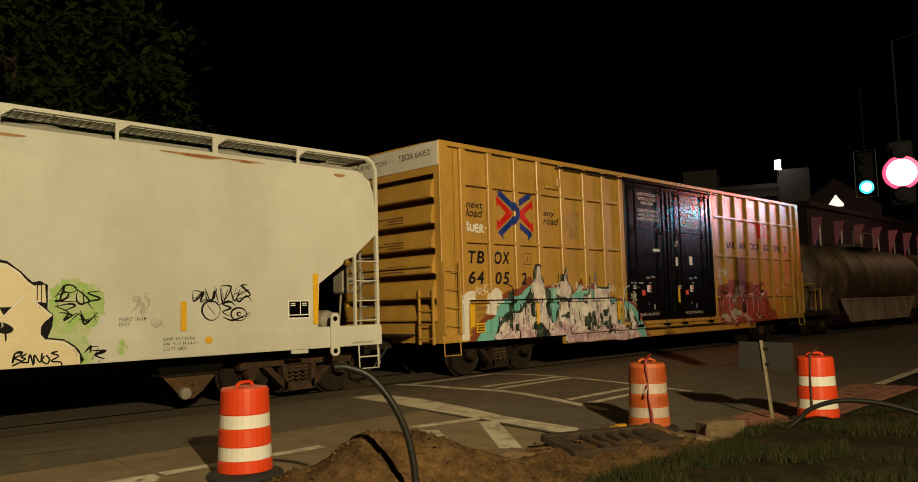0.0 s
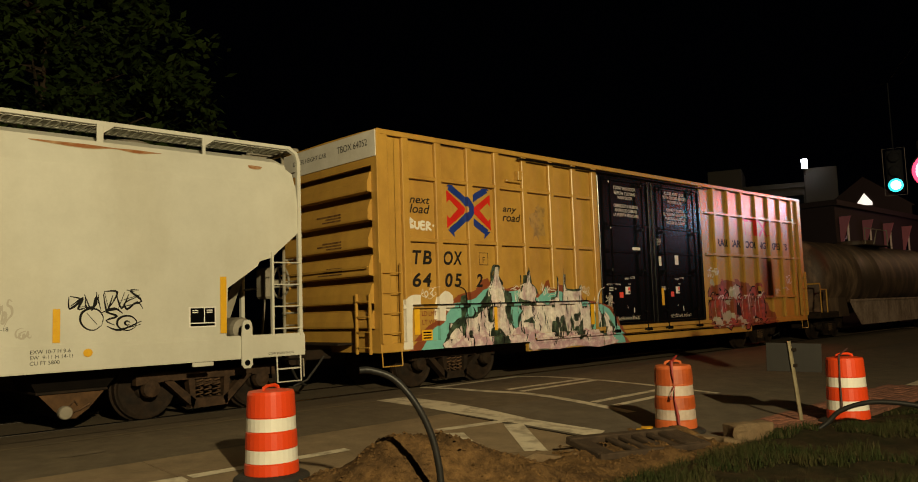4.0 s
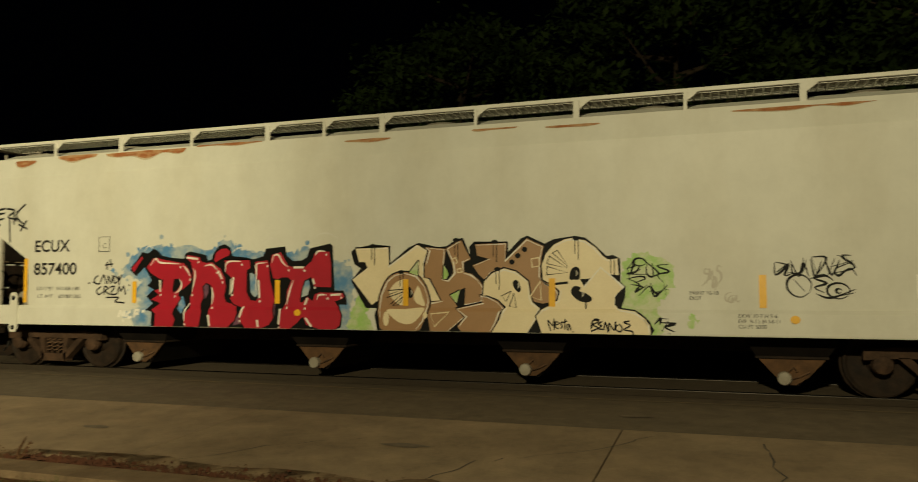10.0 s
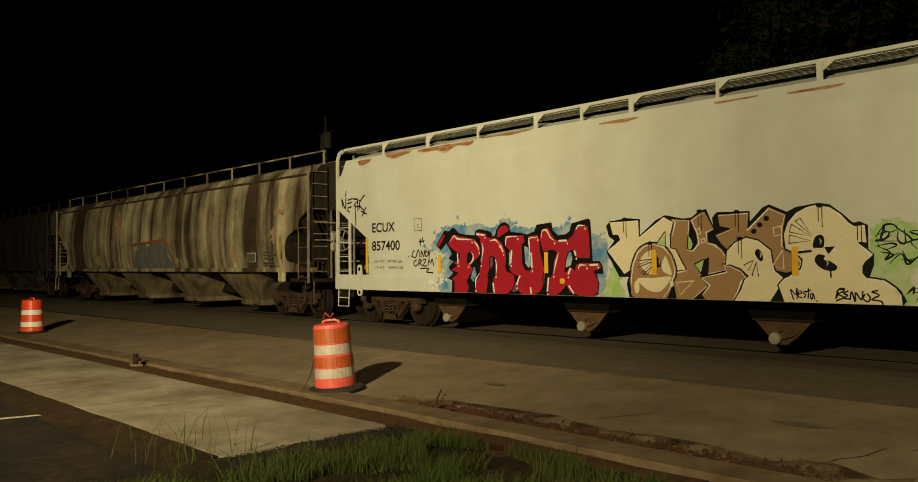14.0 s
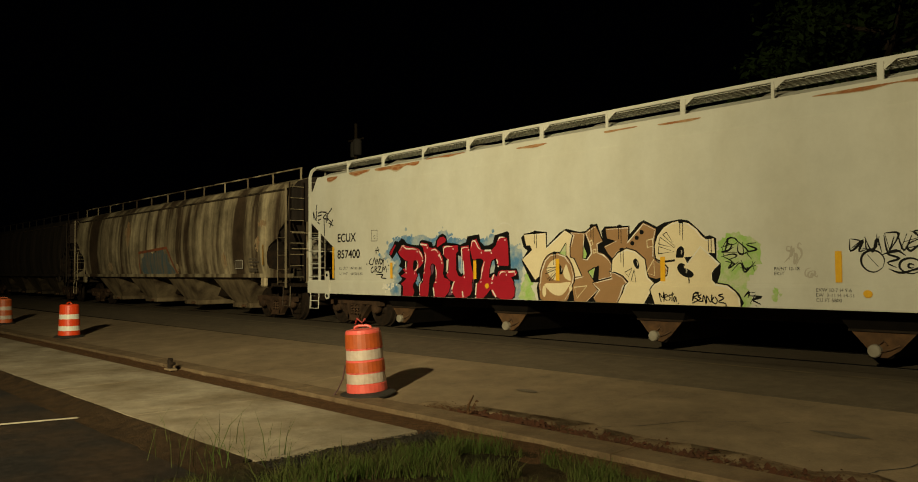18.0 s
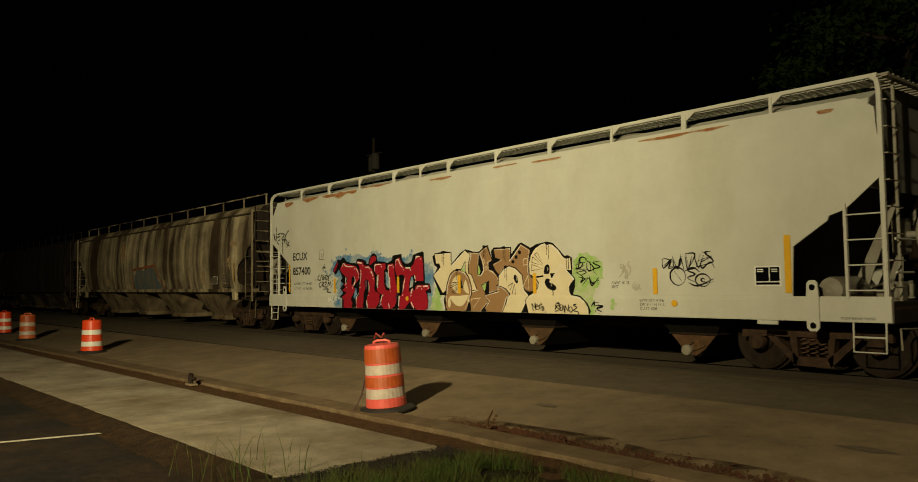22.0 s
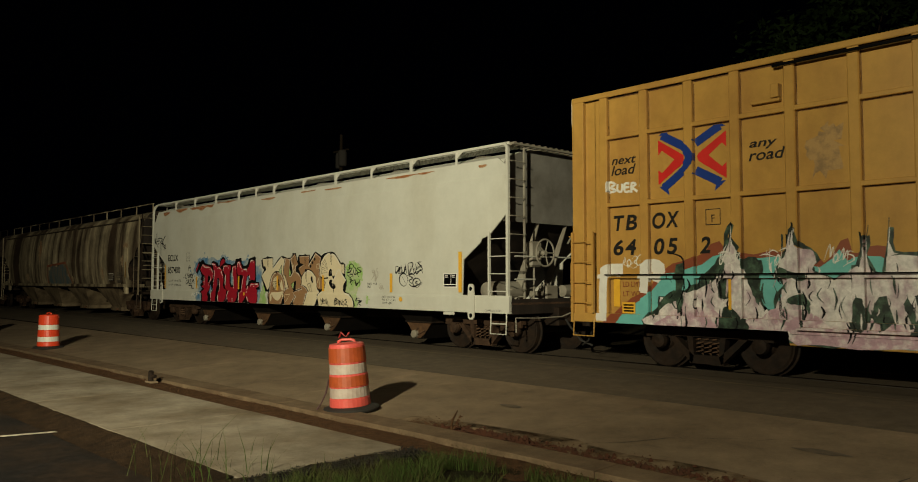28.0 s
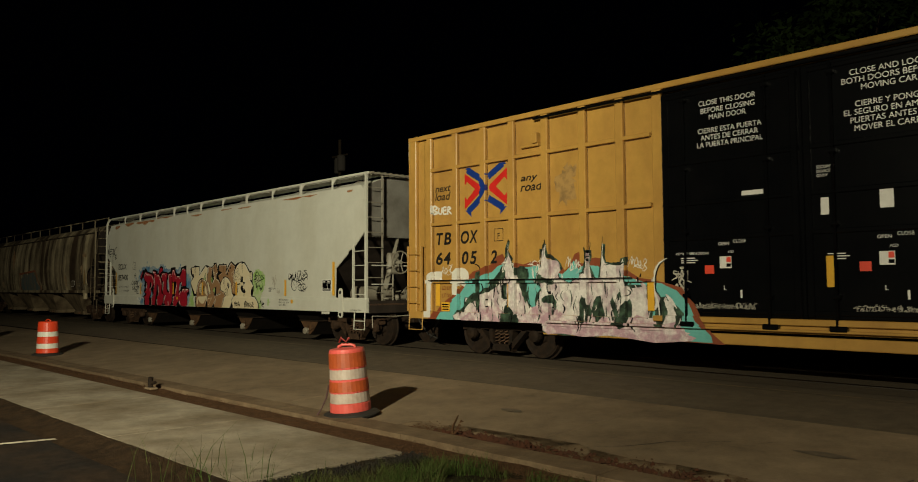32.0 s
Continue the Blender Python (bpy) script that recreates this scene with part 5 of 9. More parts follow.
W_cyan = [(-8.42, 0.96), (-8.12, 1.30), (-7.79, 1.48), (-7.44, 1.84), (-7.17, 1.86), (-6.79, 1.98), (-6.63, 2.09), (-6.44, 2.14), (-6.09, 2.04), (-5.63, 2.07), (-5.38, 2.06), (-5.01, 1.90), (-4.82, 2.03), (-4.73, 2.15), (-4.63, 1.99), (-4.47, 2.04), (-4.36, 2.05), (-4.20, 2.04), (-4.07, 1.94), (-3.57, 1.85), (-3.21, 1.75), (-2.88, 1.73), (-2.59, 1.61), (-2.38, 1.40), (-2.32, 1.27), (-2.27, 1.15), (-2.02, 0.91), (-2.00, 0.81), (-4.45, 0.84), (-6.67, 0.85), (-6.74, 0.96)]
W_A = [(-6.29, 2.58), (-6.28, 2.36), (-6.21, 2.15), (-6.11, 1.98), (-5.95, 1.90), (-5.94, 1.61), (-5.84, 1.30), (-5.84, 1.01), (-6.02, 0.84), (-6.59, 0.84), (-6.66, 0.96), (-7.80, 1.01), (-7.60, 1.25), (-7.54, 1.44), (-7.32, 1.41), (-7.05, 1.57), (-6.75, 1.72), (-6.51, 2.04), (-6.38, 2.28)]
W_B = [(-5.34, 2.48), (-5.30, 2.22), (-5.13, 2.17), (-5.04, 2.02), (-5.11, 1.89), (-4.89, 1.76), (-4.60, 1.81), (-4.45, 1.87), (-4.47, 0.92), (-5.84, 0.94), (-5.80, 1.30), (-5.67, 1.24), (-5.57, 1.51), (-5.51, 1.67), (-5.59, 1.82), (-5.50, 2.08), (-5.42, 2.25)]
W_T = [(-4.38, 2.31), (-4.36, 1.91), (-4.16, 1.84), (-4.09, 2.45), (-4.06, 2.09), (-3.66, 2.06), (-3.61, 2.12), (-3.59, 1.67), (-3.23, 1.67), (-3.21, 1.53), (-3.20, 1.17), (-3.17, 1.01), (-3.69, 0.94), (-4.47, 0.92), (-4.46, 1.81)]
W_M = [(-2.83, 1.49), (-2.70, 1.43), (-2.56, 1.32), (-2.52, 1.09), (-2.79, 1.04), (-2.88, 1.18)]
W_lilac = [(-7.72, 0.98), (-7.54, 1.27), (-7.02, 1.41), (-6.66, 1.28), (-6.38, 1.38), (-5.84, 1.28), (-5.64, 1.10), (-5.14, 1.31), (-4.67, 1.23), (-4.11, 1.07), (-3.58, 1.11), (-3.22, 1.26), (-2.99, 1.03), (-2.83, 1.36), (-2.53, 1.15), (-2.46, 0.87), (-3.39, 0.86), (-4.45, 0.86), (-6.59, 0.83), (-6.66, 0.96)]
W_d1 = [(-6.11, 2.04), (-5.93, 2.06), (-5.83, 1.93), (-5.85, 1.61), (-5.89, 1.38), (-5.98, 1.51), (-6.07, 1.80)]
W_d2 = [(-6.45, 1.29), (-6.21, 1.25), (-6.13, 0.98), (-6.34, 0.85), (-6.51, 0.94)]
W_d3 = [(-5.49, 1.43), (-5.36, 1.51), (-5.19, 1.50), (-5.15, 1.24), (-5.25, 1.39), (-5.44, 1.39)]
W_d4 = [(-4.51, 1.47), (-4.41, 1.44), (-4.37, 1.09), (-4.52, 1.04), (-4.59, 1.23)]
W_d5 = [(-4.27, 1.47), (-4.12, 1.50), (-4.10, 1.14), (-4.21, 1.05), (-4.32, 1.23)]
W_d6 = [(-3.58, 1.45), (-3.50, 1.33), (-3.53, 1.09), (-3.72, 0.95), (-3.81, 1.11), (-3.68, 1.34)]
W_d7 = [(-3.91, 1.55), (-3.83, 1.38), (-3.77, 1.08), (-3.87, 1.15), (-3.92, 1.41)]
W_d8 = [(-7.64, 1.27), (-7.42, 1.53), (-7.14, 1.57), (-7.29, 1.39), (-7.48, 1.31), (-7.64, 1.08)]
W_curl1 = [(-7.38, 2.17), (-7.16, 2.10), (-7.11, 1.92), (-7.12, 1.61), (-7.26, 1.27)]
W_curl2 = [(-2.72, 2.13), (-2.88, 2.05), (-2.97, 1.89), (-2.99, 1.66), (-2.91, 1.40), (-2.88, 1.14)]
W_ghostA = [(-8.68, 1.03), (-8.66, 1.73), (-8.55, 1.89), (-8.28, 1.90)]
W_ghostB = [(-7.86, 1.52), (-7.79, 1.93), (-7.57, 1.93), (-7.63, 1.70)]

K_gap = [(0.60, 2.27), (0.65, 2.18), (0.72, 2.00), (0.70, 1.91), (0.63, 1.84), (0.56, 1.87), (0.57, 2.11)]
K_tri = [(0.65, 1.63), (0.80, 1.69), (0.91, 1.73), (0.89, 1.45), (0.79, 1.44)]
E_dark = [(3.22, 1.73), (3.24, 1.68), (3.20, 1.53), (3.15, 1.42), (3.09, 1.49), (3.09, 1.59), (3.13, 1.65)]
E_flare = [(3.03, 1.90), (3.17, 1.90), (3.15, 1.83), (3.07, 1.84)]
E_wedge = [(2.61, 1.85), (2.67, 1.73), (2.78, 1.86), (2.69, 1.85)]
W_d9 = [(-6.75, 1.83), (-6.49, 2.06), (-6.46, 1.83), (-6.79, 1.61), (-7.05, 1.54)]
W_d10 = [(-5.58, 1.88), (-5.18, 1.82), (-5.26, 1.74), (-5.53, 1.77)]
W_d11 = [(-2.98, 1.53), (-2.83, 1.44), (-2.83, 1.04), (-2.96, 1.06)]
W_d12 = [(-6.46, 1.74), (-6.36, 1.70), (-6.38, 1.47), (-6.53, 1.48)]
W_d13 = [(-6.11, 1.17), (-5.99, 1.04), (-6.15, 0.87), (-6.25, 0.95)]
W_d14 = [(-3.80, 1.52), (-3.70, 1.57), (-3.74, 1.41), (-3.80, 1.38)]
W_d15 = [(-7.26, 1.86), (-7.13, 2.00), (-7.12, 1.72), (-7.17, 1.28), (-7.26, 1.25)]
S_TOP = ([(-8.57, 3.04), (-8.62, 3.25), (-8.47, 3.00), (-8.45, 3.27)], [(-8.37, 3.20), (-8.18, 3.23)], [(-8.41, 3.12), (-8.20, 3.14)], [(-8.38, 3.01), (-8.22, 3.04)], [(-8.43, 3.43), (-8.47, 3.29)], [(-8.16, 3.22), (-7.96, 3.18), (-8.12, 3.06), (-7.92, 3.02)],
     [(-7.98, 3.22), (-7.97, 2.92)], [(-7.90, 3.18), (-7.92, 2.97)], [(-7.70, 3.29), (-7.92, 3.09), (-7.72, 2.91)], [(-7.86, 2.92), (-7.64, 2.83)], [(-7.66, 2.99), (-7.81, 2.79)], [(-8.40, 2.97), (-8.30, 2.91)],
     [(-8.08, 3.06), (-8.07, 2.83), (-8.05, 2.58)])
S_CREW = ([(-5.95, 1.96), (-6.03, 1.90), (-6.01, 1.82), (-5.91, 1.81)], [(-5.91, 1.81), (-5.83, 1.97), (-5.78, 1.81)], [(-5.74, 1.81), (-5.73, 1.95), (-5.66, 1.82), (-5.63, 1.96)], [(-5.61, 1.95), (-5.59, 1.82), (-5.51, 1.88), (-5.59, 1.95)], [(-5.51, 1.95), (-5.48, 1.88), (-5.44, 1.97)], [(-5.48, 1.88), (-5.49, 1.78)],
     [(-5.89, 1.76), (-5.98, 1.69), (-5.93, 1.62), (-5.84, 1.67)], [(-5.81, 1.62), (-5.81, 1.76), (-5.72, 1.73), (-5.79, 1.69), (-5.69, 1.62)], [(-5.69, 1.75), (-5.58, 1.76), (-5.67, 1.63), (-5.54, 1.63)], [(-5.52, 1.63), (-5.49, 1.76), (-5.44, 1.68), (-5.39, 1.77), (-5.34, 1.62)], [(-5.77, 1.57), (-5.49, 1.57), (-5.57, 1.50), (-5.36, 1.48)], [(-5.81, 2.14), (-5.63, 2.16)],
     [(-5.70, 2.24), (-5.66, 2.11)], [(-5.76, 2.20), (-5.76, 2.06)], [(-6.17, 1.83), (-6.13, 1.82)], [(-6.07, 1.84), (-6.03, 1.83)], [(-5.28, 1.79), (-5.25, 1.78)])
S_WHITE = ([(-5.46, 1.23), (-5.42, 1.34), (-5.37, 1.26), (-5.33, 1.34), (-5.31, 1.23)], [(-5.20, 1.33), (-5.26, 1.30), (-5.25, 1.23), (-5.17, 1.24)], [(-5.12, 1.23), (-5.10, 1.35), (-5.01, 1.35)], [(-5.12, 1.29), (-5.02, 1.30)], [(-4.96, 1.33), (-4.90, 1.35)], [(-5.37, 1.17), (-5.34, 1.17)])
S_MARK = ([(2.19, 1.12), (2.15, 1.27), (2.22, 1.19), (2.24, 1.29), (2.24, 1.13)], [(2.26, 1.20), (2.31, 1.22), (2.27, 1.25), (2.26, 1.17), (2.31, 1.15)], [(2.36, 1.25), (2.33, 1.22), (2.36, 1.19), (2.33, 1.15)], [(2.40, 1.29), (2.39, 1.14)], [(2.35, 1.23), (2.43, 1.26)], [(2.45, 1.22), (2.42, 1.19), (2.44, 1.13), (2.46, 1.21), (2.48, 1.13)],
     [(2.50, 1.11), (2.52, 1.11)])
S_FOOT = ([(2.79, 1.24), (2.76, 1.15), (2.79, 1.27), (2.87, 1.26), (2.79, 1.21), (2.86, 1.17), (2.76, 1.12)], [(2.92, 1.26), (2.86, 1.22), (2.91, 1.20), (2.86, 1.16), (2.93, 1.15)], [(2.94, 1.14), (2.96, 1.25), (3.00, 1.11)], [(3.01, 1.13), (3.01, 1.24), (3.08, 1.14), (3.10, 1.26)], [(3.13, 1.22), (3.10, 1.16), (3.16, 1.12), (3.19, 1.17), (3.15, 1.23)], [(3.29, 1.27), (3.21, 1.25), (3.30, 1.21), (3.21, 1.15), (3.32, 1.13), (3.34, 1.08)],
     [(2.77, 1.24), (2.82, 1.29), (2.88, 1.28)])
S_GLINT = ([(-4.82, 2.12), (-4.71, 2.24), (-4.61, 2.17), (-4.32, 2.15), (-4.20, 2.14)], [(-4.14, 2.11), (-4.05, 2.03), (-4.00, 1.93)], [(-4.07, 2.25), (-3.84, 2.22)], [(-3.71, 2.10), (-3.56, 2.12), (-3.46, 2.04)], [(-3.43, 2.02), (-3.35, 1.88)], [(-3.92, 2.07), (-3.89, 1.94), (-3.95, 1.67)],
     [(-3.29, 2.00), (-3.25, 2.16), (-2.98, 2.17)], [(-2.70, 1.67), (-2.69, 1.98), (-2.69, 2.12), (-2.49, 2.14)], [(-2.65, 1.86), (-2.63, 1.57)], [(-2.40, 2.13), (-2.37, 2.25), (-2.28, 2.26), (-2.19, 2.13), (-2.10, 2.07)], [(-2.00, 2.06), (-1.81, 2.06)], [(-1.61, 2.24), (-1.56, 2.31), (-1.42, 2.31)],
     [(-4.21, 1.89), (-4.16, 1.80), (-4.21, 1.69), (-4.30, 1.65)], [(-4.61, 1.87), (-4.60, 1.67)], [(-3.56, 1.75), (-3.53, 1.62), (-3.54, 1.46)], [(-3.13, 1.91), (-3.16, 1.67)], [(-2.00, 1.85), (-2.07, 1.67), (-2.12, 1.47)], [(-1.65, 1.88), (-1.62, 1.79)],
     [(-1.57, 1.55), (-1.53, 1.62), (-1.39, 1.62)], [(-1.33, 1.62), (-1.15, 1.63)], [(-2.22, 1.40), (-2.25, 1.15)], [(-1.76, 1.26), (-1.65, 1.12)], [(-2.92, 1.43), (-2.99, 1.25)], [(-2.65, 1.22), (-2.63, 1.10)],
     [(-3.60, 1.29), (-3.57, 1.10)], [(-3.99, 1.48), (-4.07, 1.34), (-4.08, 1.18)], [(-1.74, 1.57), (-1.79, 1.46)])
S_WHITE_TAG = ([(-8.54, 3.25), (-8.54, 3.42), (-8.42, 3.38), (-8.51, 3.33), (-8.40, 3.27), (-8.54, 3.25)], [(-8.37, 3.38), (-8.37, 3.27), (-8.29, 3.25), (-8.27, 3.38)], [(-8.13, 3.37), (-8.22, 3.37), (-8.22, 3.24), (-8.12, 3.24)], [(-8.22, 3.31), (-8.13, 3.31)], [(-8.09, 3.21), (-8.08, 3.37), (-8.00, 3.34), (-8.07, 3.30), (-7.97, 3.22)], [(-7.94, 3.32), (-7.90, 3.31)])
W_SPIRE = ([(-6.47, 2.04), (-6.35, 2.31), (-6.29, 2.60), (-6.28, 2.42)], [(-6.34, 2.15), (-6.29, 2.58)], [(-5.53, 2.09), (-5.52, 2.39), (-5.51, 2.13)], [(-5.47, 2.13), (-5.42, 2.38), (-5.41, 2.21)], [(-5.38, 2.23), (-5.34, 2.55), (-5.32, 2.28)], [(-4.41, 2.00), (-4.43, 2.37), (-4.37, 2.05)],
     [(-4.39, 2.20), (-4.35, 2.46)], [(-4.13, 2.04), (-4.09, 2.55)], [(-4.07, 2.05), (-3.87, 2.08), (-3.64, 2.07), (-3.53, 2.13)], [(-2.98, 1.80), (-3.02, 1.53), (-2.93, 1.22)])


def hopper_skin(bm, lift):
    """Lays flat paint on the hopper's side sheet and over the sill below it."""
    for z in (1.38, 1.43):
        bmesh.ops.bisect_plane(bm, geom=bm.verts[:] + bm.edges[:] + bm.faces[:], plane_co=(0, 0, z), plane_no=(0, 0, 1))
    for v in bm.verts:
        v.co.z = max(v.co.z, 1.085)
        v.co.y = -1.612 - 0.028 * min(1, max(0, (1.43 - v.co.z) / 0.05)) - lift


RIBS = [bx(x) for x in POSTS + POSTS_FAR]


def boxcar_skin(bm, lift):
    """Lays flat paint on the boxcar's panels and over its posts and belts."""
    bmesh.ops.triangulate(bm, faces=bm.faces[:])
    for r in RIBS:
        for dx in (-HALF - 0.001, HALF + 0.001):
            bmesh.ops.bisect_plane(bm, geom=bm.verts[:] + bm.edges[:] + bm.faces[:], plane_co=(r + dx, 0, 0), plane_no=(1, 0, 0))
    for z in (0.965, 1.002, 1.028, 1.067, 1.162, 1.215, 1.759, 1.831):
        bmesh.ops.bisect_plane(bm, geom=bm.verts[:] + bm.edges[:] + bm.faces[:], plane_co=(0, 0, z), plane_no=(0, 0, 1))
    for x in (bx(17.01), bx(17.19)):
        bmesh.ops.bisect_plane(bm, geom=bm.verts[:] + bm.edges[:] + bm.faces[:], plane_co=(x, 0, 0), plane_no=(1, 0, 0))
    bmesh.ops.bisect_plane(bm, geom=bm.verts[:] + bm.edges[:] + bm.faces[:], plane_co=(bx(14.6), 0, 0), plane_no=(1, 0, 0))
    bare = [f for f in bm.faces if f.calc_center_median().z < 1.002 and f.calc_center_median().x < bx(14.6)]
    bmesh.ops.delete(bm, geom=bare, context="FACES")
    flanks = []
    for e in bm.edges:
        a, b = e.verts[0].co.copy(), e.verts[1].co.copy()
        if abs(a.x - b.x) < 1e-4 and min(a.z, b.z) > 1.16 and any(abs(abs(a.x - r) - HALF - 0.001) < 1e-4 for r in RIBS):
            flanks.append((a, b, 1 if any(abs(a.x - r - HALF - 0.001) < 1e-4 for r in RIBS) else -1))
    bmesh.ops.split_edges(bm, edges=bm.edges[:])
    flat = bm.faces[:]
    for a, b, d in flanks:
        k = 0.3 * lift * d
        bm.faces.new([bm.verts.new(p) for p in ((a.x + k, -1.53, a.z), (a.x + k, -1.6115 - lift, a.z), (b.x + k, -1.6115 - lift, b.z), (b.x + k, -1.53, b.z))])
    for f in flat:
        c = f.calc_center_median()
        y = -1.5305
        if c.x > bx(17.19) and c.x < bx(21.86):
            y = -1.6815 if 1.067 < c.z < 1.215 else -1.7015 if 1.028 < c.z < 1.067 else -1.6215 if c.z < 1.067 else -1.6365
        elif 1.028 < c.z < 1.067 and c.x > bx(14.8):
            y = -1.7015
        elif c.z < 1.0 and c.x > bx(14.6):
            y = -1.6015 if c.z < 0.965 else -1.6215
        elif c.z < 1.162:
            y = -1.6215
        elif c.x > bx(17.01) and c.x < bx(17.19):
            y = -1.6195
        elif any(abs(c.x - r) < HALF + 0.0015 for r in RIBS):
            y = -1.6115
        elif 1.759 < c.z < 1.831:
            y = -1.6065
        for v in f.verts:
            v.co.y = y - lift


def door_skin(bm, lift):
    for v in bm.verts:
        v.co.y = -1.6062 - lift * 0.2


def spray(name, car, skin, outline, mat, layer, smooth=False, label="", width=None, closed=True, taper=False):
    """One painted area, or with a width one painted line, in its layer of paint."""
    bm = bmesh.new()
    pts = curve(outline, 4, closed) if smooth else [Vector(p) for p in outline]
    if width:
        if closed:
            pts = pts + pts[:2]
        stroke(bm, pts, width, 0, taper)
    else:
        patch(bm, pts, 0)
    skin(bm, 0.0012 * layer)
    bm.normal_update()
    for f in bm.faces:
        if f.normal.y > 0:
            f.normal_flip()
    return part(name, bm, mat, car, label)


# quick strokes of wild tags, in a unit square: hooks, loops, slashes, waves
GLYPHS = (([(0.0, 0.8), (0.35, 1.05), (0.75, 0.85), (0.3, 0.5), (0.8, 0.2), (0.3, -0.1), (-0.2, 0.1)],),
          ([(0.1, 1.1), (0.0, 0.1), (0.3, -0.05), (0.5, 0.3)], [(-0.3, 0.75), (0.5, 0.95), (1.3, 0.8)]),
          ([(0.2, 0.5), (0.0, 0.2), (0.3, 0.0), (0.7, 0.3), (0.4, 0.6), (0.05, 0.35), (0.4, 0.1), (1.2, 0.3)],),
          ([(-0.2, 0.0), (0.2, 1.1), (0.35, 0.2), (0.6, 0.9), (0.8, -0.1)],),
          ([(1.3, 1.1), (0.4, 0.95), (0.0, 0.5), (0.4, 0.1), (1.0, 0.35), (0.6, 0.55)],),
          ([(-0.4, 0.55), (0.3, 0.7), (1.4, 0.5)], [(0.2, 1.0), (0.5, 0.0)]),
          ([(0.0, 0.1), (0.3, 0.9), (0.55, 0.4), (0.2, 0.3), (0.9, 0.0), (1.3, 0.25)],),
          ([(0.9, 0.9), (0.2, 1.0), (0.1, 0.75), (0.8, 0.6), (0.9, 0.3), (0.2, 0.1), (-0.3, -0.15)],))


def scribble(car, skin, x0, x1, z0, z1, seed, mat, layer=3, loops=3, width=0.02):
    """A quick tag of crowded hooked strokes in one or two rows, with a loop and an underline."""
    r = random.Random(seed)
    rows = 1 if z1 - z0 < 0.26 or loops < 3 else 2
    count = 0
    for row in range(rows):
        a, b = z1 - (z1 - z0) * (row + 1) / rows, z1 - (z1 - z0) * row / rows
        n = max(4, int((x1 - x0) / (b - a) * 1.9))
        shift = r.uniform(-0.1, 0.1) * (x1 - x0)
        for i in range(n):
            w = (x1 - x0) / n * r.uniform(1.0, 1.7)
            cx, dz, h = x0 + shift + (x1 - x0) * i / n, r.uniform(-0.2, 0.2) * (b - a), (b - a) * r.uniform(0.85, 1.3)
            for g in r.choice(GLYPHS):
                pts = [(cx + (u + 0.2 * v + r.uniform(-0.07, 0.07)) * w, a + dz + (v + r.uniform(-0.06, 0.06)) * h) for u, v in g]
                count += 1
                spray("tag_stroke", car, skin, pts, mat, layer + 0.02 * count, len(g) > 2, width=width * r.uniform(1.3, 2.0), closed=False, taper=True)
    if loops > 2:
        cx, w = 0.5 * (x0 + x1) + r.uniform(-0.2, 0.2) * (x1 - x0), 0.16 * (x1 - x0)
        spray("tag_stroke", car, skin, [(cx + w * math.cos(t), z1 + 0.05 + 0.3 * w * math.sin(t)) for t in range(8)], mat, layer, True, width=width * 0.8, closed=False)
        spray("tag_stroke", car, skin, [(x0, z0 - 0.02), (x0 + 0.5 * (x1 - x0), z0 - 0.05), (x1, z0 + 0.02), (x1 - 0.2 * (x1 - x0), z0 - 0.06)], mat, layer, True, width=width * 0.8, closed=False)


# tags on the hopper: strokes in a unit box
TAG_LONG = ([(0.02, 0.62), (0.18, 0.82), (0.12, 0.55), (0.24, 0.6)], [(0.2, 0.9), (0.3, 0.52), (0.36, 0.85), (0.42, 0.5)], [(0.45, 0.92), (0.5, 0.5), (0.58, 0.88)], [(0.62, 0.95), (0.7, 0.55), (0.8, 0.9)], [(0.74, 0.6), (0.98, 0.72), (0.82, 0.98), (0.94, 1.0)], [(0.42, 0.45), (0.6, 0.55), (0.72, 0.42)], [(0.5, 0.12), (0.68, 0.02), (0.98, 0.22)], [(0, 0.85), (0.01, 0.56), (0.15, 0.78), (0.01, 0.86)], [(0.11, 0.59), (0.23, 0.62)], [(0.21, 0.83), (0.23, 0.59), (0.35, 0.65), (0.36, 0.96)], [(0.39, 0.91), (0.38, 0.68)], [(0.46, 0.97), (0.52, 0.56)], [(0.46, 0.97), (0.64, 0.95), (0.54, 0.59)], [(0.65, 0.52), (0.74, 0.94)], [(0.69, 0.74), (0.96, 0.88)], [(0.77, 1), (0.88, 0.96)], [(0.95, 0.85), (0.75, 0.69), (0.78, 0.53), (0.92, 0.7), (1, 0.53)], [(0.43, 0.15), (0.33, 0.04), (0.22, 0.09), (0.15, 0.26), (0.17, 0.46), (0.27, 0.56), (0.38, 0.52), (0.45, 0.35), (0.43, 0.16)], [(0.23, 0.46), (0.37, 0.17)], [(0.64, 0.52), (0.49, 0.47), (0.64, 0.36), (0.49, 0.26), (0.61, 0.14)], [(0.89, 0.07), (0.8, 0), (0.7, 0.04), (0.64, 0.15), (0.66, 0.29), (0.75, 0.36), (0.85, 0.33), (0.91, 0.21), (0.89, 0.08)], [(0.81, 0.15), (0.79, 0.13), (0.76, 0.14), (0.75, 0.17), (0.75, 0.21), (0.77, 0.23), (0.8, 0.22), (0.82, 0.19)], [(0.64, 0), (0.97, 0.14)])
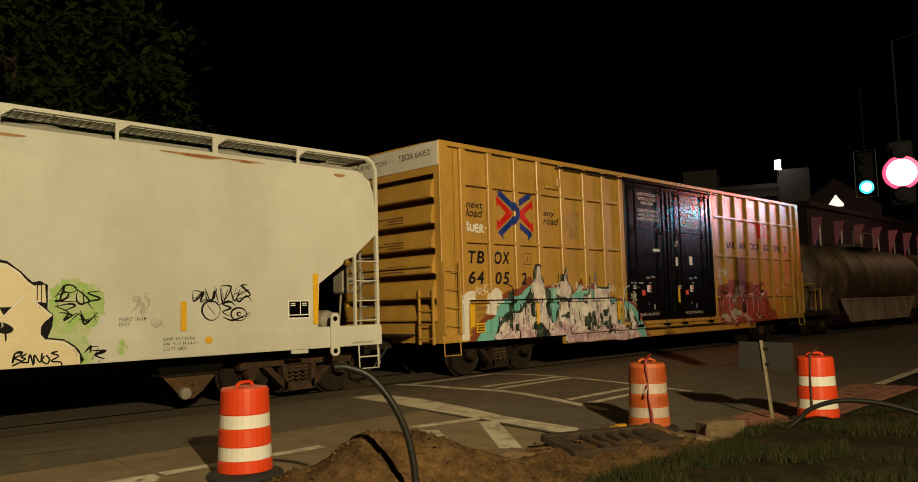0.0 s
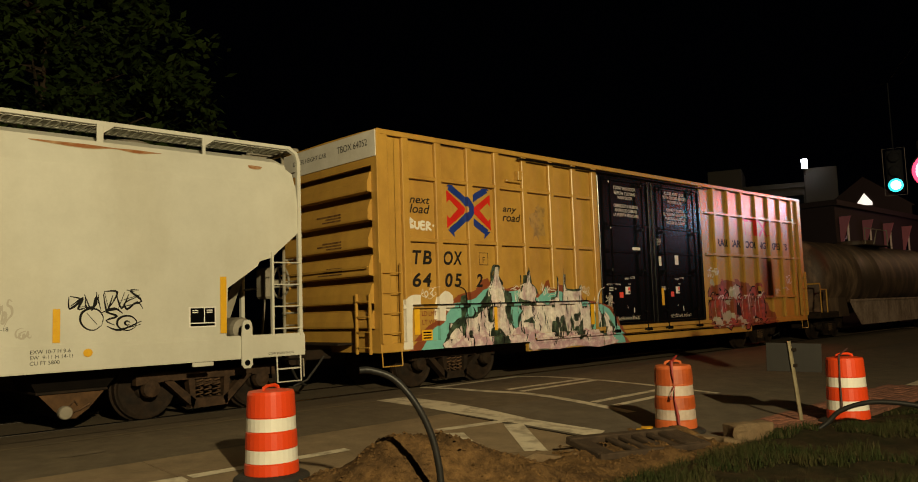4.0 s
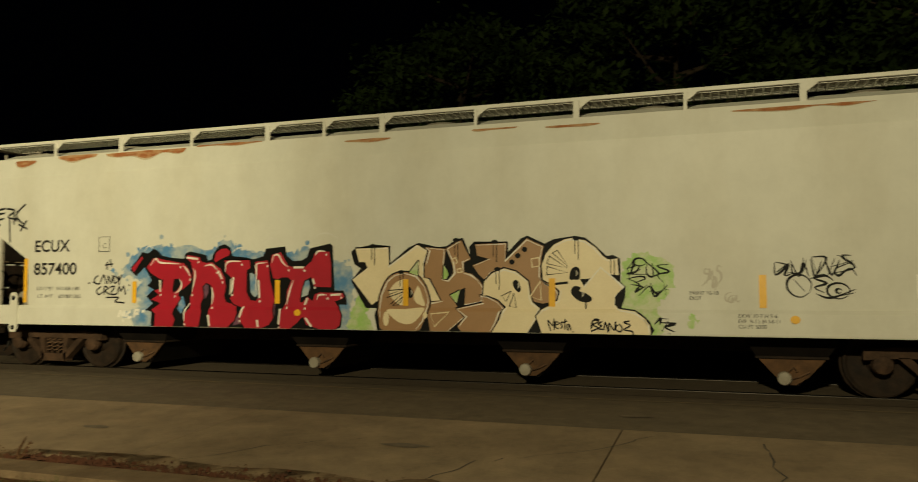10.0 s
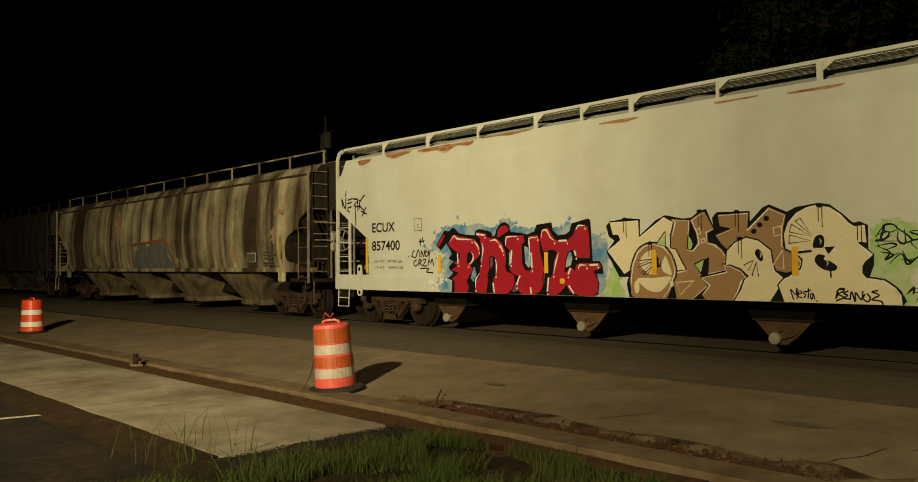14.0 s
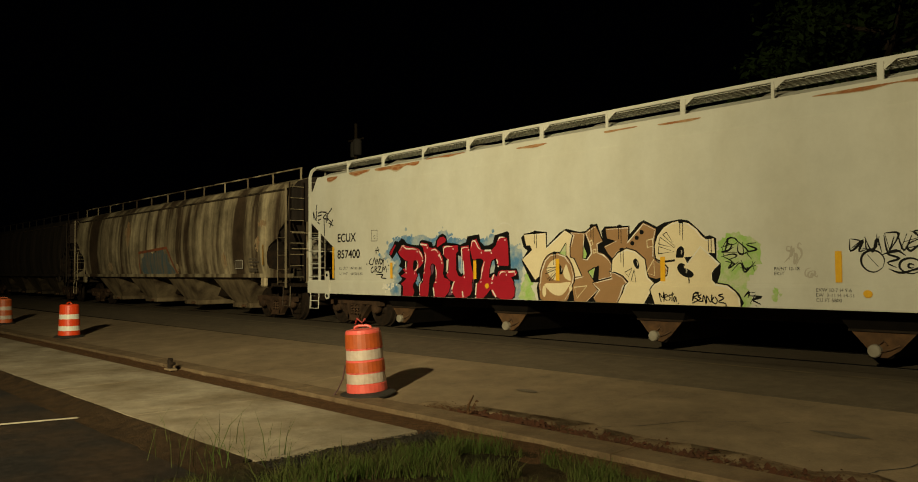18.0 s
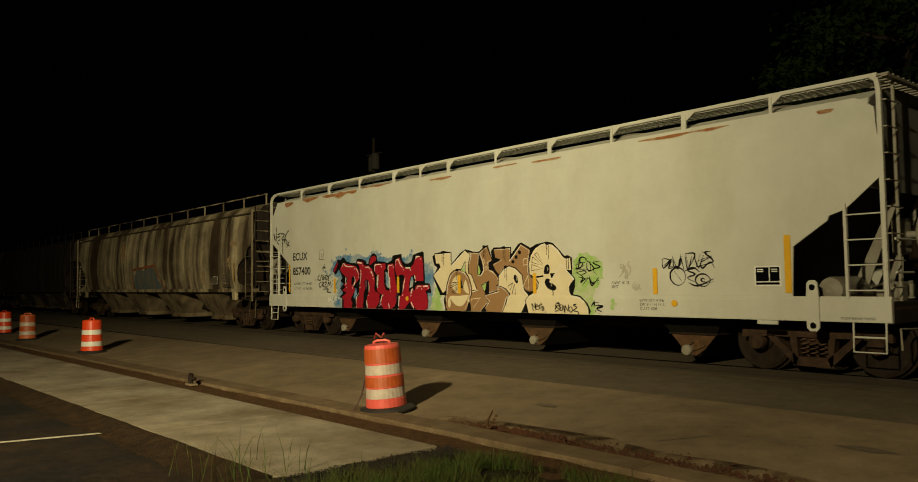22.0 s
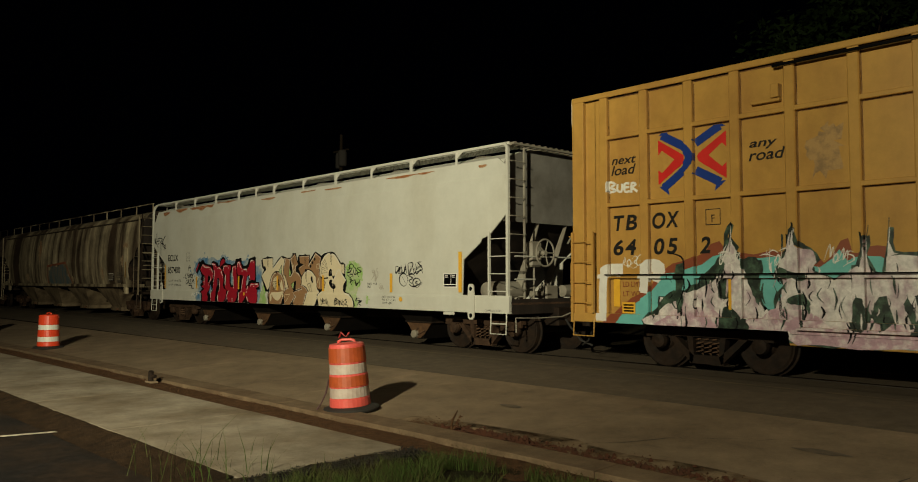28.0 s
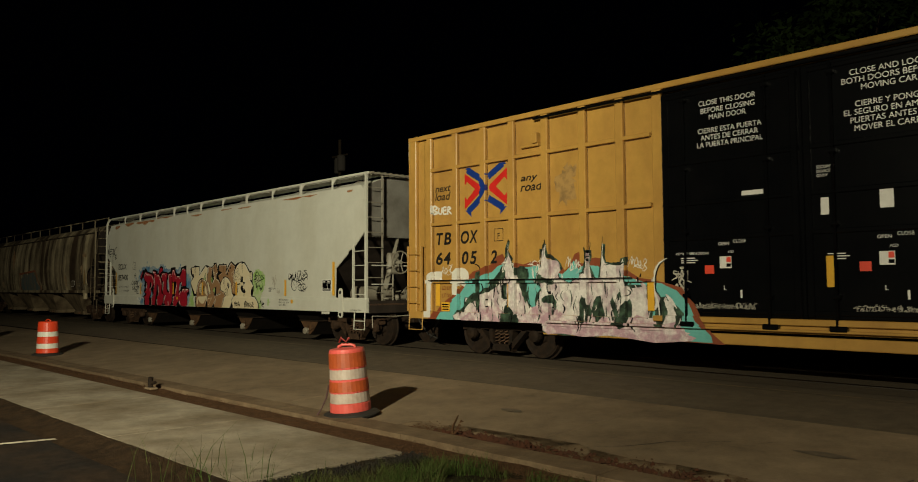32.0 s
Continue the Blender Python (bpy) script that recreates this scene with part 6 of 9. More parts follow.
TAG_STACK = ([(0.02, 0.7), (0.2, 0.95), (0.12, 0.6), (0.35, 0.72)], [(0.4, 0.95), (0.75, 0.6), (0.5, 0.5)], [(0.05, 0.45), (0.3, 0.3), (0.2, 0.1), (0.5, 0.3)], [(0.55, 0.35), (0.7, 0.05), (0.95, 0.3)], [(0.44, 0.84), (0.34, 0.8), (0.23, 0.82), (0.17, 0.89), (0.19, 0.96), (0.28, 1), (0.39, 0.98), (0.46, 0.92), (0.44, 0.84)], [(0, 0.72), (0.29, 0.81), (0.22, 0.64), (0, 0.59), (0.47, 0.57)], [(0.49, 0.87), (0.47, 0.6), (0.62, 0.51), (0.6, 0.87)], [(0.98, 0.83), (0.71, 0.79), (1, 0.64), (0.73, 0.56), (0.85, 0.36)], [(0, 0.45), (0.32, 0.52), (0.44, 0.46), (0.19, 0.35)], [(0.1, 0.31), (0.37, 0.24), (0.19, 0.11)], [(0.29, 0.01), (0.53, 0.26), (0.64, 0), (0.76, 0.09), (0.53, 0.12)], [(0.68, 0.11), (0.95, 0.18)], [(0.86, 0.31), (0.91, 0.01)], [(0.03, 0.72), (0.08, 0.42)])
TAG_CORNER = ([(0, 0.61), (0.29, 1), (0.25, 0.59)], [(0.29, 1), (0.65, 0.96)], [(0.29, 0.73), (1, 0.67), (0.49, 0.45), (0.94, 0.15)], [(0.65, 0.85), (0.35, 0.18)], [(0.65, 0.06), (0.73, 0)])


def tag(car, skin, strokes, x0, x1, z0, z1, mat, layer, width):
    """One written tag laid out in its box."""
    for k, g in enumerate(strokes):
        pts = [(x0 + (x1 - x0) * u, z0 + (z1 - z0) * v) for u, v in g]
        spray("tag_stroke", car, skin, pts, mat, layer + 0.03 * k, len(g) > 2, width=width, closed=False, taper=True)


def inset(outline, d):
    """The outline moved inwards, with each corner's outward direction."""
    n = len(outline)
    area = sum(outline[i][0] * outline[(i + 1) % n][1] - outline[(i + 1) % n][0] * outline[i][1] for i in range(n))
    out = []
    for i in range(n):
        a, p, b = Vector(outline[i - 1]), Vector(outline[i]), Vector(outline[(i + 1) % n])
        e = ((p - a).normalized() + (b - p).normalized())
        e = e.normalized() if e.length else Vector((1, 0))
        m = Vector((e.y, -e.x)) * (1 if area > 0 else -1)
        out.append((p - m * d, m))
    return out


def glints(car, skin, outline, d, width, layer, facing, keep=0.2):
    """White paint lines just inside the edges that face one way."""
    run = []
    ring_ = inset(outline, d)
    for p, m in ring_ + ring_[:1]:
        if m.dot(Vector(facing)) > keep:
            run.append((p.x, p.y))
        else:
            if len(run) > 1:
                spray("letter_glint", car, skin, run, WHITE_SPRAY, layer, False, width=width, closed=False, taper=True)
            run = []
    if len(run) > 1:
        spray("letter_glint", car, skin, run, WHITE_SPRAY, layer, False, width=width, closed=False, taper=True)


def wobble(outline, amp, seed, each=7):
    """A sprayed edge: the outline with a restless border."""
    r = random.Random(seed)
    return [(p.x + r.gauss(0, amp), p.y + r.gauss(0, amp)) for p in curve(outline, each, True)]


# the red word
def ring(cx, cz, rx, rz, n=18, a0=0.0):
    return [(cx + rx * math.cos(a0 + i * math.tau / n), cz + rz * math.sin(a0 + i * math.tau / n)) for i in range(n)]


spray("graffiti_cloud", hopper, hopper_skin, wobble(R_blue, 0.022, 1), BLUE_SPRAY, 1, False, "cloudy blue spray behind red graffiti")
rng = random.Random(17)
for k in range(60):
    p = rng.choice(R_blue)
    if p[1] > 1.2:
        w = rng.uniform(0.012, 0.05)
        spray("paint_fleck", hopper, hopper_skin, ring(p[0] + rng.gauss(0, 0.12), p[1] + rng.gauss(0, 0.07), w, w, 8), BLUE_SPRAY, 0.8)
for x0, x1, z in ((-4.95, -4.75, 2.42), (-3.62, -3.25, 2.56), (-3.18, -2.75, 2.36), (-2.62, -2.2, 2.50), (-1.66, -1.2, 2.56), (-1.1, -1.0, 2.40)):
    spray("pale_halo", hopper, hopper_skin, [(x0, z - 0.05), (0.7 * x0 + 0.3 * x1, z + 0.03), (0.3 * x0 + 0.7 * x1, z + 0.02), (x1, z - 0.06)], HALO, 1.2, True, width=0.03, closed=False, taper=True)
spray("graffiti_shade", hopper, hopper_skin, R_shade, BLACK_SPRAY, 2)
for field_, mat in (([(-4.22, 1.56), (-4.13, 1.60), (-4.08, 1.45), (-4.14, 1.30), (-4.22, 1.38)], BLUE_SPRAY), ([(-3.71, 1.86), (-3.63, 1.80), (-3.62, 1.66), (-3.69, 1.55), (-3.73, 1.68)], PLUM_SPRAY),
                    ([(-3.20, 1.90), (-3.12, 1.88), (-3.14, 1.66), (-3.21, 1.62)], GREY_SPRAY), ([(-2.82, 1.98), (-2.70, 1.95), (-2.66, 1.62), (-2.72, 1.58), (-2.80, 1.66)], BLUE_SPRAY),
                    ([(-1.84, 1.82), (-1.74, 1.90), (-1.70, 1.74), (-1.74, 1.62), (-1.86, 1.58)], BLUE_SPRAY), ([(-3.12, 1.24), (-2.98, 1.34), (-2.92, 1.16), (-3.10, 1.12)], PLUM_SPRAY),
                    ([(-2.42, 1.50), (-2.34, 1.56), (-2.32, 1.30), (-2.38, 1.20)], PLUM_SPRAY)):
    spray("letter_field", hopper, hopper_skin, field_, mat, 2.5)
for k, shape in enumerate((R_P, R_N, R_U, R_T, R_dot, R_tick)):
    spray("letter_outline", hopper, hopper_skin, shape, BLACK_SPRAY, 3.2 + 0.5 * k, width=0.045)
    spray("graffiti_letter", hopper, hopper_skin, shape, RED_SPRAY, 3.5 + 0.5 * k, False, "red graffiti letter, black outlines, white glints")
for k, pts in enumerate(S_GLINT):
    spray("letter_glint", hopper, hopper_skin, pts, WHITE_SPRAY, 8 + 0.03 * k, len(pts) > 2, width=0.034, closed=False, taper=len(pts) > 2)
    x, z = pts[-1]
    spray("letter_glint", hopper, hopper_skin, ring(x + 0.01, z - 0.055, 0.017, 0.020, 8), WHITE_SPRAY, 8)
spray("letter_hole", hopper, hopper_skin, R_P_hole, BLACK_SPRAY, 7)
# the cream and tan word
spray("graffiti_cloud", hopper, hopper_skin, wobble(G_green, 0.018, 3), GREEN_SPRAY, 1, False, "light green spray patch")
spray("graffiti_cloud", hopper, hopper_skin, wobble(G_green2, 0.012, 4), GREEN_SPRAY, 1.5, False, "light green spray patch")
spray("graffiti_shade", hopper, hopper_skin, C_shade, BLACK_SPRAY, 2)
order = ((C_1, CREAM_SPRAY, False), (C_K, TAN_SPRAY, False), (C_O, TAN_SPRAY, True), (C_S, TAN_SPRAY, False), (C_blob, TAN_SPRAY, False), (C_A, CREAM_SPRAY, False), (C_E, CREAM_SPRAY, False))
for k, (shape, mat, soft_) in enumerate(order):
    spray("letter_outline", hopper, hopper_skin, shape, BLACK_SPRAY, 3.0 + k, soft_, width=0.045)
    spray("graffiti_letter", hopper, hopper_skin, shape, mat, 3.3 + k, soft_, "cream and tan graffiti letter with black outlines")
    glints(hopper, hopper_skin, shape, 0.022, 0.026, 3.6 + k, (-0.3, 1.0), 0.0)
    glints(hopper, hopper_skin, shape, 0.020, 0.022, 3.6 + k, (1.0, -0.3), 0.3)
for shape in (C_Olight, C_Osheen, C_Osheen2):
    spray("letter_sheen", hopper, hopper_skin, shape, CREAM_SPRAY, 5.7, True)
for shape in (K_gap, K_tri):
    spray("letter_gap", hopper, hopper_skin, shape, BLACK_SPRAY, 9.6)
for shape in (E_dark, E_flare, E_wedge):
    spray("letter_gap", hopper, hopper_skin, shape, BLACK_SPRAY, 11)
for cx, cz, w, h in ((-0.36, 1.26, 0.05, 0.11), (0.28, 1.32, 0.035, 0.05), (0.22, 1.95, 0.025, 0.03), (0.30, 1.83, 0.035, 0.04)):
    spray("letter_bubble", hopper, hopper_skin, ring(cx, cz, w, h, 12), CREAM_SPRAY, 10.2)
for shape in (C_Oeye, C_Aeye, C_Eeye, C_Enotch):
    spray("letter_hole", hopper, hopper_skin, shape, BLACK_SPRAY, 12, True)
    cx, cz = sum(p[0] for p in shape) / len(shape), sum(p[1] for p in shape) / len(shape)
    spray("letter_glint", hopper, hopper_skin, [(cx + 0.01, cz + 0.04), (cx + 0.03, cz), (cx + 0.015, cz - 0.04)], GREY_SPRAY, 12.4, True, width=0.025, closed=False, taper=True)
spray("letter_notch", hopper, hopper_skin, C_Elip, BLACK_SPRAY, 12, width=0.034, closed=False)
spray("letter_notch", hopper, hopper_skin, C_Etail, BLACK_SPRAY, 12, width=0.022, closed=False)
spray("letter_glint", hopper, hopper_skin, C_Ewhite, WHITE_SPRAY, 12.2, width=0.022, closed=False)
for shape in (G_1, G_2, G_3):
    spray("letter_outline", hopper, hopper_skin, shape, BLACK_SPRAY, 10, width=0.04)
    spray("letter_fill", hopper, hopper_skin, shape, GREEN_SPRAY, 10.4)
for shape in (Q_1, Q_2, Q_3, Q_4, Q_5, Q_6, Q_7, Q_8):
    spray("letter_ray", hopper, hopper_skin, shape, BLACK_SPRAY, 12, width=0.014)
for shape in (T_1, T_2, T_3, T_4, T_5):
    spray("outlined_mark", hopper, hopper_skin, shape, CREAM_SPRAY, 12, width=0.018)
for cx, cz in ((1.62, 2.10), (1.71, 2.19), (1.81, 2.28)):
    spray("letter_hole", hopper, hopper_skin, ring(cx, cz, 0.042, 0.038), BLACK_SPRAY, 12)
for x, z in ((-0.60, 2.38), (0.76, 2.44), (1.36, 2.40), (2.56, 2.42), (3.06, 2.15), (-0.12, 1.97), (1.40, 2.00)):
    spray("paint_drip", hopper, hopper_skin, ring(x, z, 0.05, 0.03, 10), BLACK_SPRAY, 12)
    spray("paint_drip", hopper, hopper_skin, [(x - 0.02, z), (x - 0.02, z - 0.22)], BLACK_SPRAY, 12, width=0.012, closed=False)
    spray("paint_drip", hopper, hopper_skin, [(x + 0.03, z), (x + 0.03, z - 0.30)], BLACK_SPRAY, 12, width=0.012, closed=False)
spray("graffiti_cloud", hopper, hopper_skin, wobble(ring(4.10, 1.27, 0.06, 0.09, 9), 0.02, 71, 3), GREEN_SPRAY, 1, False, "light green spray patch")
# tags
for strokes_, mat, layer, width in ((S_TOP, BLACK_SPRAY, 3, 0.036), (S_CREW, BLACK_SPRAY, 3, 0.028), (S_WHITE, WHITE_SPRAY, 3, 0.045), (S_MARK, BLACK_SPRAY, 13, 0.018), (S_FOOT, BLACK_SPRAY, 13, 0.021)):
    for k, pts in enumerate(strokes_):
        spray("tag_stroke", hopper, hopper_skin, pts, mat, layer + 0.03 * k, len(pts) > 2, width=width, closed=False)
tag(hopper, hopper_skin, TAG_LONG, 5.15, 6.11, 1.58, 2.13, BLACK_SPRAY, 3, 0.034)
tag(hopper, hopper_skin, TAG_STACK, 3.25, 3.83, 1.61, 2.13, BLACK_SPRAY, 3, 0.030)
tag(hopper, hopper_skin, TAG_CORNER, 3.62, 3.9, 1.1, 1.31, BLACK_SPRAY, 3, 0.042)
scribble(hopper, hopper_skin, 4.26, 4.48, 1.76, 1.98, 10, GREY_SPRAY, 3, 2, 0.02)
scribble(hopper, hopper_skin, 4.54, 4.70, 1.52, 1.62, 14, GREY_SPRAY, 3, 2, 0.016)
for x, z in ((5.38, 1.31), (-1.90, 1.34)):
    spray("inspection_dot", hopper, hopper_skin, ring(x, z, 0.060, 0.052), ORANGE_STRIPE, 14, label="small round yellow inspection sticker")
# reflective stripes
for x, z0, z1, w in ((7.79, 1.48, 2.32, 0.05), (5.49, 1.46, 1.89, 0.045), (-6.97, 1.48, 2.28, 0.04), (-4.53, 1.48, 1.85, 0.045), (-1.72, 1.48, 1.86, 0.045), (0.485, 1.46, 1.86, 0.045), (2.705, 1.46, 1.86, 0.045)):
    spray("reflective_stripe", hopper, hopper_skin, [(hx(x) - w, z0), (hx(x) + w, z0), (hx(x) + w, z1), (hx(x) - w, z1)], ORANGE_STRIPE, 14, label="yellow reflective stripe")
# stencils
Y1 = -1.6145
lettering(hopper, "ECUX", hx(-6.80), 2.40, 0.215, INK, Y1, width=0.82, bold=0.006)
lettering(hopper, "857400", hx(-6.80), 1.985, 0.215, INK, Y1, width=1.00, bold=0.006)
lettering(hopper, "LD LMT  197100 LBS", hx(-6.72), 1.70, 0.065, INK, Y1, width=1.0)
lettering(hopper, "LT WT    65900 LBS", hx(-6.70), 1.56, 0.065, INK, Y1, width=1.0)
for k, text in enumerate(("EXW 10-7 H 9-6", "EW  9-11 H 14-11", "CU FT 5800")):
    lettering(hopper, text, hx(5.18), 1.33 - 0.07 * k, 0.05, INK, -1.6425)
for k, text in enumerate(("PAINT 10-18", "EKST")):
    lettering(hopper, text, hx(4.57), 1.63 - 0.07 * k, 0.05, INK, Y1)
lettering(hopper, "C", hx(-5.25), 2.44, 0.09, INK, Y1)
spray("plate_frame", hopper, hopper_skin, [(hx(-5.33), 2.38), (hx(-5.1), 2.38), (hx(-5.1), 2.64), (hx(-5.33), 2.64)], INK, 2, width=0.015)
card = decal("data_panel", hopper, hx(7.26), hx(7.68), 1.58, 1.88, SIGN_WHITE, -1.6155, "black and white data panel")
for a, b, c, d in ((7.285, 7.49, 1.65, 1.86), (7.505, 7.655, 1.65, 1.86), (7.285, 7.655, 1.60, 1.635)):
    part("panel_field", boxes((hx(a), hx(b), -1.6175, -1.6158, c, d)), BLACK_PAINT, card)
for a, z in ((7.31, 1.82), (7.31, 1.79), (7.53, 1.82), (7.53, 1.79)):
    part("panel_line", boxes((hx(a), hx(a) + 0.09, -1.6185, -1.6178, z, z + 0.015)), SIGN_WHITE, card)
lettering(hopper, "COMP BRAKE SHOES", hx(8.52), 1.115, 0.035, INK, -1.6425)

# boxcar: the large mural
spray("graffiti_edge", boxcar, boxcar_skin, W_brown, BROWN_SPRAY, 1, False, "rust brown spray border")
spray("graffiti_cloud", boxcar, boxcar_skin, W_cyan, CYAN_SPRAY, 2, False, "turquoise spray ground")
spray("graffiti_cloud", boxcar, boxcar_skin, wobble(W_lilac, 0.03, 5, 4), LILAC_SPRAY, 3, False, "lilac spray along the sill")
for k, shape in enumerate((W_A, W_B, W_T, W_M)):
    spray("letter_outline", boxcar, boxcar_skin, wobble(shape, 0.02, 30 + k, 3), BOTTLE_SPRAY, 4.0 + k * 0.2, width=0.07)
    spray("graffiti_letter", boxcar, boxcar_skin, wobble(shape, 0.014, 40 + k, 3), PALE_SPRAY, 5 + k * 0.2, False, "chalky white graffiti letter with dark green shading")
spray("graffiti_cloud", boxcar, boxcar_skin, wobble([(-7.6, 0.95), (-7.3, 1.22), (-6.9, 1.34), (-6.5, 1.20), (-6.0, 1.14), (-5.6, 1.34), (-5.1, 1.22), (-4.7, 1.12), (-4.2, 1.22), (-3.7, 1.06), (-3.3, 1.18), (-2.9, 1.08), (-2.55, 1.0), (-2.42, 0.83), (-4.5, 0.83), (-5.3, 0.83), (-5.45, 0.98), (-6.5, 0.98)], 0.03, 6, 3), LILAC_SPRAY, 6.0, False, "lilac spray over the letter feet")
for k, shape in enumerate((W_d1, W_d2, W_d3, W_d4, W_d5, W_d6, W_d7, W_d8, W_d9, W_d10, W_d11, W_d12, W_d13, W_d14, W_d15)):
    spray("letter_shading", boxcar, boxcar_skin, wobble(shape, 0.018, 50 + k, 3), BOTTLE_SPRAY, 6.4)
rng = random.Random(19)
for shape in (W_curl1, W_curl2):
    spray("letter_curl", boxcar, boxcar_skin, shape, BLACK_SPRAY, 7, True, width=0.04, closed=False, taper=True)
for shape in (W_ghostA, W_ghostB):
    spray("old_letter", boxcar, boxcar_skin, shape, WHITE_SPRAY, 1.5, True, width=0.22, closed=False)
rng = random.Random(21)
for k in range(120):
    x, z = rng.uniform(-7.4, -2.9), rng.uniform(1.15, 2.0)
    h = rng.uniform(0.1, 0.35)
    spray("paint_drip", boxcar, boxcar_skin, [(x, z), (x + rng.uniform(-0.06, 0.06), z - h * 0.5), (x + rng.uniform(-0.03, 0.03), z - h)], rng.choice((BOTTLE_SPRAY, PALE_SPRAY, BLACK_SPRAY)), 7.5, True, width=rng.uniform(0.012, 0.045), closed=False, taper=True)
for pts in W_SPIRE:
    spray("letter_curl", boxcar, boxcar_skin, pts, BOTTLE_SPRAY, 7, False, width=0.035, closed=False, taper=True)
spray("letter_curl", boxcar, boxcar_skin, [(x - 0.03, z) for x, z in W_curl2], WHITE_SPRAY, 7.6, True, width=0.05, closed=False, taper=True)
for x, z, h in ((-3.15, 1.15, 0.5), (-3.0, 1.3, 0.35), (-2.85, 1.05, 0.45), (-2.72, 1.25, 0.3), (-2.6, 1.02, 0.35), (-3.3, 1.5, 0.3)):
    spray("paint_drip", boxcar, boxcar_skin, [(x, z), (x + 0.05, z + 0.5 * h), (x - 0.06, z + h)], BOTTLE_SPRAY if z < 1.2 else PALE_SPRAY, 7.4, True, width=0.09, closed=False, taper=True)
part("grab_rail", bars([(bx(11.45), -1.66, 1.82), (bx(16.6), -1.66, 1.82)], radius=0.012), BLACK_PAINT, boxcar)
for k, pts in enumerate(S_WHITE_TAG):
    spray("tag_stroke", boxcar, boxcar_skin, pts, WHITE_SPRAY, 3 + 0.05 * k, len(pts) > 2, width=0.042, closed=False)
for x in (11.75, 13.5, 14.2, 15.1, 16.5):
    scribble(boxcar, boxcar_skin, bx(x), bx(x) + 0.35, 1.98, 2.16, int(x * 10), WHITE_SPRAY, 7, 2, 0.012)
# right end of the boxcar
RIGHT_GROUND = [(2.25, 0.98), (2.20, 1.30), (2.32, 1.80), (2.50, 2.10), (2.85, 2.22), (3.2, 2.28), (3.7, 2.32), (4.2, 2.24), (4.7, 2.18), (5.1, 2.10), (5.35, 1.75), (5.8, 1.42), (6.1, 1.15), (5.2, 0.98)]
spray("graffiti_cloud", boxcar, boxcar_skin, wobble(RIGHT_GROUND, 0.04, 77, 3), BROWN_SPRAY, 0.5, False, "muted red-brown spray ground")
rng = random.Random(33)
for k in range(9):
    x, z = 2.42 + 0.36 * k, 1.55 + 0.10 * math.sin(2.1 * k)
    blob = wobble(ring(x, z, rng.uniform(0.20, 0.30), rng.uniform(0.36, 0.58), 9), 0.05, 300 + k, 3)
    spray("letter_outline", boxcar, boxcar_skin, blob, BLACK_SPRAY, 0.8 + 0.06 * k, width=0.08)
    spray("graffiti_letter", boxcar, boxcar_skin, blob, DULL_RED if k % 3 else BROWN_SPRAY, 1 + 0.06 * k, False, "dull red graffiti letter with dark edges")
for k in range(34):
    x, z = rng.uniform(2.4, 5.5), rng.uniform(1.02, 2.2)
    mat = (GREY_SPRAY, DULL_RED, BROWN_SPRAY, GREY_SPRAY, BLACK_SPRAY, DULL_RED)[k % 6]
    spray("letter_shading", boxcar, boxcar_skin, wobble(ring(x, z, rng.uniform(0.06, 0.24), rng.uniform(0.05, 0.22), 8), 0.03, 200 + k, 3), mat, 2 + 0.05 * k)
for k in range(12):
    x, z = 2.3 + 0.26 * k, 1.75 + rng.uniform(-0.1, 0.2)
    spray("letter_glint", boxcar, boxcar_skin, [(x, z - 0.45), (x + rng.uniform(-0.1, 0.1), z), (x + 0.18, z + 0.18), (x + 0.26, z - 0.2)], (BLACK_SPRAY, PALE_SPRAY, PALE_SPRAY)[k % 3], 5, True, width=0.040, closed=False, taper=True)
for k, (x, z) in enumerate(((22.2, 2.42), (26.2, 1.85), (26.9, 1.9), (27.1, 2.2))):
    scribble(boxcar, boxcar_skin, bx(x), bx(x) + 0.42, z, z + 0.2, 70 + k, PALE_SPRAY, 5, 2, 0.03)
for x in (11.56, 13.66, 16.83):
    decal("reflective_stripe", boxcar, bx(x), bx(x) + 0.13, 1.28, 1.75, ORANGE_STRIPE, -1.548, "yellow reflective stripe")
plate = decal("warning_plate", boxcar, bx(11.73), bx(11.99), 1.17, 1.36, ORANGE_STRIPE, -1.549, "small yellow plate with black lines")
for k in range(3):
    part("plate_line", boxes((bx(11.76), bx(11.96), -1.5505, -1.5492, 1.20 + 0.05 * k, 1.225 + 0.05 * k)), BLACK_PAINT, plate)

spray("paint_scuff", boxcar, boxcar_skin, wobble(ring(bx(15.12), 3.55, 0.22, 0.36, 9), 0.05, 88, 4), SCUFF, 0.5, False, "dull scuffed patch of paint")
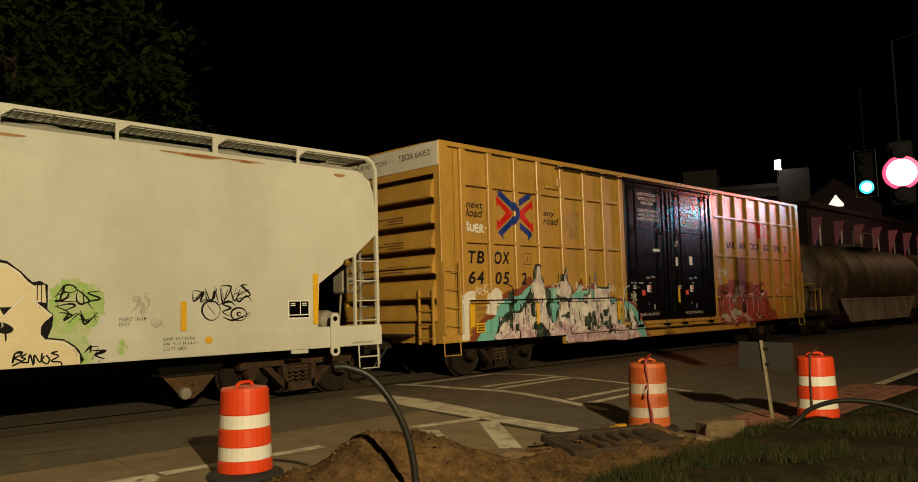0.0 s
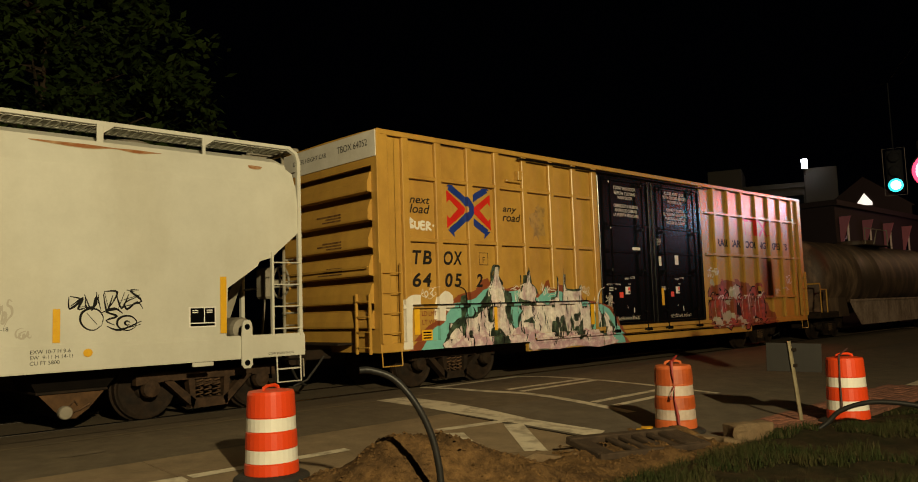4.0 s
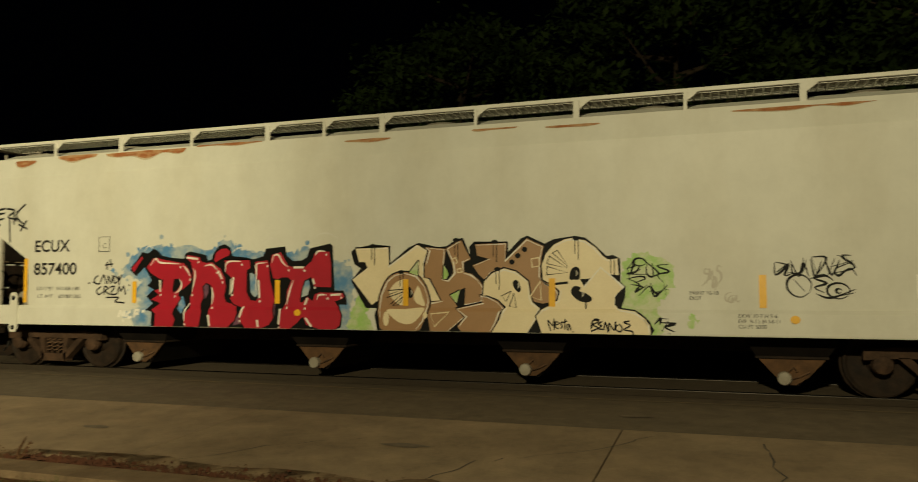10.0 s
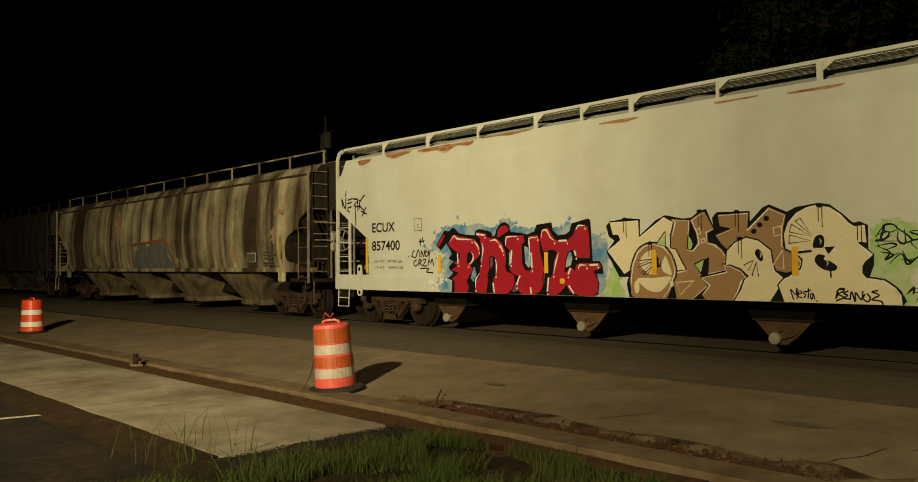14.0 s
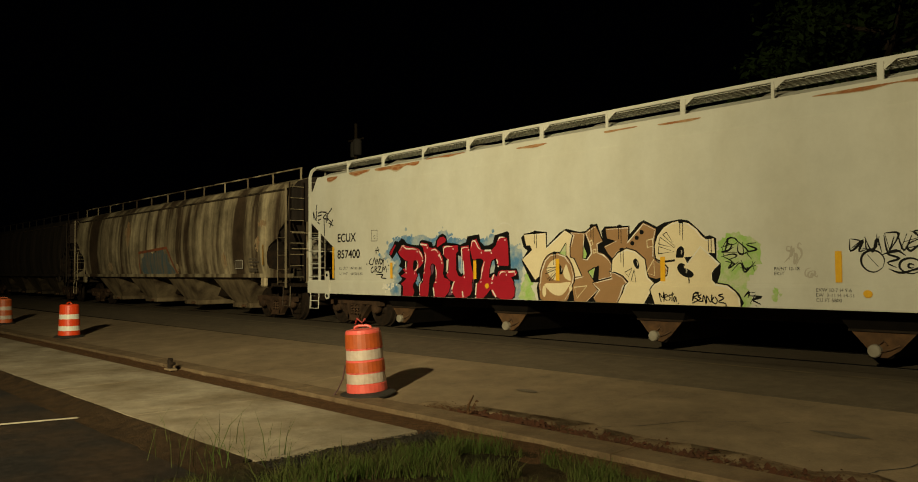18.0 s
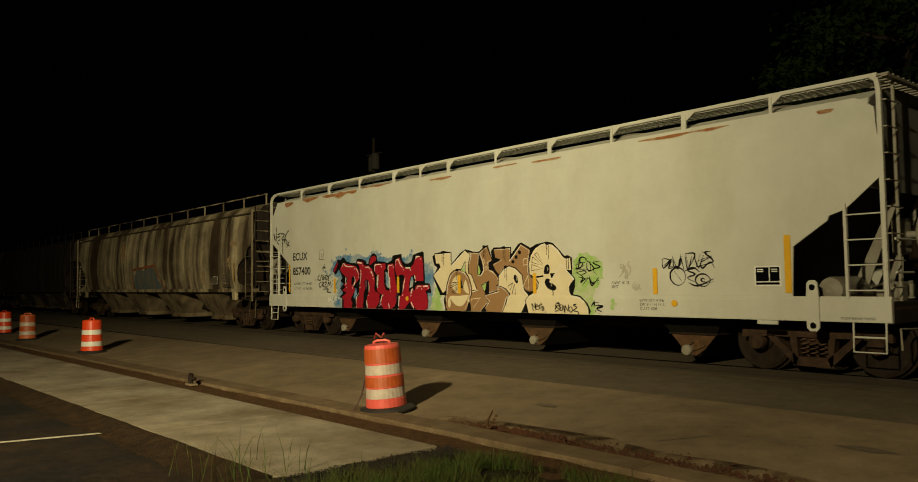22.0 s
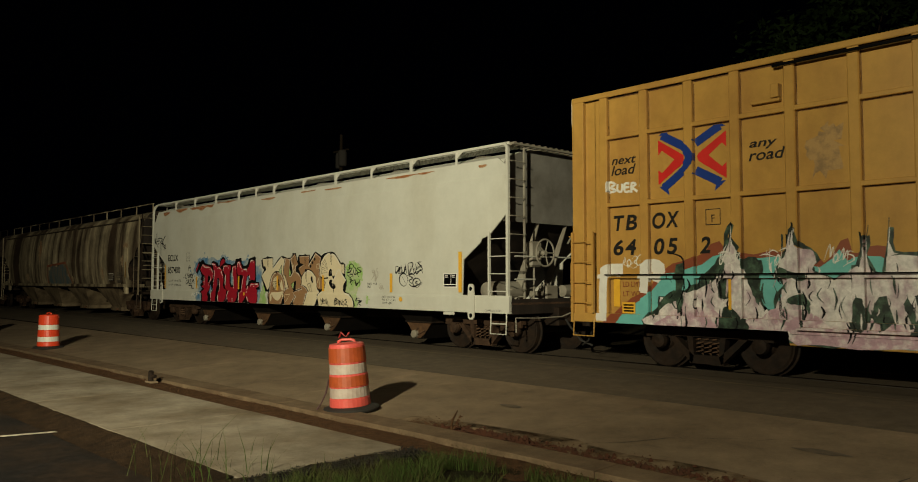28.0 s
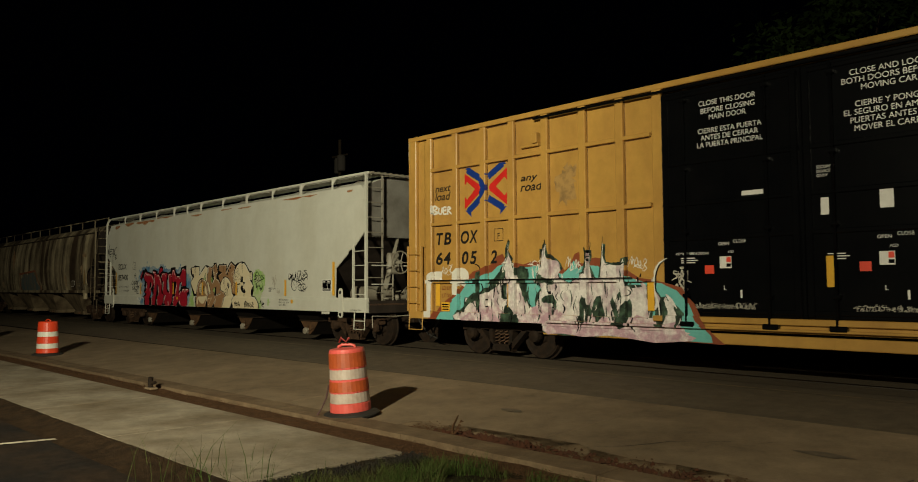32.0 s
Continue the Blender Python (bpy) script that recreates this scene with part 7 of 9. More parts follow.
# boxcar stencils
Y2 = -1.5345
for text, x, z, h, w in (("next", 11.52, 3.72, 0.15, 0.50), ("load", 11.51, 3.535, 0.17, 0.50), ("any", 14.02, 3.71, 0.13, 0.43), ("road", 14.00, 3.51, 0.17, 0.56)):
    lettering(boxcar, text, bx(x), z, h, INK, Y2, slant=0.25, width=w, bold=0.003)
for text, x, z, w in (("T", 11.54, 2.585, 0.22), ("B", 11.79, 2.585, 0.23), ("O", 12.31, 2.585, 0.25), ("X", 12.60, 2.59, 0.25), ("6", 11.53, 2.165, 0.21), ("4", 11.79, 2.165, 0.22), ("0", 12.34, 2.16, 0.20), ("5", 12.59, 2.16, 0.20), ("2", 13.19, 2.155, 0.18)):
    lettering(boxcar, text, bx(x), z, 0.255, INK, Y2, slant=0.15, width=w, bold=0.010)
for text, x, z in (("LD LMT", 11.74, 1.62), ("LT WT", 11.74, 1.46)):
    lettering(boxcar, text, bx(x), z, 0.09, BROWN_SPRAY, Y2 - 0.012, width=0.36)
lettering(boxcar, "F", bx(13.38), 2.63, 0.12, INK, Y2)
spray("plate_frame", boxcar, boxcar_skin, [(bx(13.30), 2.59), (bx(13.54), 2.59), (bx(13.54), 2.83), (bx(13.30), 2.83)], INK, 2, width=0.016)
lettering(boxcar, "RAILCAR POOLING EXPERTS", bx(22.82), 3.28, 0.20, INK, -1.5345, width=4.55, bold=0.010)
for a, b, c, d in ((24.3, 24.85, 4.07, 4.15), (24.52, 24.62, 3.66, 4.07), (24.9, 25.45, 4.07, 4.15), (25.12, 25.22, 3.66, 4.07)):
    spray("emblem_bar", boxcar, boxcar_skin, [(bx(a), c), (bx(b), c), (bx(b), d), (bx(a), d)], LOGO_RED, 2)
for a, b in (((25.5, 3.66), (26.0, 4.15)), ((25.5, 4.15), (26.0, 3.66))):
    spray("emblem_bar", boxcar, boxcar_skin, [(bx(a[0]), a[1]), (bx(b[0]), b[1])], LOGO_RED, 2, width=0.09, closed=False)
# crossed emblem: two bent blue bands between red chevrons
ex, ez = bx(13.06), 3.68
def emblem(points):
    return [(ex + u, ez + v) for u, v in points]


spray("emblem_band", boxcar, boxcar_skin, emblem(((-0.53, 0.42), (-0.34, 0.31), (-0.15, 0.20), (-0.03, 0.08), (0.0, 0.0), (-0.03, -0.09), (-0.15, -0.20), (-0.34, -0.34), (-0.51, -0.45))), LOGO_BLUE, 2.5, True, width=0.135, closed=False, label="blue bent band of a crossed emblem")
for m in (-1, 1):
    spray("emblem_band", boxcar, boxcar_skin, emblem(((0.08, 0.215 * m), (0.50, 0.44 * m))), LOGO_BLUE, 2, width=0.135, closed=False, label="blue band of a crossed emblem")
    chevron = emblem([(m * u, v) for u, v in ((0.60, 0.35), (0.60, 0.10), (0.53, 0.17), (0.30, 0.0), (0.53, -0.20), (0.60, -0.14), (0.60, -0.39), (0.13, -0.07), (0.10, 0.0), (0.13, 0.05))])
    spray("emblem_chevron", boxcar, boxcar_skin, chevron, LOGO_RED, 3, label="red chevron of a crossed emblem")
    for v in (1, -1):
        spray("emblem_tip", boxcar, boxcar_skin, emblem([(m * u, v * w) for u, w in ((0.59, 0.42), (0.40, 0.57), (0.43, 0.42))]), LOGO_BLUE, 2.2)
# end stencils
lettering(boxcar, "TBOX 64052", -0.42, 4.72, 0.13, INK, X0 - 0.024, turn="end", width=0.95)
lettering(boxcar, "EXCESS HEIGHT CAR", 1.15, 4.72, 0.09, INK, X0 - 0.024, turn="end", width=1.2)
# door stencils
for k, (text, x, z, w) in enumerate((("CLOSE THIS DOOR", 17.86, 4.49, 0.93), ("BEFORE CLOSING", 17.89, 4.37, 0.88), ("MAIN DOOR", 18.03, 4.26, 0.60), ("CIERRE ESTA PUERTA", 17.84, 4.055, 1.03), ("ANTES DE CERRAR", 17.89, 3.945, 0.93), ("LA PUERTA PRINCIPAL", 17.82, 3.835, 1.06),
                                     ("CLOSE AND LOCK", 20.12, 4.53, 0.95), ("BOTH DOORS BEFORE", 20.01, 4.42, 1.15), ("MOVING CAR", 20.26, 4.31, 0.68), ("CIERRE Y PONGA", 20.18, 4.09, 0.86), ("EL SEGURO EN AMBAS", 20.03, 3.98, 1.10), ("PUERTAS ANTES DE", 20.11, 3.87, 0.98), ("MOVER EL CARRO", 20.16, 3.76, 0.90))):
    lettering(boxcar, text, bx(x), z, 0.082, SIGN_WHITE, -1.6045, width=w)
for k, text in enumerate(("SECURITY", "DEVICE", "ONLY")):
    lettering(boxcar, text, bx(19.64), 3.31 - 0.06 * k, 0.042, SIGN_WHITE, -1.6045)
lettering(boxcar, "DO NOT OPEN DOORS", bx(17.41), 2.17, 0.04, SIGN_WHITE, -1.6045, width=0.56)
for x in (18.16, 20.42):
    lettering(boxcar, "OPEN", bx(x) - 0.02, 2.30, 0.05, SIGN_WHITE, -1.6045)
    lettering(boxcar, "CLOSE", bx(x) + 0.22, 2.33, 0.05, SIGN_WHITE, -1.6045)
    lettering(boxcar, "ASD", bx(x) + 0.13, 2.18, 0.04, SIGN_WHITE, -1.6045)
    card = decal("door_label", boxcar, bx(x), bx(x) + 0.19, 1.95, 2.13, SIGN_WHITE, -1.606, "white door label")
    part("label_field", boxes((bx(x) + 0.11, bx(x) + 0.18, -1.6075, -1.6063, 2.04, 2.12)), LABEL_RED, card)
    part("label_line", boxes((bx(x) + 0.11, bx(x) + 0.18, -1.6075, -1.6063, 1.97, 2.02)), BLACK_PAINT, card)
    decal("red_label", boxcar, bx(x) - 0.25, bx(x) - 0.10, 1.87, 2.0, LABEL_RED, -1.606, "red paper label")
    lettering(boxcar, "L", bx(x) + 0.05, 1.62, 0.07, SIGN_WHITE, -1.6045)
    decal("seal_strip", boxcar, bx(x) + 0.32, bx(x) + 0.35, 1.5, 1.62, SIGN_WHITE, -1.606)
    for k in range(3):
        decal("small_print", boxcar, bx(x) - 0.66, bx(x) - 0.42 + 0.05 * (k % 2), 2.04 + 0.035 * k, 2.055 + 0.035 * k, SIGN_WHITE, -1.6058)
    scribble(boxcar, door_skin, bx(x) - 0.35, bx(x) + 0.65, 1.33, 1.40, int(x * 7), GREY_SPRAY, 1, 2, 0.007)
scribble(boxcar, door_skin, bx(17.37), bx(17.61), 1.62, 1.92, 91, GREY_SPRAY, 1, 4, 0.02)
decal("paper_tag", boxcar, bx(18.54), bx(18.87), 3.03, 3.10, SIGN_WHITE, -1.606, "torn white paper tag")
decal("bar_label", boxcar, bx(19.69), bx(19.80), 2.66, 2.90, SIGN_WHITE, -1.606, "white printed label")
decal("bar_label", boxcar, bx(20.45), bx(20.62), 2.70, 2.95, SIGN_WHITE, -1.606, "white printed label")
decal("reflective_stripe", boxcar, bx(19.74), bx(19.85), 1.66, 2.09, ORANGE_STRIPE, -1.606, "yellow reflective stripe")

# ---------------------------------------------------------------- the other cars
def round_hopper(x_right, length, skin, bays, label, detail=True):
    """A curved-side covered hopper with notched ends, streaked with grime."""
    xc = x_right - length / 2
    car = car_thing("covered_hopper_car", xc, label, "hopper car")
    h = length / 2
    side = [(-1.48, 1.56), (-1.56, 1.95), (-1.61, 2.5), (-1.59, 3.1), (-1.54, 3.6), (-1.46, 4.0), (-1.25, 4.24), (-0.8, 4.38), (-0.3, 4.44)]
    ring_ = side + [(-y, z) for y, z in side[::-1]]
    part("shell", prism(bmesh.new(), ring_, -h + 1.36, h - 1.36, "x"), skin, car, "curved steel side with dark vertical streaks", smooth=False)
    top = [p for p in ring_ if p[1] >= 3.09]
    for s in (-1, 1):
        a, b = sorted((s * (h - 1.36), s * (h - 0.12)))
        part("end_shell", prism(bmesh.new(), top, a, b, "x"), skin, car)
        # end wall, slope sheet and end gear are dark: shade put into colour
        part("end_wall", prism(bmesh.new(), [(y * 0.99, z) for y, z in top], *sorted((s * (h - 0.118), s * (h - 0.108))), "x"), SHADED_BROWN, car, "end wall with the shade in its colour")
        # dark sheet added over the shell's end for the shade in the notch
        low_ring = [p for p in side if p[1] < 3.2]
        part("bulkhead", prism(bmesh.new(), [(y * 0.985, z) for y, z in low_ring] + [(-y * 0.985, z) for y, z in low_ring[::-1]], *sorted((s * (h - 1.357), s * (h - 1.335))), "x"), DARK_STEEL, car, "added dark sheet for the shade inside the notch")
        notch = [(1.37, 1.56), (0.42, 1.56), (0.42, 1.60), (0.66, 1.69), (1.19, 1.77), (1.31, 1.88), (1.35, 2.02), (1.33, 2.22), (1.23, 2.38), (1.08, 2.47), (0.91, 2.54), (0.69, 2.62), (0.62, 2.82), (0.20, 3.10), (1.37, 3.10)]
        for y in (-1.575, 1.575):
            part("end_gusset", prism(bmesh.new(), [(s * (h - u), v) for u, v in notch], y - 0.012, y + 0.012), skin, car, "side sheet with a rounded notch")
        part("slope_sheet", prism(bmesh.new(), [(s * (h - 0.3), 3.12), (s * (h - 0.36), 3.12), (s * (h - 2.46), 1.4), (s * (h - 2.4), 1.4)], -1.5, 1.5), SHADED_BROWN, car)
        for y in (-0.9, 0.9):
            part("end_post", boxes((*sorted((s * (h - 0.16), s * (h - 0.24))), y - 0.04, y + 0.04, 1.32, 3.1), bevel=0.008), skin, car)
        part("brake_valve", boxes((*sorted((s * (h - 0.5), s * (h - 0.85))), -1.2, -0.85, 1.33, 1.75), (*sorted((s * (h - 0.9), s * (h - 1.2))), -1.3, -1.0, 1.33, 1.6), bevel=0.04), DIM_BROWN, car, "grimy brake gear")
        part("jacking_pad", boxes((*sorted((s * (h - 1.35), s * (h - 1.62))), -1.62, -1.50, 1.22, 1.50), bevel=0.03), skin, car)
        part("end_platform", boxes((*sorted((s * (h - 1.2), s * (h + 0.05))), -1.5, 1.5, 1.22, 1.32), bevel=0.01), DARK_STEEL, car)
        xl = s * (h - 0.1)
        part("ladder_stile", boxes((xl - 0.03, xl + 0.03, -1.66, -1.61, 1.2, 4.1), bevel=0.006), skin, car)
        low = part("side_ladder", bars([(xl - s * 0.52, -1.62, 2.62), (xl - s * 0.45, -1.64, 2.5), (xl - s * 0.45, -1.64, 1.45), (xl - s * 0.5, -1.62, 1.3)], radius=0.018), skin, car)
        for z in (1.35, 1.72, 2.12, 2.62):
            part("rung", bars([(xl - s * 0.46, -1.645, z), (xl, -1.645, z)], radius=0.012), skin, low)
        high = part("end_ladder", boxes((*sorted((xl + s * 0.02, xl + s * 0.06)), -1.56, -1.52, 1.4, 4.2), (*sorted((xl + s * 0.02, xl + s * 0.06)), -1.12, -1.08, 1.4, 4.2), bevel=0.004), DARK_STEEL, car)
        for k in range(9):
            part("rung", bars([(xl + s * 0.06, -1.54, 1.5 + 0.32 * k), (xl + s * 0.06, -1.10, 1.5 + 0.32 * k)], radius=0.012), skin, high)
        part("stirrup_step", bars([(xl - 0.2, -1.6, 1.25), (xl - 0.2, -1.62, 0.70), (xl + 0.2, -1.62, 0.70), (xl + 0.2, -1.6, 1.25)], radius=0.015), skin, car)
        part("end_handrail", bars([(s * h, -1.5, 2.3), (s * h, 1.5, 2.3)], [(s * h, -1.5, 2.75), (s * h, 1.5, 2.75)], radius=0.016), skin, car)
        tank = bmesh.new()
        lathe(tank, [(0.05, -0.6), (0.18, -0.55), (0.19, 0.5), (0.05, 0.56)], (s * (h - 0.7), -0.7, 1.52), "y", 16)
        part("air_reservoir", tank, DARK_STEEL, car)
        coupler(car, s * (h + 0.05), s)
    for s in (-1, 1):
        part("side_sill", boxes((-h, h, *sorted((s * 1.44, s * 1.60)), 1.48, 1.60), bevel=0.012), skin, car)
        part("roof_rail", bars([(-h + 0.1, s * 1.12, 4.62), (h - 0.1, s * 1.12, 4.62)], radius=0.022), skin, car)
        n = 13
        for i in range(n):
            x = -h + 0.15 + (2 * h - 0.3) * i / (n - 1)
            part("rail_post", boxes((x - 0.03, x + 0.03, s * 1.12 - 0.015, s * 1.12 + 0.015, 4.22, 4.62)), skin, car)
    part("eave", boxes((-h + 0.3, h - 0.3, -1.49, -1.42, 3.98, 4.04), bevel=0.01), DIM_BROWN, car)
    n = 4
    for i in range(n):
        x = -h + 4.1 + (2 * h - 8.2) * i / (n - 1)
        bay = part("outlet_bay", funnel([(x - 1.30, x + 1.30, 1.42, 1.50), (x - 0.55, x + 0.55, 0.95, 0.66)]), bays, car, "outlet hopper in a dimmed tone")
        part("gate", boxes((x - 0.62, x + 0.62, -1.0, 1.0, 0.50, 0.66), bevel=0.02), bays, bay)
        part("gate_shaft", bars([(x + 0.3, -1.12, 0.57), (x + 0.3, 1.12, 0.57)], radius=0.045, sides=10), RUST, bay)
    part("centre_sill", boxes((-h, h, -0.3, 0.3, 0.80, 1.2)), DARK_STEEL, car)
    ROLLING.append((car, truck(car, -h + 1.75, TRUCK_STEEL, detail) + truck(car, h - 1.75, TRUCK_STEEL, detail)))
    return car


second = round_hopper(-9.45, 19.9, STREAKED, BAY_TAN, "weathered tan covered hopper railcar with dark vertical streaks")

brake_wheel(second, 19.9 / 2 + 0.12, -0.75, 2.30, 1, GREY_DIRT_SHADE)


def second_skin(bm, lift):
    bmesh.ops.triangulate(bm, faces=bm.faces[:])
    for z in (1.95, 2.5):
        bmesh.ops.bisect_plane(bm, geom=bm.verts[:] + bm.edges[:] + bm.faces[:], plane_co=(0, 0, z), plane_no=(0, 0, 1))
    for v in bm.verts:
        z = v.co.z
        v.co.y = (-1.48 - 0.205 * (z - 1.56) if z < 1.95 else -1.56 - 0.091 * (z - 1.95) if z < 2.5 else -1.61 + 0.034 * (z - 2.5)) - 0.004 - lift


h2 = -9.45 - 19.9 / 2
frame_ = [(-21.1 - h2, 1.57), (-21.05 - h2, 2.42), (-18.25 - h2, 2.55), (-17.5 - h2, 1.62)]
FRAME_SPRAY = material("orange_brown_spray", (0.26, 0.075, 0.03), 0.6, 0, (0.10, 0.05, 0.03), 4, 0.8, 40, 0)
STAIN = material("faint_rust_stain", (0.27, 0.15, 0.07), 0.7, 0, (0.30, 0.235, 0.14), 4, 0.95, 30, 0.05, (1.5, 1, 0.2), (0.36, 0.56), mid=0.3)
FADED_BLUE = material("faded_blue_spray", (0.055, 0.105, 0.135), 0.6, 0, (0.16, 0.13, 0.09), 3, 0.9, 40, 0, (2, 1, 0.3), (0.4, 0.6))
spray("graffiti_edge", second, second_skin, frame_, FRAME_SPRAY, 2, False, "orange-brown spray frame", width=0.10, closed=False)
spray("graffiti_cloud", second, second_skin, wobble([(-20.7 - h2, 1.60), (-20.8 - h2, 2.05), (-20.3 - h2, 2.42), (-19.4 - h2, 2.36), (-18.6 - h2, 2.46), (-18.2 - h2, 2.1), (-17.8 - h2, 1.62)], 0.05, 77, 4), FADED_BLUE, 1, False, "faded blue graffiti in an orange frame")
for k, (x, z, w, h) in enumerate(((-22.3, 3.2, 0.30, 0.50), (-11.0, 3.1, 0.25, 0.10), (-13.6, 2.0, 0.20, 0.26), (-11.3, 2.5, 0.10, 0.22), (-17.4, 1.8, 0.14, 0.12), (-24.5, 1.9, 0.3, 0.2))):
    spray("rust_stain", second, second_skin, wobble(ring(x - h2, z, w, h, 10), 0.04, 400 + k, 4), STAIN, 0.5, False, "orange rust stain")
PANEL_GREY = material("dull_panel_paint", (0.10, 0.08, 0.055), 0.7, 0, (0.05, 0.04, 0.03), 6, 0.7, 40, 0)
decal("data_panel", second, -12.75 - h2, -12.25 - h2, 1.76, 2.02, WHITE_PAINT, -1.60, "small framed data panel")
part("panel_field", boxes((-12.738 - h2, -12.262 - h2, -1.603, -1.6005, 1.772, 2.008)), PANEL_GREY, second)
for x, z, w in ((-11.85, 2.02, 0.5), (-11.85, 1.93, 0.62), (-11.8, 1.84, 0.42), (-11.85, 1.72, 0.5), (-11.85, 1.66, 0.55)):
    decal("stencil_line", second, x - h2, x + w - h2, z, z + 0.045, PANEL_GREY, -1.60)
decal("reflective_stripe", second, -10.98 - h2, -10.90 - h2, 1.85, 2.45, SCUFF, -1.615, "dirty yellow reflective stripe")

# far cars are darkened by colour in place of the lamp's falloff
round_hopper(-30.5, 18.6, SHADED_BROWN, DIM_BROWN, "dark covered hopper railcar, the dim light put into its colour", False)
round_hopper(-50.3, 18.6, SHADED_BROWN, DIM_BROWN, "dark covered hopper railcar, the dim light put into its colour", False)


SKIRT = material("dusty_skirt_paint", (0.34, 0.25, 0.20), 0.75, 0, (0.13, 0.08, 0.055), 1.4, 0.9, 40, 0.05, (1.2, 1, 0.5), (0.40, 0.66), mid=0.3, spec=0.2)


def tank_car(x_left, length, label):
    xc = x_left + length / 2
    car = car_thing("tank_car", xc, label, "tank car")
    h = length / 2
    shell = bmesh.new()
    r = 1.42
    lathe(shell, [(0.2, -h + 0.75), (0.8, -h + 0.82), (1.2, -h + 0.98), (r - 0.03, -h + 1.2), (r, -h + 1.4), (r, -h + 4.2), (r + 0.012, -h + 4.22), (r + 0.012, -h + 4.34), (r, -h + 4.36), (r, -1.5), (r + 0.012, -1.48), (r + 0.012, -1.36), (r, -1.34),
                  (r, h - 1.4), (r - 0.03, h - 1.2), (1.2, h - 0.98), (0.8, h - 0.82), (0.2, h - 0.75)], (0, 0, 2.45), "x", 40)
    part("tank_shell", shell, TANK_RUST, car, "rust-stained tank shell", smooth=True)
    dome = bmesh.new()
    lathe(dome, [(0.75, 3.75), (0.75, 4.02), (0.70, 4.06), (0.1, 4.08)], (0, 0, 0), sides=24)
    part("manway_dome", dome, TANK_RUST, car)
    part("platform_rail", bars([(-1.3, -0.9, 4.5), (1.3, -0.9, 4.5)], [(-1.3, -0.9, 3.8), (-1.3, -0.9, 4.5)], [(1.3, -0.9, 3.8), (1.3, -0.9, 4.5)], [(-0.4, -0.9, 3.8), (0.1, -0.9, 4.5)], radius=0.022), GREY_DIRT_SHADE, car)
    part("platform", boxes((-1.4, 1.4, -1.0, 1.0, 3.80, 3.84)), DARK_STEEL, car)
    for s in (-1, 1):
        part("saddle", prism(bmesh.new(), [(s * (h - 3.4), 1.0), (s * (h - 1.1), 1.0), (s * (h - 1.4), 1.9), (s * (h - 3.0), 1.9)], -1.2, 1.2), TANK_RUST, car)
        part("end_frame", boxes((*sorted((s * (h - 1.6), s * h)), -1.5, 1.5, 1.0, 1.22), bevel=0.02), DARK_STEEL, car)
        part("end_handrail", bars([(s * (h - 0.1), -1.5, 1.2), (s * (h - 0.1), -1.5, 2.2), (s * (h - 0.1), 1.5, 2.2), (s * (h - 0.1), 1.5, 1.2)], [(s * (h - 0.6), -1.5, 1.2), (s * (h - 0.6), -1.5, 2.0), (s * (h - 0.1), -1.5, 2.0)], radius=0.028), YELLOW, car)
        coupler(car, s * h, s)
    skirt = prism(bmesh.new(), [(-h + 2.9, 1.55), (-h + 3.1, 1.30), (-h + 3.9, 0.66), (h - 3.9, 0.66), (h - 3.1, 1.30), (h - 2.9, 1.55)], -1.46, -1.42)
    part("side_skirt", skirt, SKIRT, car, "pale dusty side skirt")
    part("skirt_rail", boxes((-h + 2.9, h - 2.9, -1.50, -1.44, 1.54, 1.62), bevel=0.01), SKIRT, car)
    ROLLING.append((car, truck(car, -h + 1.9, DARK_STEEL) + truck(car, h - 1.9, DARK_STEEL)))
    return car


tank_car(29.75, 15.5, "rusty brown tank railcar with a top platform")
tank_car(46.4, 15.5, "dark tank railcar further along the train")

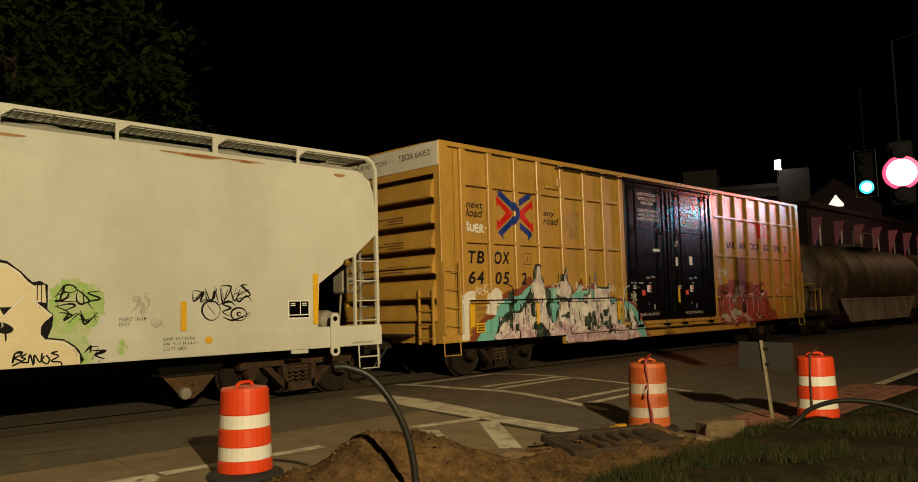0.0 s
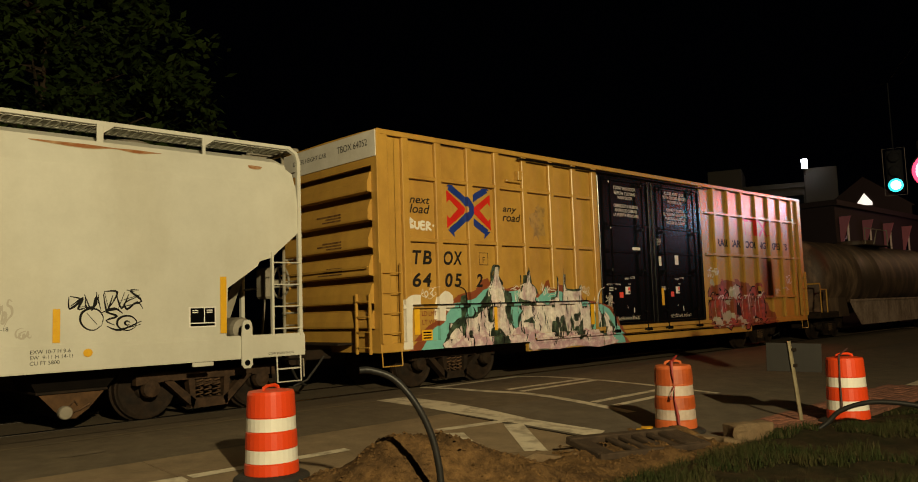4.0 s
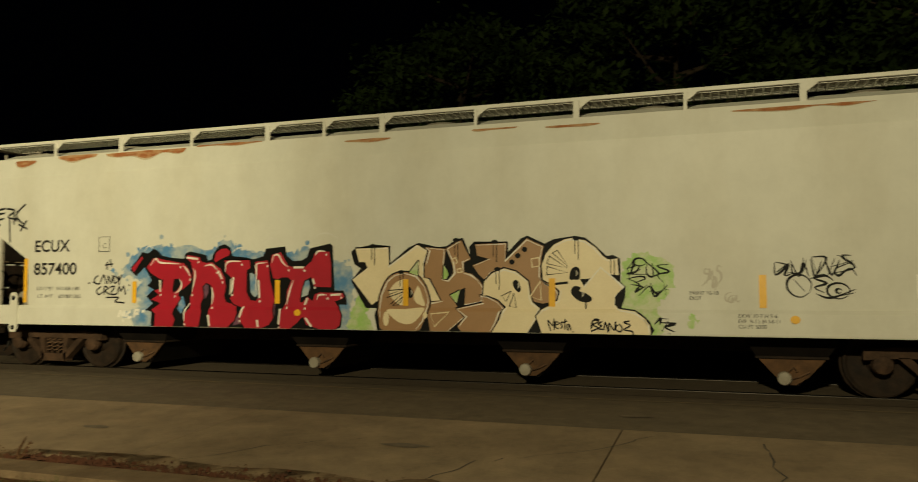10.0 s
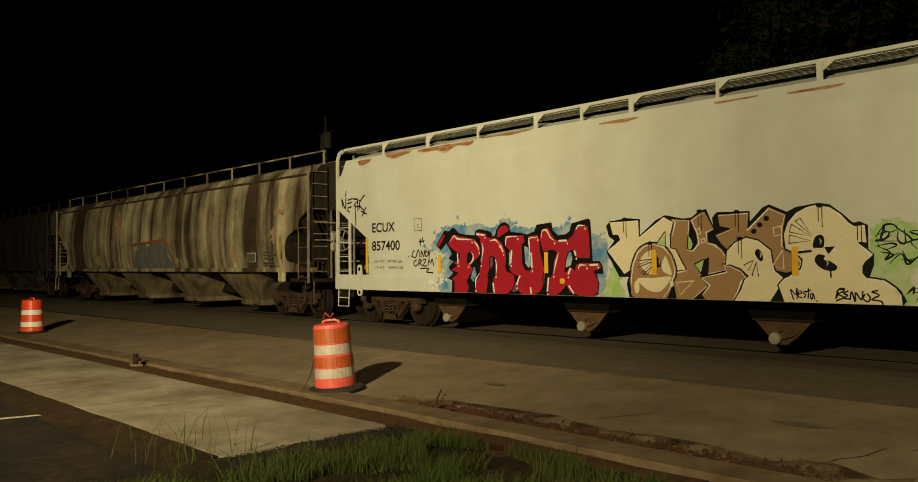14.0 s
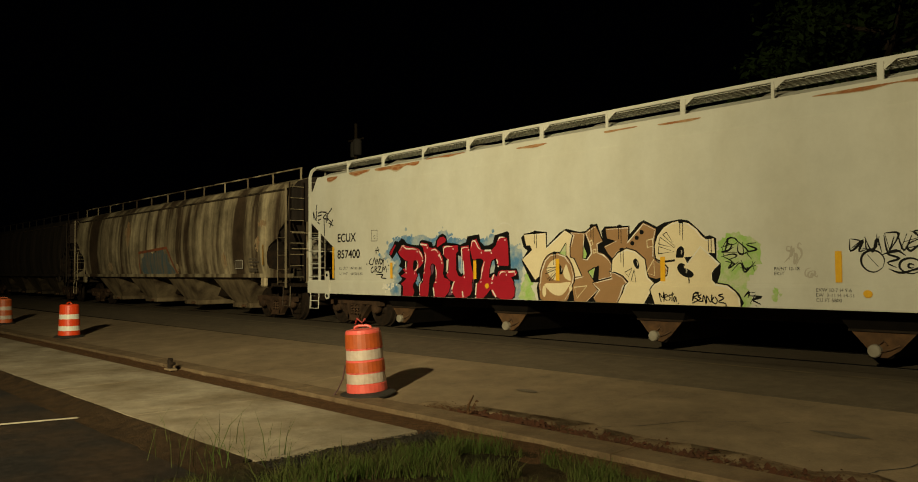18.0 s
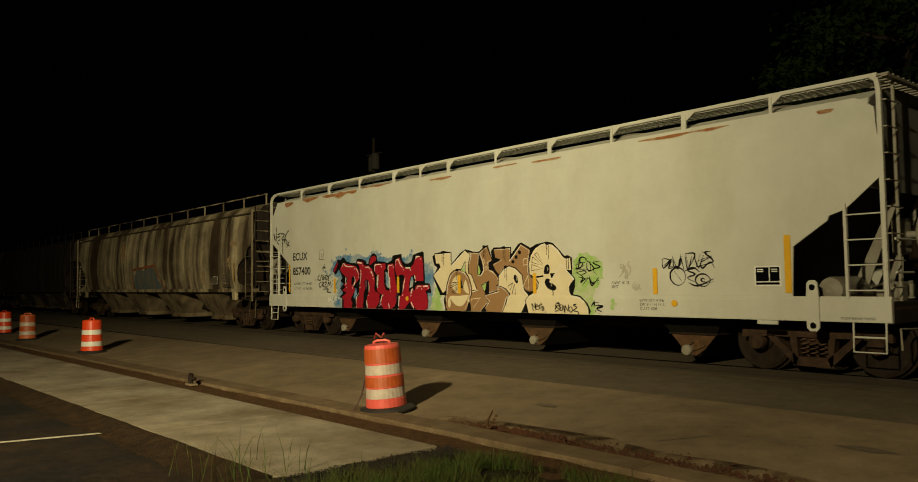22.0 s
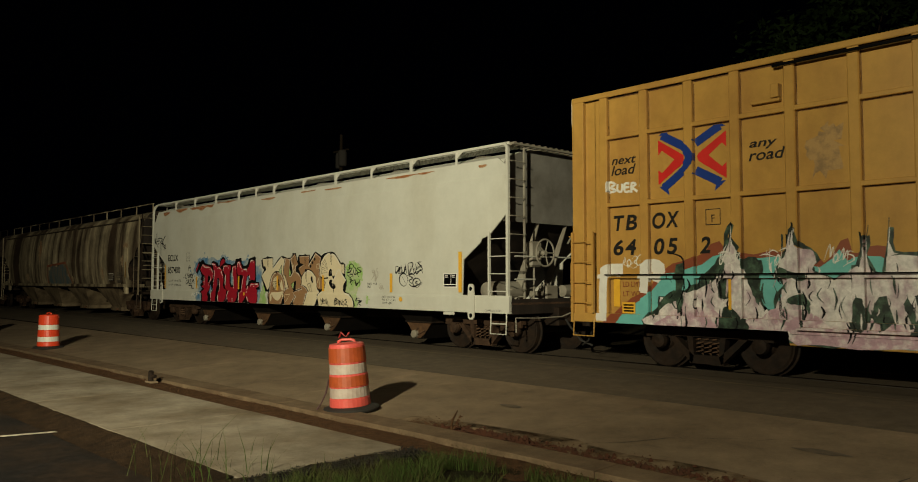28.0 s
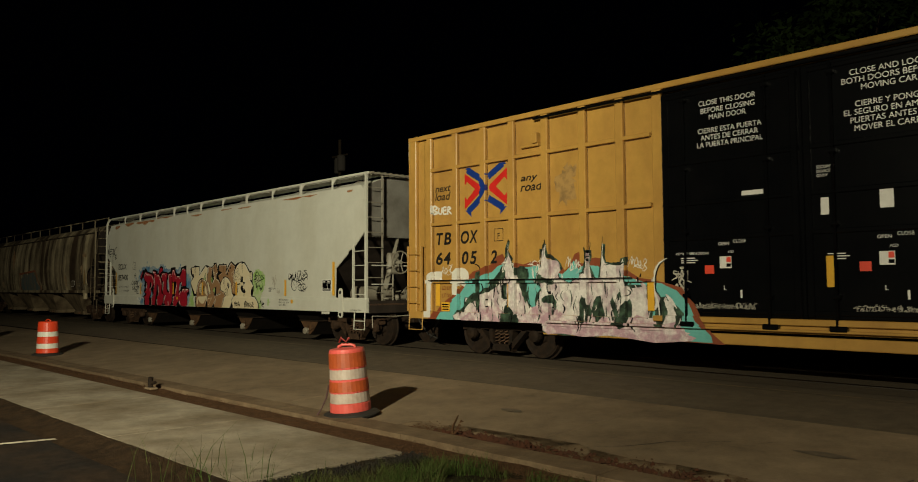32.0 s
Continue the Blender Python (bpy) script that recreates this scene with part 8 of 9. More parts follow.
# ---------------------------------------------------------------- traffic drums
def drum(place, turn, colour, tape, label, lean=0.0):
    d = thing("traffic_drum", place, label, "traffic drum", "drums along the works", turn)
    shell = bmesh.new()
    lathe(shell, [(0.298, 0.06), (0.303, 0.075), (0.298, 0.18), (0.287, 0.19), (0.283, 0.335), (0.291, 0.34), (0.283, 0.505), (0.272, 0.515),
                  (0.267, 0.665), (0.275, 0.67), (0.264, 0.90), (0.25, 0.93), (0.14, 0.945), (0.05, 0.945)])
    for v in shell.verts:
        v.co.x, v.co.y = v.co.x * 0.9, v.co.y * 0.9
    part("body", shell, colour, d)
    for z, r in ((0.192, 0.2590), (0.518, 0.2455)):
        band = bmesh.new()
        lathe(band, [(r - 0.01, z), (r + 0.004, z + 0.004), (r - 0.001, z + 0.138), (r - 0.02, z + 0.142)], sides=28)
        part("reflective_band", band, tape, d, "white reflective band")
    if colour != ORANGE:
        for z, r, deep in ((0.348, 0.2610, 0.148), (0.678, 0.2465, 0.205)):
            band = bmesh.new()
            lathe(band, [(r - 0.01, z), (r + 0.004, z + 0.004), (r - 0.004, z + deep - 0.004), (r - 0.02, z + deep)], sides=28)
            part("orange_band", band, ORANGE_TAPE, d, "dark orange reflective band")
    grip = bmesh.new()
    tube(grip, [(-0.115, 0, 0.93), (-0.11, 0, 0.965), (-0.06, 0, 0.985), (0.06, 0, 0.985), (0.11, 0, 0.965), (0.115, 0, 0.93)], 0.019, 8)
    part("handle", grip, colour, d)
    base = bmesh.new()
    lathe(base, [(0.375, 0.0), (0.38, 0.025), (0.36, 0.045), (0.30, 0.07), (0.10, 0.078)], sides=24)
    part("rubber_base", base, RUBBER, d, "black rubber ballast ring")
    for piece in d.children:
        for v in piece.data.vertices:
            v.co.z *= 0.945
    if lean:
        d.matrix_basis = Matrix.Translation(place) @ Matrix.Rotation(radians(lean), 4, (-0.81, 0.58, 0)) @ pose(0, 0, 0, 0, 0, turn)
    return d


drum((4.29, 7.21, rise(7.21)), 20, ORANGE, REFLECTIVE, "bright orange and white plastic traffic drum on a black rubber base")
d2 = drum((9.41, 5.64, 0.0), 148, ORANGE_FADED, TAPE_WORN, "faded orange traffic drum with dull bands and a dangling red strap")
d3 = drum((11.35, 4.15, 0.0), 141, ORANGE, REFLECTIVE, "bright orange and white traffic drum with a dark strap")
d4 = drum((-8.59, 6.085, 0.012), 35, PINKISH, TAPE_WORN, "sun-faded pinkish orange traffic drum, slightly tilted, bands scuffed", lean=-4)
part("base_lug", boxes((0.24, 0.40, -0.24, -0.06, 0.035, 0.065), bevel=0.012), ORANGE_STRIPE, d2, "yellow corner of the base")
far_drums = [drum((-22.5, 6.3, 0.03), 10, ORANGE, REFLECTIVE, "bright orange and white plastic traffic drum on a black rubber base")]
far_drums.append(drum((-30.5, 6.45, 0.03), 60, ORANGE_FADED, TAPE_WORN, "faded orange traffic drum with dull bands"))
far_drums.append(drum((-35.6, 6.7, 0.04), 20, ORANGE, REFLECTIVE, "orange and white traffic drum far along the kerb"))


def strap(d, points, mat, label):
    part("strap", tube(bmesh.new(), points, lambda u: 0.012 + 0.01 * math.sin(9 * u), 6), mat, d, label)


RED_STRAP = material("red_strap", (0.22, 0.015, 0.012), 0.6, bump=0)
DARK_STRAP = material("dark_strap", (0.05, 0.02, 0.018), 0.7, bump=0)
strap(d2, [(-0.04, 0.04, 1.0), (0.12, 0.20, 0.93), (0.135, 0.235, 0.80), (0.12, 0.25, 0.62), (0.13, 0.255, 0.45), (0.10, 0.265, 0.25), (0.10, 0.28, 0.12)], RED_STRAP, "dangling dark red strap")
strap(d2, [(0.125, 0.25, 0.62), (0.17, 0.25, 0.55), (0.19, 0.27, 0.46)], RED_STRAP, "dangling dark red strap")
strap(d3, [(-0.05, 0.0, 1.0), (0.17, 0.16, 0.92), (0.19, 0.18, 0.6), (0.20, 0.19, 0.2)], DARK_STRAP, "dark strap down the drum")
strap(d4, [(-0.10, 0.0, 0.96), (-0.05, -0.05, 1.03), (0.02, -0.06, 0.97), (0.05, -0.02, 1.02)], RED_STRAP, "crumpled red strap on the handle")
strap(d4, [(-0.26, -0.06, 0.42), (-0.30, -0.08, 0.25), (-0.36, -0.12, 0.12), (-0.42, -0.16, 0.03)], DARK_STRAP, "torn strap hanging to the ground")
wedge = bmesh.new()
prism(wedge, [(-0.16, 0.0), (0.16, 0.0), (0.12, 0.03), (-0.10, 0.06)], -0.09, 0.09)
bag = part("yellow_pad", wedge, material("yellow_rubber", (0.55, 0.30, 0.02), 0.6, bump=0.2), None)
bag.matrix_basis = pose(9.12, 5.90, 0.0, 0, 0, -30)
tagged(bag, "small yellow rubber pad beside a drum", "rubber pad")

# ---------------------------------------------------------------- earth works, verge, grass
def field(name, x0, x1, y0, y1, n, m, height, mat, label, category="ground", kind="structure"):
    bm = bmesh.new()
    g = [[bm.verts.new((x, y, height(x, y))) for y in steps(y0, y1, m)] for x in steps(x0, x1, n)]
    for i in range(n):
        for j in range(m):
            bm.faces.new((g[i][j], g[i + 1][j], g[i + 1][j + 1], g[i][j + 1]))
    return tagged(part(name, bm, mat, None, smooth=True), label, category, kind=kind)


def rough(x, y, a):
    return a * (noise.noise((x * 2.1, y * 2.1, 3)) + 0.5 * noise.noise((x * 6, y * 6, 7)) + 0.3 * noise.noise((x * 15, y * 15, 1)))


def heap(x, y):
    """The spoil heap and the dug strip that runs from it to the storm inlet."""
    u, v = (x - 4.75) * 0.77 - (y - 5.62) * 0.63, (x - 4.75) * 0.63 + (y - 5.62) * 0.77
    h = 0.56 * math.exp(-(u / 0.62) ** 2 - (v / 0.62) ** 2) + 0.26 * math.exp(-((u - 1.0) / 0.6) ** 2 - ((v + 0.05) / 0.55) ** 2) + 0.16 * math.exp(-((u + 0.8) / 0.4) ** 2 - (v / 0.4) ** 2)
    strip = max(0.0, 1 - abs(y - 5.35) / 0.75) * 0.09 if x > 5 else 0
    edge = min(1, max(0, (6.42 + 0.3 * noise.noise((x * 1.4, 0, 5)) - y) / 0.15 if x > 5.2 else (6.9 - y) / 0.4))
    return -0.05 + edge * 0.055 + (h + strip) * edge + rough(x, y, 0.085) * edge


field("spoil_heap", 3.2, 9.2, 4.2, 6.95, 120, 60, heap, EARTH, "heap of dug brown earth beside the kerb", "earth heap")


def verge_edge(x):
    return 4.7 - 0.32 * max(0, min(7.0, x - 10.2))


def verge(x, y):
    lift = min(1, max(0, (verge_edge(x) - y) / 0.5))
    return -0.03 + 0.10 * lift + rough(x, y, 0.05) * lift


field("verge", -3.4, 18, 1.2, 4.85, 120, 40, verge, TURF, "rough turf verge with bare patches")


def left_verge(x, y):
    return -0.02 + 0.05 * min(1, max(0, (5.1 - y) / 0.4)) + rough(x, y, 0.04)


field("left_verge", -6.22, -3.404, 1.2, 5.3, 40, 60, left_verge, TURF, "rough turf verge beside the sidewalk end")
rng = random.Random(8)


def blades(name, count, spot, mat, low, high, label):
    """Many thin bent blades of grass in one mesh."""
    verts, faces = [], []
    for _ in range(count):
        x, y, z = spot()
        a, h = rng.uniform(0, math.tau), rng.uniform(low, high)
        w = rng.uniform(0.0018, 0.0042)
        c, s = math.cos(a), math.sin(a)
        lean = rng.uniform(0.1, 0.95) * h
        b = rng.uniform(0, math.tau)
        k = len(verts)
        for f, ww in ((0, 1), (0.55, 0.8)):
            ox, oy = lean * f * f * math.cos(b), lean * f * f * math.sin(b)
            verts += [(x - c * w * ww + ox, y - s * w * ww + oy, z + h * f), (x + c * w * ww + ox, y + s * w * ww + oy, z + h * f)]
        verts.append((x + lean * math.cos(b), y + lean * math.sin(b), z + h))
        faces += [(k, k + 1, k + 3, k + 2), (k + 2, k + 3, k + 4)]
    me = bpy.data.meshes.new(name)
    me.from_pydata(verts, [], faces)
    me.materials.append(mat)
    return tagged(new(name, me), label, "grass", kind="stuff")


def spot_right():
    while True:
        x, y = rng.uniform(5.8, 17), rng.uniform(1.4, 4.75)
        if y < verge_edge(x) - 0.35 + 0.25 * noise.noise((x * 1.2, 0, 0)) and noise.noise((x * 0.9, y * 0.9, 2)) + 0.4 * noise.noise((x * 3, y * 3, 2)) > -0.05:
            return x, y, verge(x, y)


def spot_left():
    while True:
        x, y = rng.uniform(-5.75, -3.0), rng.uniform(1.8, 5.15)
        if noise.noise((x * 1.6, y * 1.6, 4)) > -0.05 and x > -5.75 + 0.25 * noise.noise((0, y * 2, 1)) + (0.35 if y > 4.4 else 0):
            return x, y, left_verge(x, y)


# shaded copy of the grass: the verge's dim light is in its colour
SHADED_GRASS = material("shaded_verge_grass", (0.014, 0.025, 0.006), 0.8, 0, (0.046, 0.036, 0.013), 1.5, 0.8, 20, 0, spec=0.12)


def spot_tall():
    x = rng.gauss(-6.5, 0.45)
    return x, rng.gauss(3.15, 0.25), -0.03


blades("grass", 30000, spot_right, SHADED_GRASS, 0.02, 0.14, "short green grass on the verge")
blades("dry_grass", 9000, spot_right, STRAW, 0.02, 0.10, "dry yellow grass between the green")
blades("grass", 15000, spot_left, GRASS, 0.02, 0.20, "green grass at the end of the sidewalk")
blades("dry_grass", 4500, spot_left, STRAW, 0.02, 0.16, "dry stems at the end of the sidewalk")
blades("tall_grass", 60, spot_tall, GRASS, 0.20, 0.55, "tall thin seed stalks beside the sidewalk")


# crumbs of soil and stones
def crumbs(name, count, spot, low, high, mat, label):
    verts, faces = [], []
    for _ in range(count):
        x, y, z = spot()
        r = rng.uniform(low, high)
        k = len(verts)
        for dx, dy, dz in ((1, 0, 0), (-1, 0, 0), (0, 1, 0), (0, -1, 0), (0, 0, 0.8), (0, 0, -0.3)):
            j = rng.uniform(0.7, 1.2)
            verts.append((x + dx * r * j, y + dy * r * j, z + dz * r * j))
        for a, b in ((0, 2), (2, 1), (1, 3), (3, 0)):
            faces += [(k + a, k + b, k + 4), (k + b, k + a, k + 5)]
    me = bpy.data.meshes.new(name)
    me.from_pydata(verts, [], faces)
    me.materials.append(mat)
    return tagged(new(name, me), label, "soil crumbs", kind="stuff")


def in_trench():
    x, y = rng.uniform(-26, -4), rng.uniform(5.02, 5.6)
    return x, y, 0.0


def on_heap():
    x, y = rng.uniform(3.4, 8.8), rng.uniform(4.4, 6.4)
    return x, y, heap(x, y)


def on_kerb():
    x = rng.uniform(-7.4, -2.2)
    y = 6.02 + abs(rng.gauss(0, 0.16)) + 0.08 * noise.noise((x * 1.5, 0, 0))
    return x, y, rise(y) + 0.01


crumbs("soil_crumbs", 4500, in_trench, 0.003, 0.012, SOIL, "loose red soil crumbs in the trench")
crumbs("soil_crumbs", 5200, on_heap, 0.004, 0.028, EARTH, "clods on the spoil heap")
def in_pile():
    """Dead leaves and clods heaped in the gutter below the weed."""
    u = rng.random()
    x = rng.gauss(-6.0, 0.28) if u < 0.55 else rng.uniform(-6.9, -2.4)
    y = 6.03 + abs(rng.gauss(0, 0.07 if u < 0.55 else 0.12)) + 0.05 * noise.noise((x * 2.5, 0, 3))
    return x, y, rise(y) + rng.uniform(0.0, 0.05 if u < 0.55 else 0.02)


DEAD_LEAF = material("dead_leaf_litter", (0.075, 0.030, 0.016), 0.9, 0, (0.022, 0.013, 0.009), 9, 0.9, 60, 0.3, mid=0.4, spec=0.1)
crumbs("soil_crumbs", 900, in_pile, 0.010, 0.042, DEAD_LEAF, "dead leaves and clods in the gutter")
crumbs("soil_crumbs", 1600, on_kerb, 0.003, 0.016, SOIL, "crumbled soil spilled over the kerb")


def ragged():
    y = rng.uniform(3.2, 5.1)
    return -6.02 + rng.gauss(0, 0.10), y, rng.uniform(-0.01, 0.05)


GRAVEL = material("dark_gravel", (0.013, 0.011, 0.010), 0.9, 0, (0.035, 0.028, 0.022), 9, 0.7, 60, 0.3, spec=0.15)
crumbs("rubble", 5000, ragged, 0.004, 0.016, GRAVEL, "dark gravel along the sidewalk end")

# cracks and stains in the street
STAIN = material("oil_stain", (0.075, 0.055, 0.036), 0.8, 0, (0.12, 0.088, 0.054), 6, 0.9, 40, 0, mid=0.3)
CRACK = material("crack", (0.022, 0.018, 0.014), 0.95, bump=0)


def crack(points, width, seed):
    r = random.Random(seed)
    fine = []
    for a, b in zip(points[:-1], points[1:]):
        for k in range(8):
            u = k / 8
            fine.append((a[0] + (b[0] - a[0]) * u + r.uniform(-0.04, 0.04), a[1] + (b[1] - a[1]) * u + r.uniform(-0.04, 0.04)))
    bm = bmesh.new()
    prev = None
    for i, (x, y) in enumerate(fine):
        w = width * r.uniform(0.3, 1.0)
        pair = [bm.verts.new((x - w, y - w * 0.4, rise(y) + 0.0045)), bm.verts.new((x + w, y + w * 0.4, rise(y) + 0.0045))]
        if prev:
            bm.faces.new((prev[0], prev[1], pair[1], pair[0]))
        prev = pair
    return tagged(part("crack", bm, CRACK), "dark crack in the street surface", "crack", kind="structure")


crack([(-2.6, 6.2), (-2.2, 7.2), (-1.2, 7.9), (-0.6, 8.8)], 0.012, 1)
crack([(0.3, 6.3), (0.5, 7.4), (0.4, 8.8)], 0.010, 2)
crack([(1.2, 6.4), (1.9, 7.2), (2.2, 7.6)], 0.010, 3)
crack([(-5.2, 6.3), (-4.4, 7.3), (-3.2, 8.1)], 0.010, 4)
crack([(-11, 6.2), (-9.5, 7.4), (-8.9, 8.8)], 0.010, 5)
crack([(9.6, 6.4), (11.5, 6.9), (13.2, 7.1), (16, 7.3)], 0.016, 6)
crack([(-16, 8.9), (-4, 8.93), (8, 8.9)], 0.012, 7)
crack([(12.2, 9.0), (13.5, 9.3), (15.2, 9.2)], 0.014, 8)
for x, y, a, b in ((-3.1, 7.6, 0.28, 0.09), (-1.0, 9.6, 0.22, 0.06), (3.3, 9.7, 0.30, 0.08), (11.7, 8.5, 0.34, 0.10), (-7.0, 7.5, 0.2, 0.08)):
    paint("oil_stain", [(x + a * math.cos(k * 0.524) * rng.uniform(0.7, 1.1), y + b * math.sin(k * 0.524) * rng.uniform(0.7, 1.1)) for k in range(12)], STAIN, "dark stain on the street", 0.0055)

edge_ = [(-7.6 + 0.2 * k, 6.38 + 0.14 * math.sin(1.9 * k) * math.sin(0.4 * k) + rng.uniform(-0.10, 0.12)) for k in range(30)]
paint("soil_spill", [(-7.6, 5.99), (-1.8, 5.99)] + edge_[::-1], DIRT_FILM, "thin brown soil spilled along the kerb", 0.0065)

# ---------------------------------------------------------------- inlet, stones, hoses, sign
IRON = material("rusty_cast_iron", (0.052, 0.034, 0.021), 0.85, 0, (0.022, 0.015, 0.011), 6, 0.8, 60, 0.4, mid=0.3, spec=0.2)
inlet = thing("storm_inlet", (7.85, 5.08, 0.0), "rusty cast iron storm inlet with a broken slotted cover, half buried", "storm drain")
part("frame", boxes((-0.92, 0.92, -0.50, -0.42, 0.0, 0.075), (-0.92, 0.92, 0.36, 0.50, 0.0, 0.085), (-0.92, -0.83, -0.42, 0.36, 0.0, 0.075), (0.83, 0.92, -0.42, 0.36, 0.0, 0.075), bevel=0.012), IRON, inlet)
for k, (a, b) in enumerate(((-0.83, -0.66), (-0.36, -0.26), (-0.14, -0.04), (0.08, 0.20), (0.34, 0.44), (0.56, 0.83))):
    part("cover_bar", boxes((a, b, -0.42 + 0.05 * (k % 2), 0.36, 0.02, 0.068), bevel=0.010), IRON, inlet)
# flat black slab stands in for the shaded depth of the pit
part("pit", boxes((-0.83, 0.83, -0.42, 0.36, -0.04, 0.006)), BLACK_PAINT, inlet, "black slab in place of the dark pit below the bars")
for piece in inlet.children:
    for v in piece.data.vertices:
        v.co.x, v.co.y = v.co.x * 0.9, v.co.y * 0.62
inlet.matrix_basis = pose(7.88, 5.22, 0.075, 10, 2, -14)


def stone(place, size, turn, label):
    bm = bmesh.new()
    box(bm, -size[0] / 2, size[0] / 2, -size[1] / 2, size[1] / 2, 0, size[2], 0.03)
    bmesh.ops.subdivide_edges(bm, edges=bm.edges[:], cuts=2, use_grid_fill=True)
    for v in bm.verts:
        v.co += Vector((noise.noise(v.co * 5 + Vector(place)), noise.noise(v.co * 5 + Vector((9, 1, 1))), noise.noise(v.co * 6))) * 0.05
    ob = part("kerb_block", bm, KERB, None)
    ob.matrix_basis = pose(*place, 0, 0, turn)
    return tagged(ob, label, "concrete block", "loose kerb blocks")


stone((9.45, 4.66, -0.02), (0.52, 0.32, 0.22), -35, "broken mossy concrete kerb block")
stone((8.85, 4.62, -0.03), (0.26, 0.22, 0.13), -20, "small broken concrete kerb fragment")
stone((6.72, 5.66, 0.03), (0.95, 0.30, 0.09), -24, "broken slab edge half buried in earth")
stone((9.0, 4.95, -0.03), (0.22, 0.3, 0.10), 15, "small broken concrete kerb fragment")


def hose(name, points, radius, label, ribs=True):
    path_ = curve(points, 14)
    bm = bmesh.new()
    tube(bm, path_, (lambda u: radius * (1 + (0.07 if int(u * len(path_)) % 2 else -0.03))) if ribs else radius, 12)
    return tagged(part(name, bm, HOSE, None, smooth=True), label, "hose")


hose("conduit_hose", [(3.90, 5.18, 1.245), (3.98, 5.12, 1.24), (4.12, 5.01, 1.163), (4.24, 4.90, 0.968), (4.33, 4.83, 0.73), (4.37, 4.79, 0.49), (4.38, 4.77, 0.28), (4.39, 4.72, -0.03)], 0.028, "ribbed black conduit hose standing bent out of the earth")
hose("ground_hose", [(10.25, 4.20, 0.0), (10.35, 4.05, 0.13), (10.41, 3.92, 0.27), (10.49, 3.69, 0.37), (10.57, 3.44, 0.40), (10.68, 3.07, 0.36), (10.8, 2.6, 0.22), (10.9, 2.2, 0.05)], 0.03, "thick black hose arched over the grass")

sign = thing("road_sign", (11.16, 4.70, -0.05), "small metal sign seen from behind on a leaning post", "road sign", turn=0)
part("post", tube(bmesh.new(), [(0.0, 0.0, -0.1), (-0.04, 0.10, 1.16)], 0.028, 6), material("galvanised_post", (0.34, 0.30, 0.20), 0.5, 0.6, (0.2, 0.15, 0.08), 8, 0.6), sign, "pale galvanised post")
board = bmesh.new()
box(board, -0.36, 0.36, -0.004, 0.004, -0.20, 0.20, 0.002)
b_ = part("board", board, material("sign_back", (0.014, 0.013, 0.012), 0.6, 0.0, (0.022, 0.02, 0.017), 5, 0.5, spec=0.2), sign, "dull grey aluminium back of the board")
b_.matrix_basis = pose(0.0, 0.06, 0.93, 0, 2, -68)
part("bracket", boxes((-0.05, 0.02, 0.02, 0.09, 0.80, 0.84), (-0.05, 0.02, 0.02, 0.09, 1.02, 1.06)), DARK_STEEL, sign)

bricks = tagged(new("brick_walk"), "red brick pavement strip at the street corner", "pavement", kind="structure")
BRICK = material("red_brick", (0.20, 0.075, 0.045), 0.85, 0, (0.10, 0.045, 0.03), 12, 0.6, 60, 0.4, vary=0.35)
unit = None
for i in range(28):
    for j in range(10):
        if unit is None:
            unit = bmesh.new()
            box(unit, -0.098, 0.098, -0.048, 0.048, -0.05, 0.0, 0.006)
            ob = part("brick", unit, BRICK, bricks)
            unit = ob.data
        else:
            ob = new("brick", unit)
            ob.parent = bricks
        ob.matrix_basis = pose(10.6 + 0.21 * i + (0.105 if j % 2 else 0), 4.22 + 0.108 * j, 0.012 + 0.004 * ((i * 7 + j * 3) % 3))

stub = thing("pipe_stub", (-13.55, 5.42, 0.0), "short broken metal sign stub beside a hole", "pipe stub")
part("pipe", tube(bmesh.new(), [(0, 0, -0.1), (0, 0, 0.16), (0.01, 0.0, 0.20)], 0.045, 10), DARK_STEEL, stub)
part("collar", boxes((-0.10, 0.16, -0.07, 0.07, 0.0, 0.035), bevel=0.01), CONCRETE, stub)
part("elbow", tube(bmesh.new(), [(0, 0, 0.10), (0.12, 0.03, 0.12)], 0.03, 8), DARK_STEEL, stub)
twig = thing("dead_weed", (-6.5, 5.98, 0.0), "dry curled weed stalk in the kerb crack", "weed")
part("stalk", tube(bmesh.new(), curve([(0, 0, 0), (-0.02, 0.01, 0.12), (0.03, 0.02, 0.22), (0.08, 0.0, 0.27), (0.07, -0.03, 0.22)], 4), lambda u: 0.016 * (1.1 - u), 6), SOIL, twig)
for k in range(4):
    part("leaf", prism(bmesh.new(), [(0.02 * k, 0.06 + 0.04 * k), (0.05 + 0.03 * k, 0.07 + 0.045 * k), (0.03 + 0.02 * k, 0.10 + 0.04 * k)], 0.01 * k, 0.01 * k + 0.004), SOIL, twig)



def lot_bank(x, y):
    return -0.028 + 0.079 * min(1, max(0, (y - 2.80) / 0.36)) ** 1.5 + rough(x, y, 0.008)


field("lot_edge", -66, -6.25, 2.78, 3.196, 300, 8, lot_bank, DARK_EARTH, "low bank of brown soil from the lot up to the sidewalk")


# the street and the lot fall away gently towards the far drums
def fall(x, y):
    return 0.006 * max(0.0, -7.0 - x) * (1 - rise(y) / 0.24) if x > -45 else 0.228 * (1 - rise(y) / 0.24)


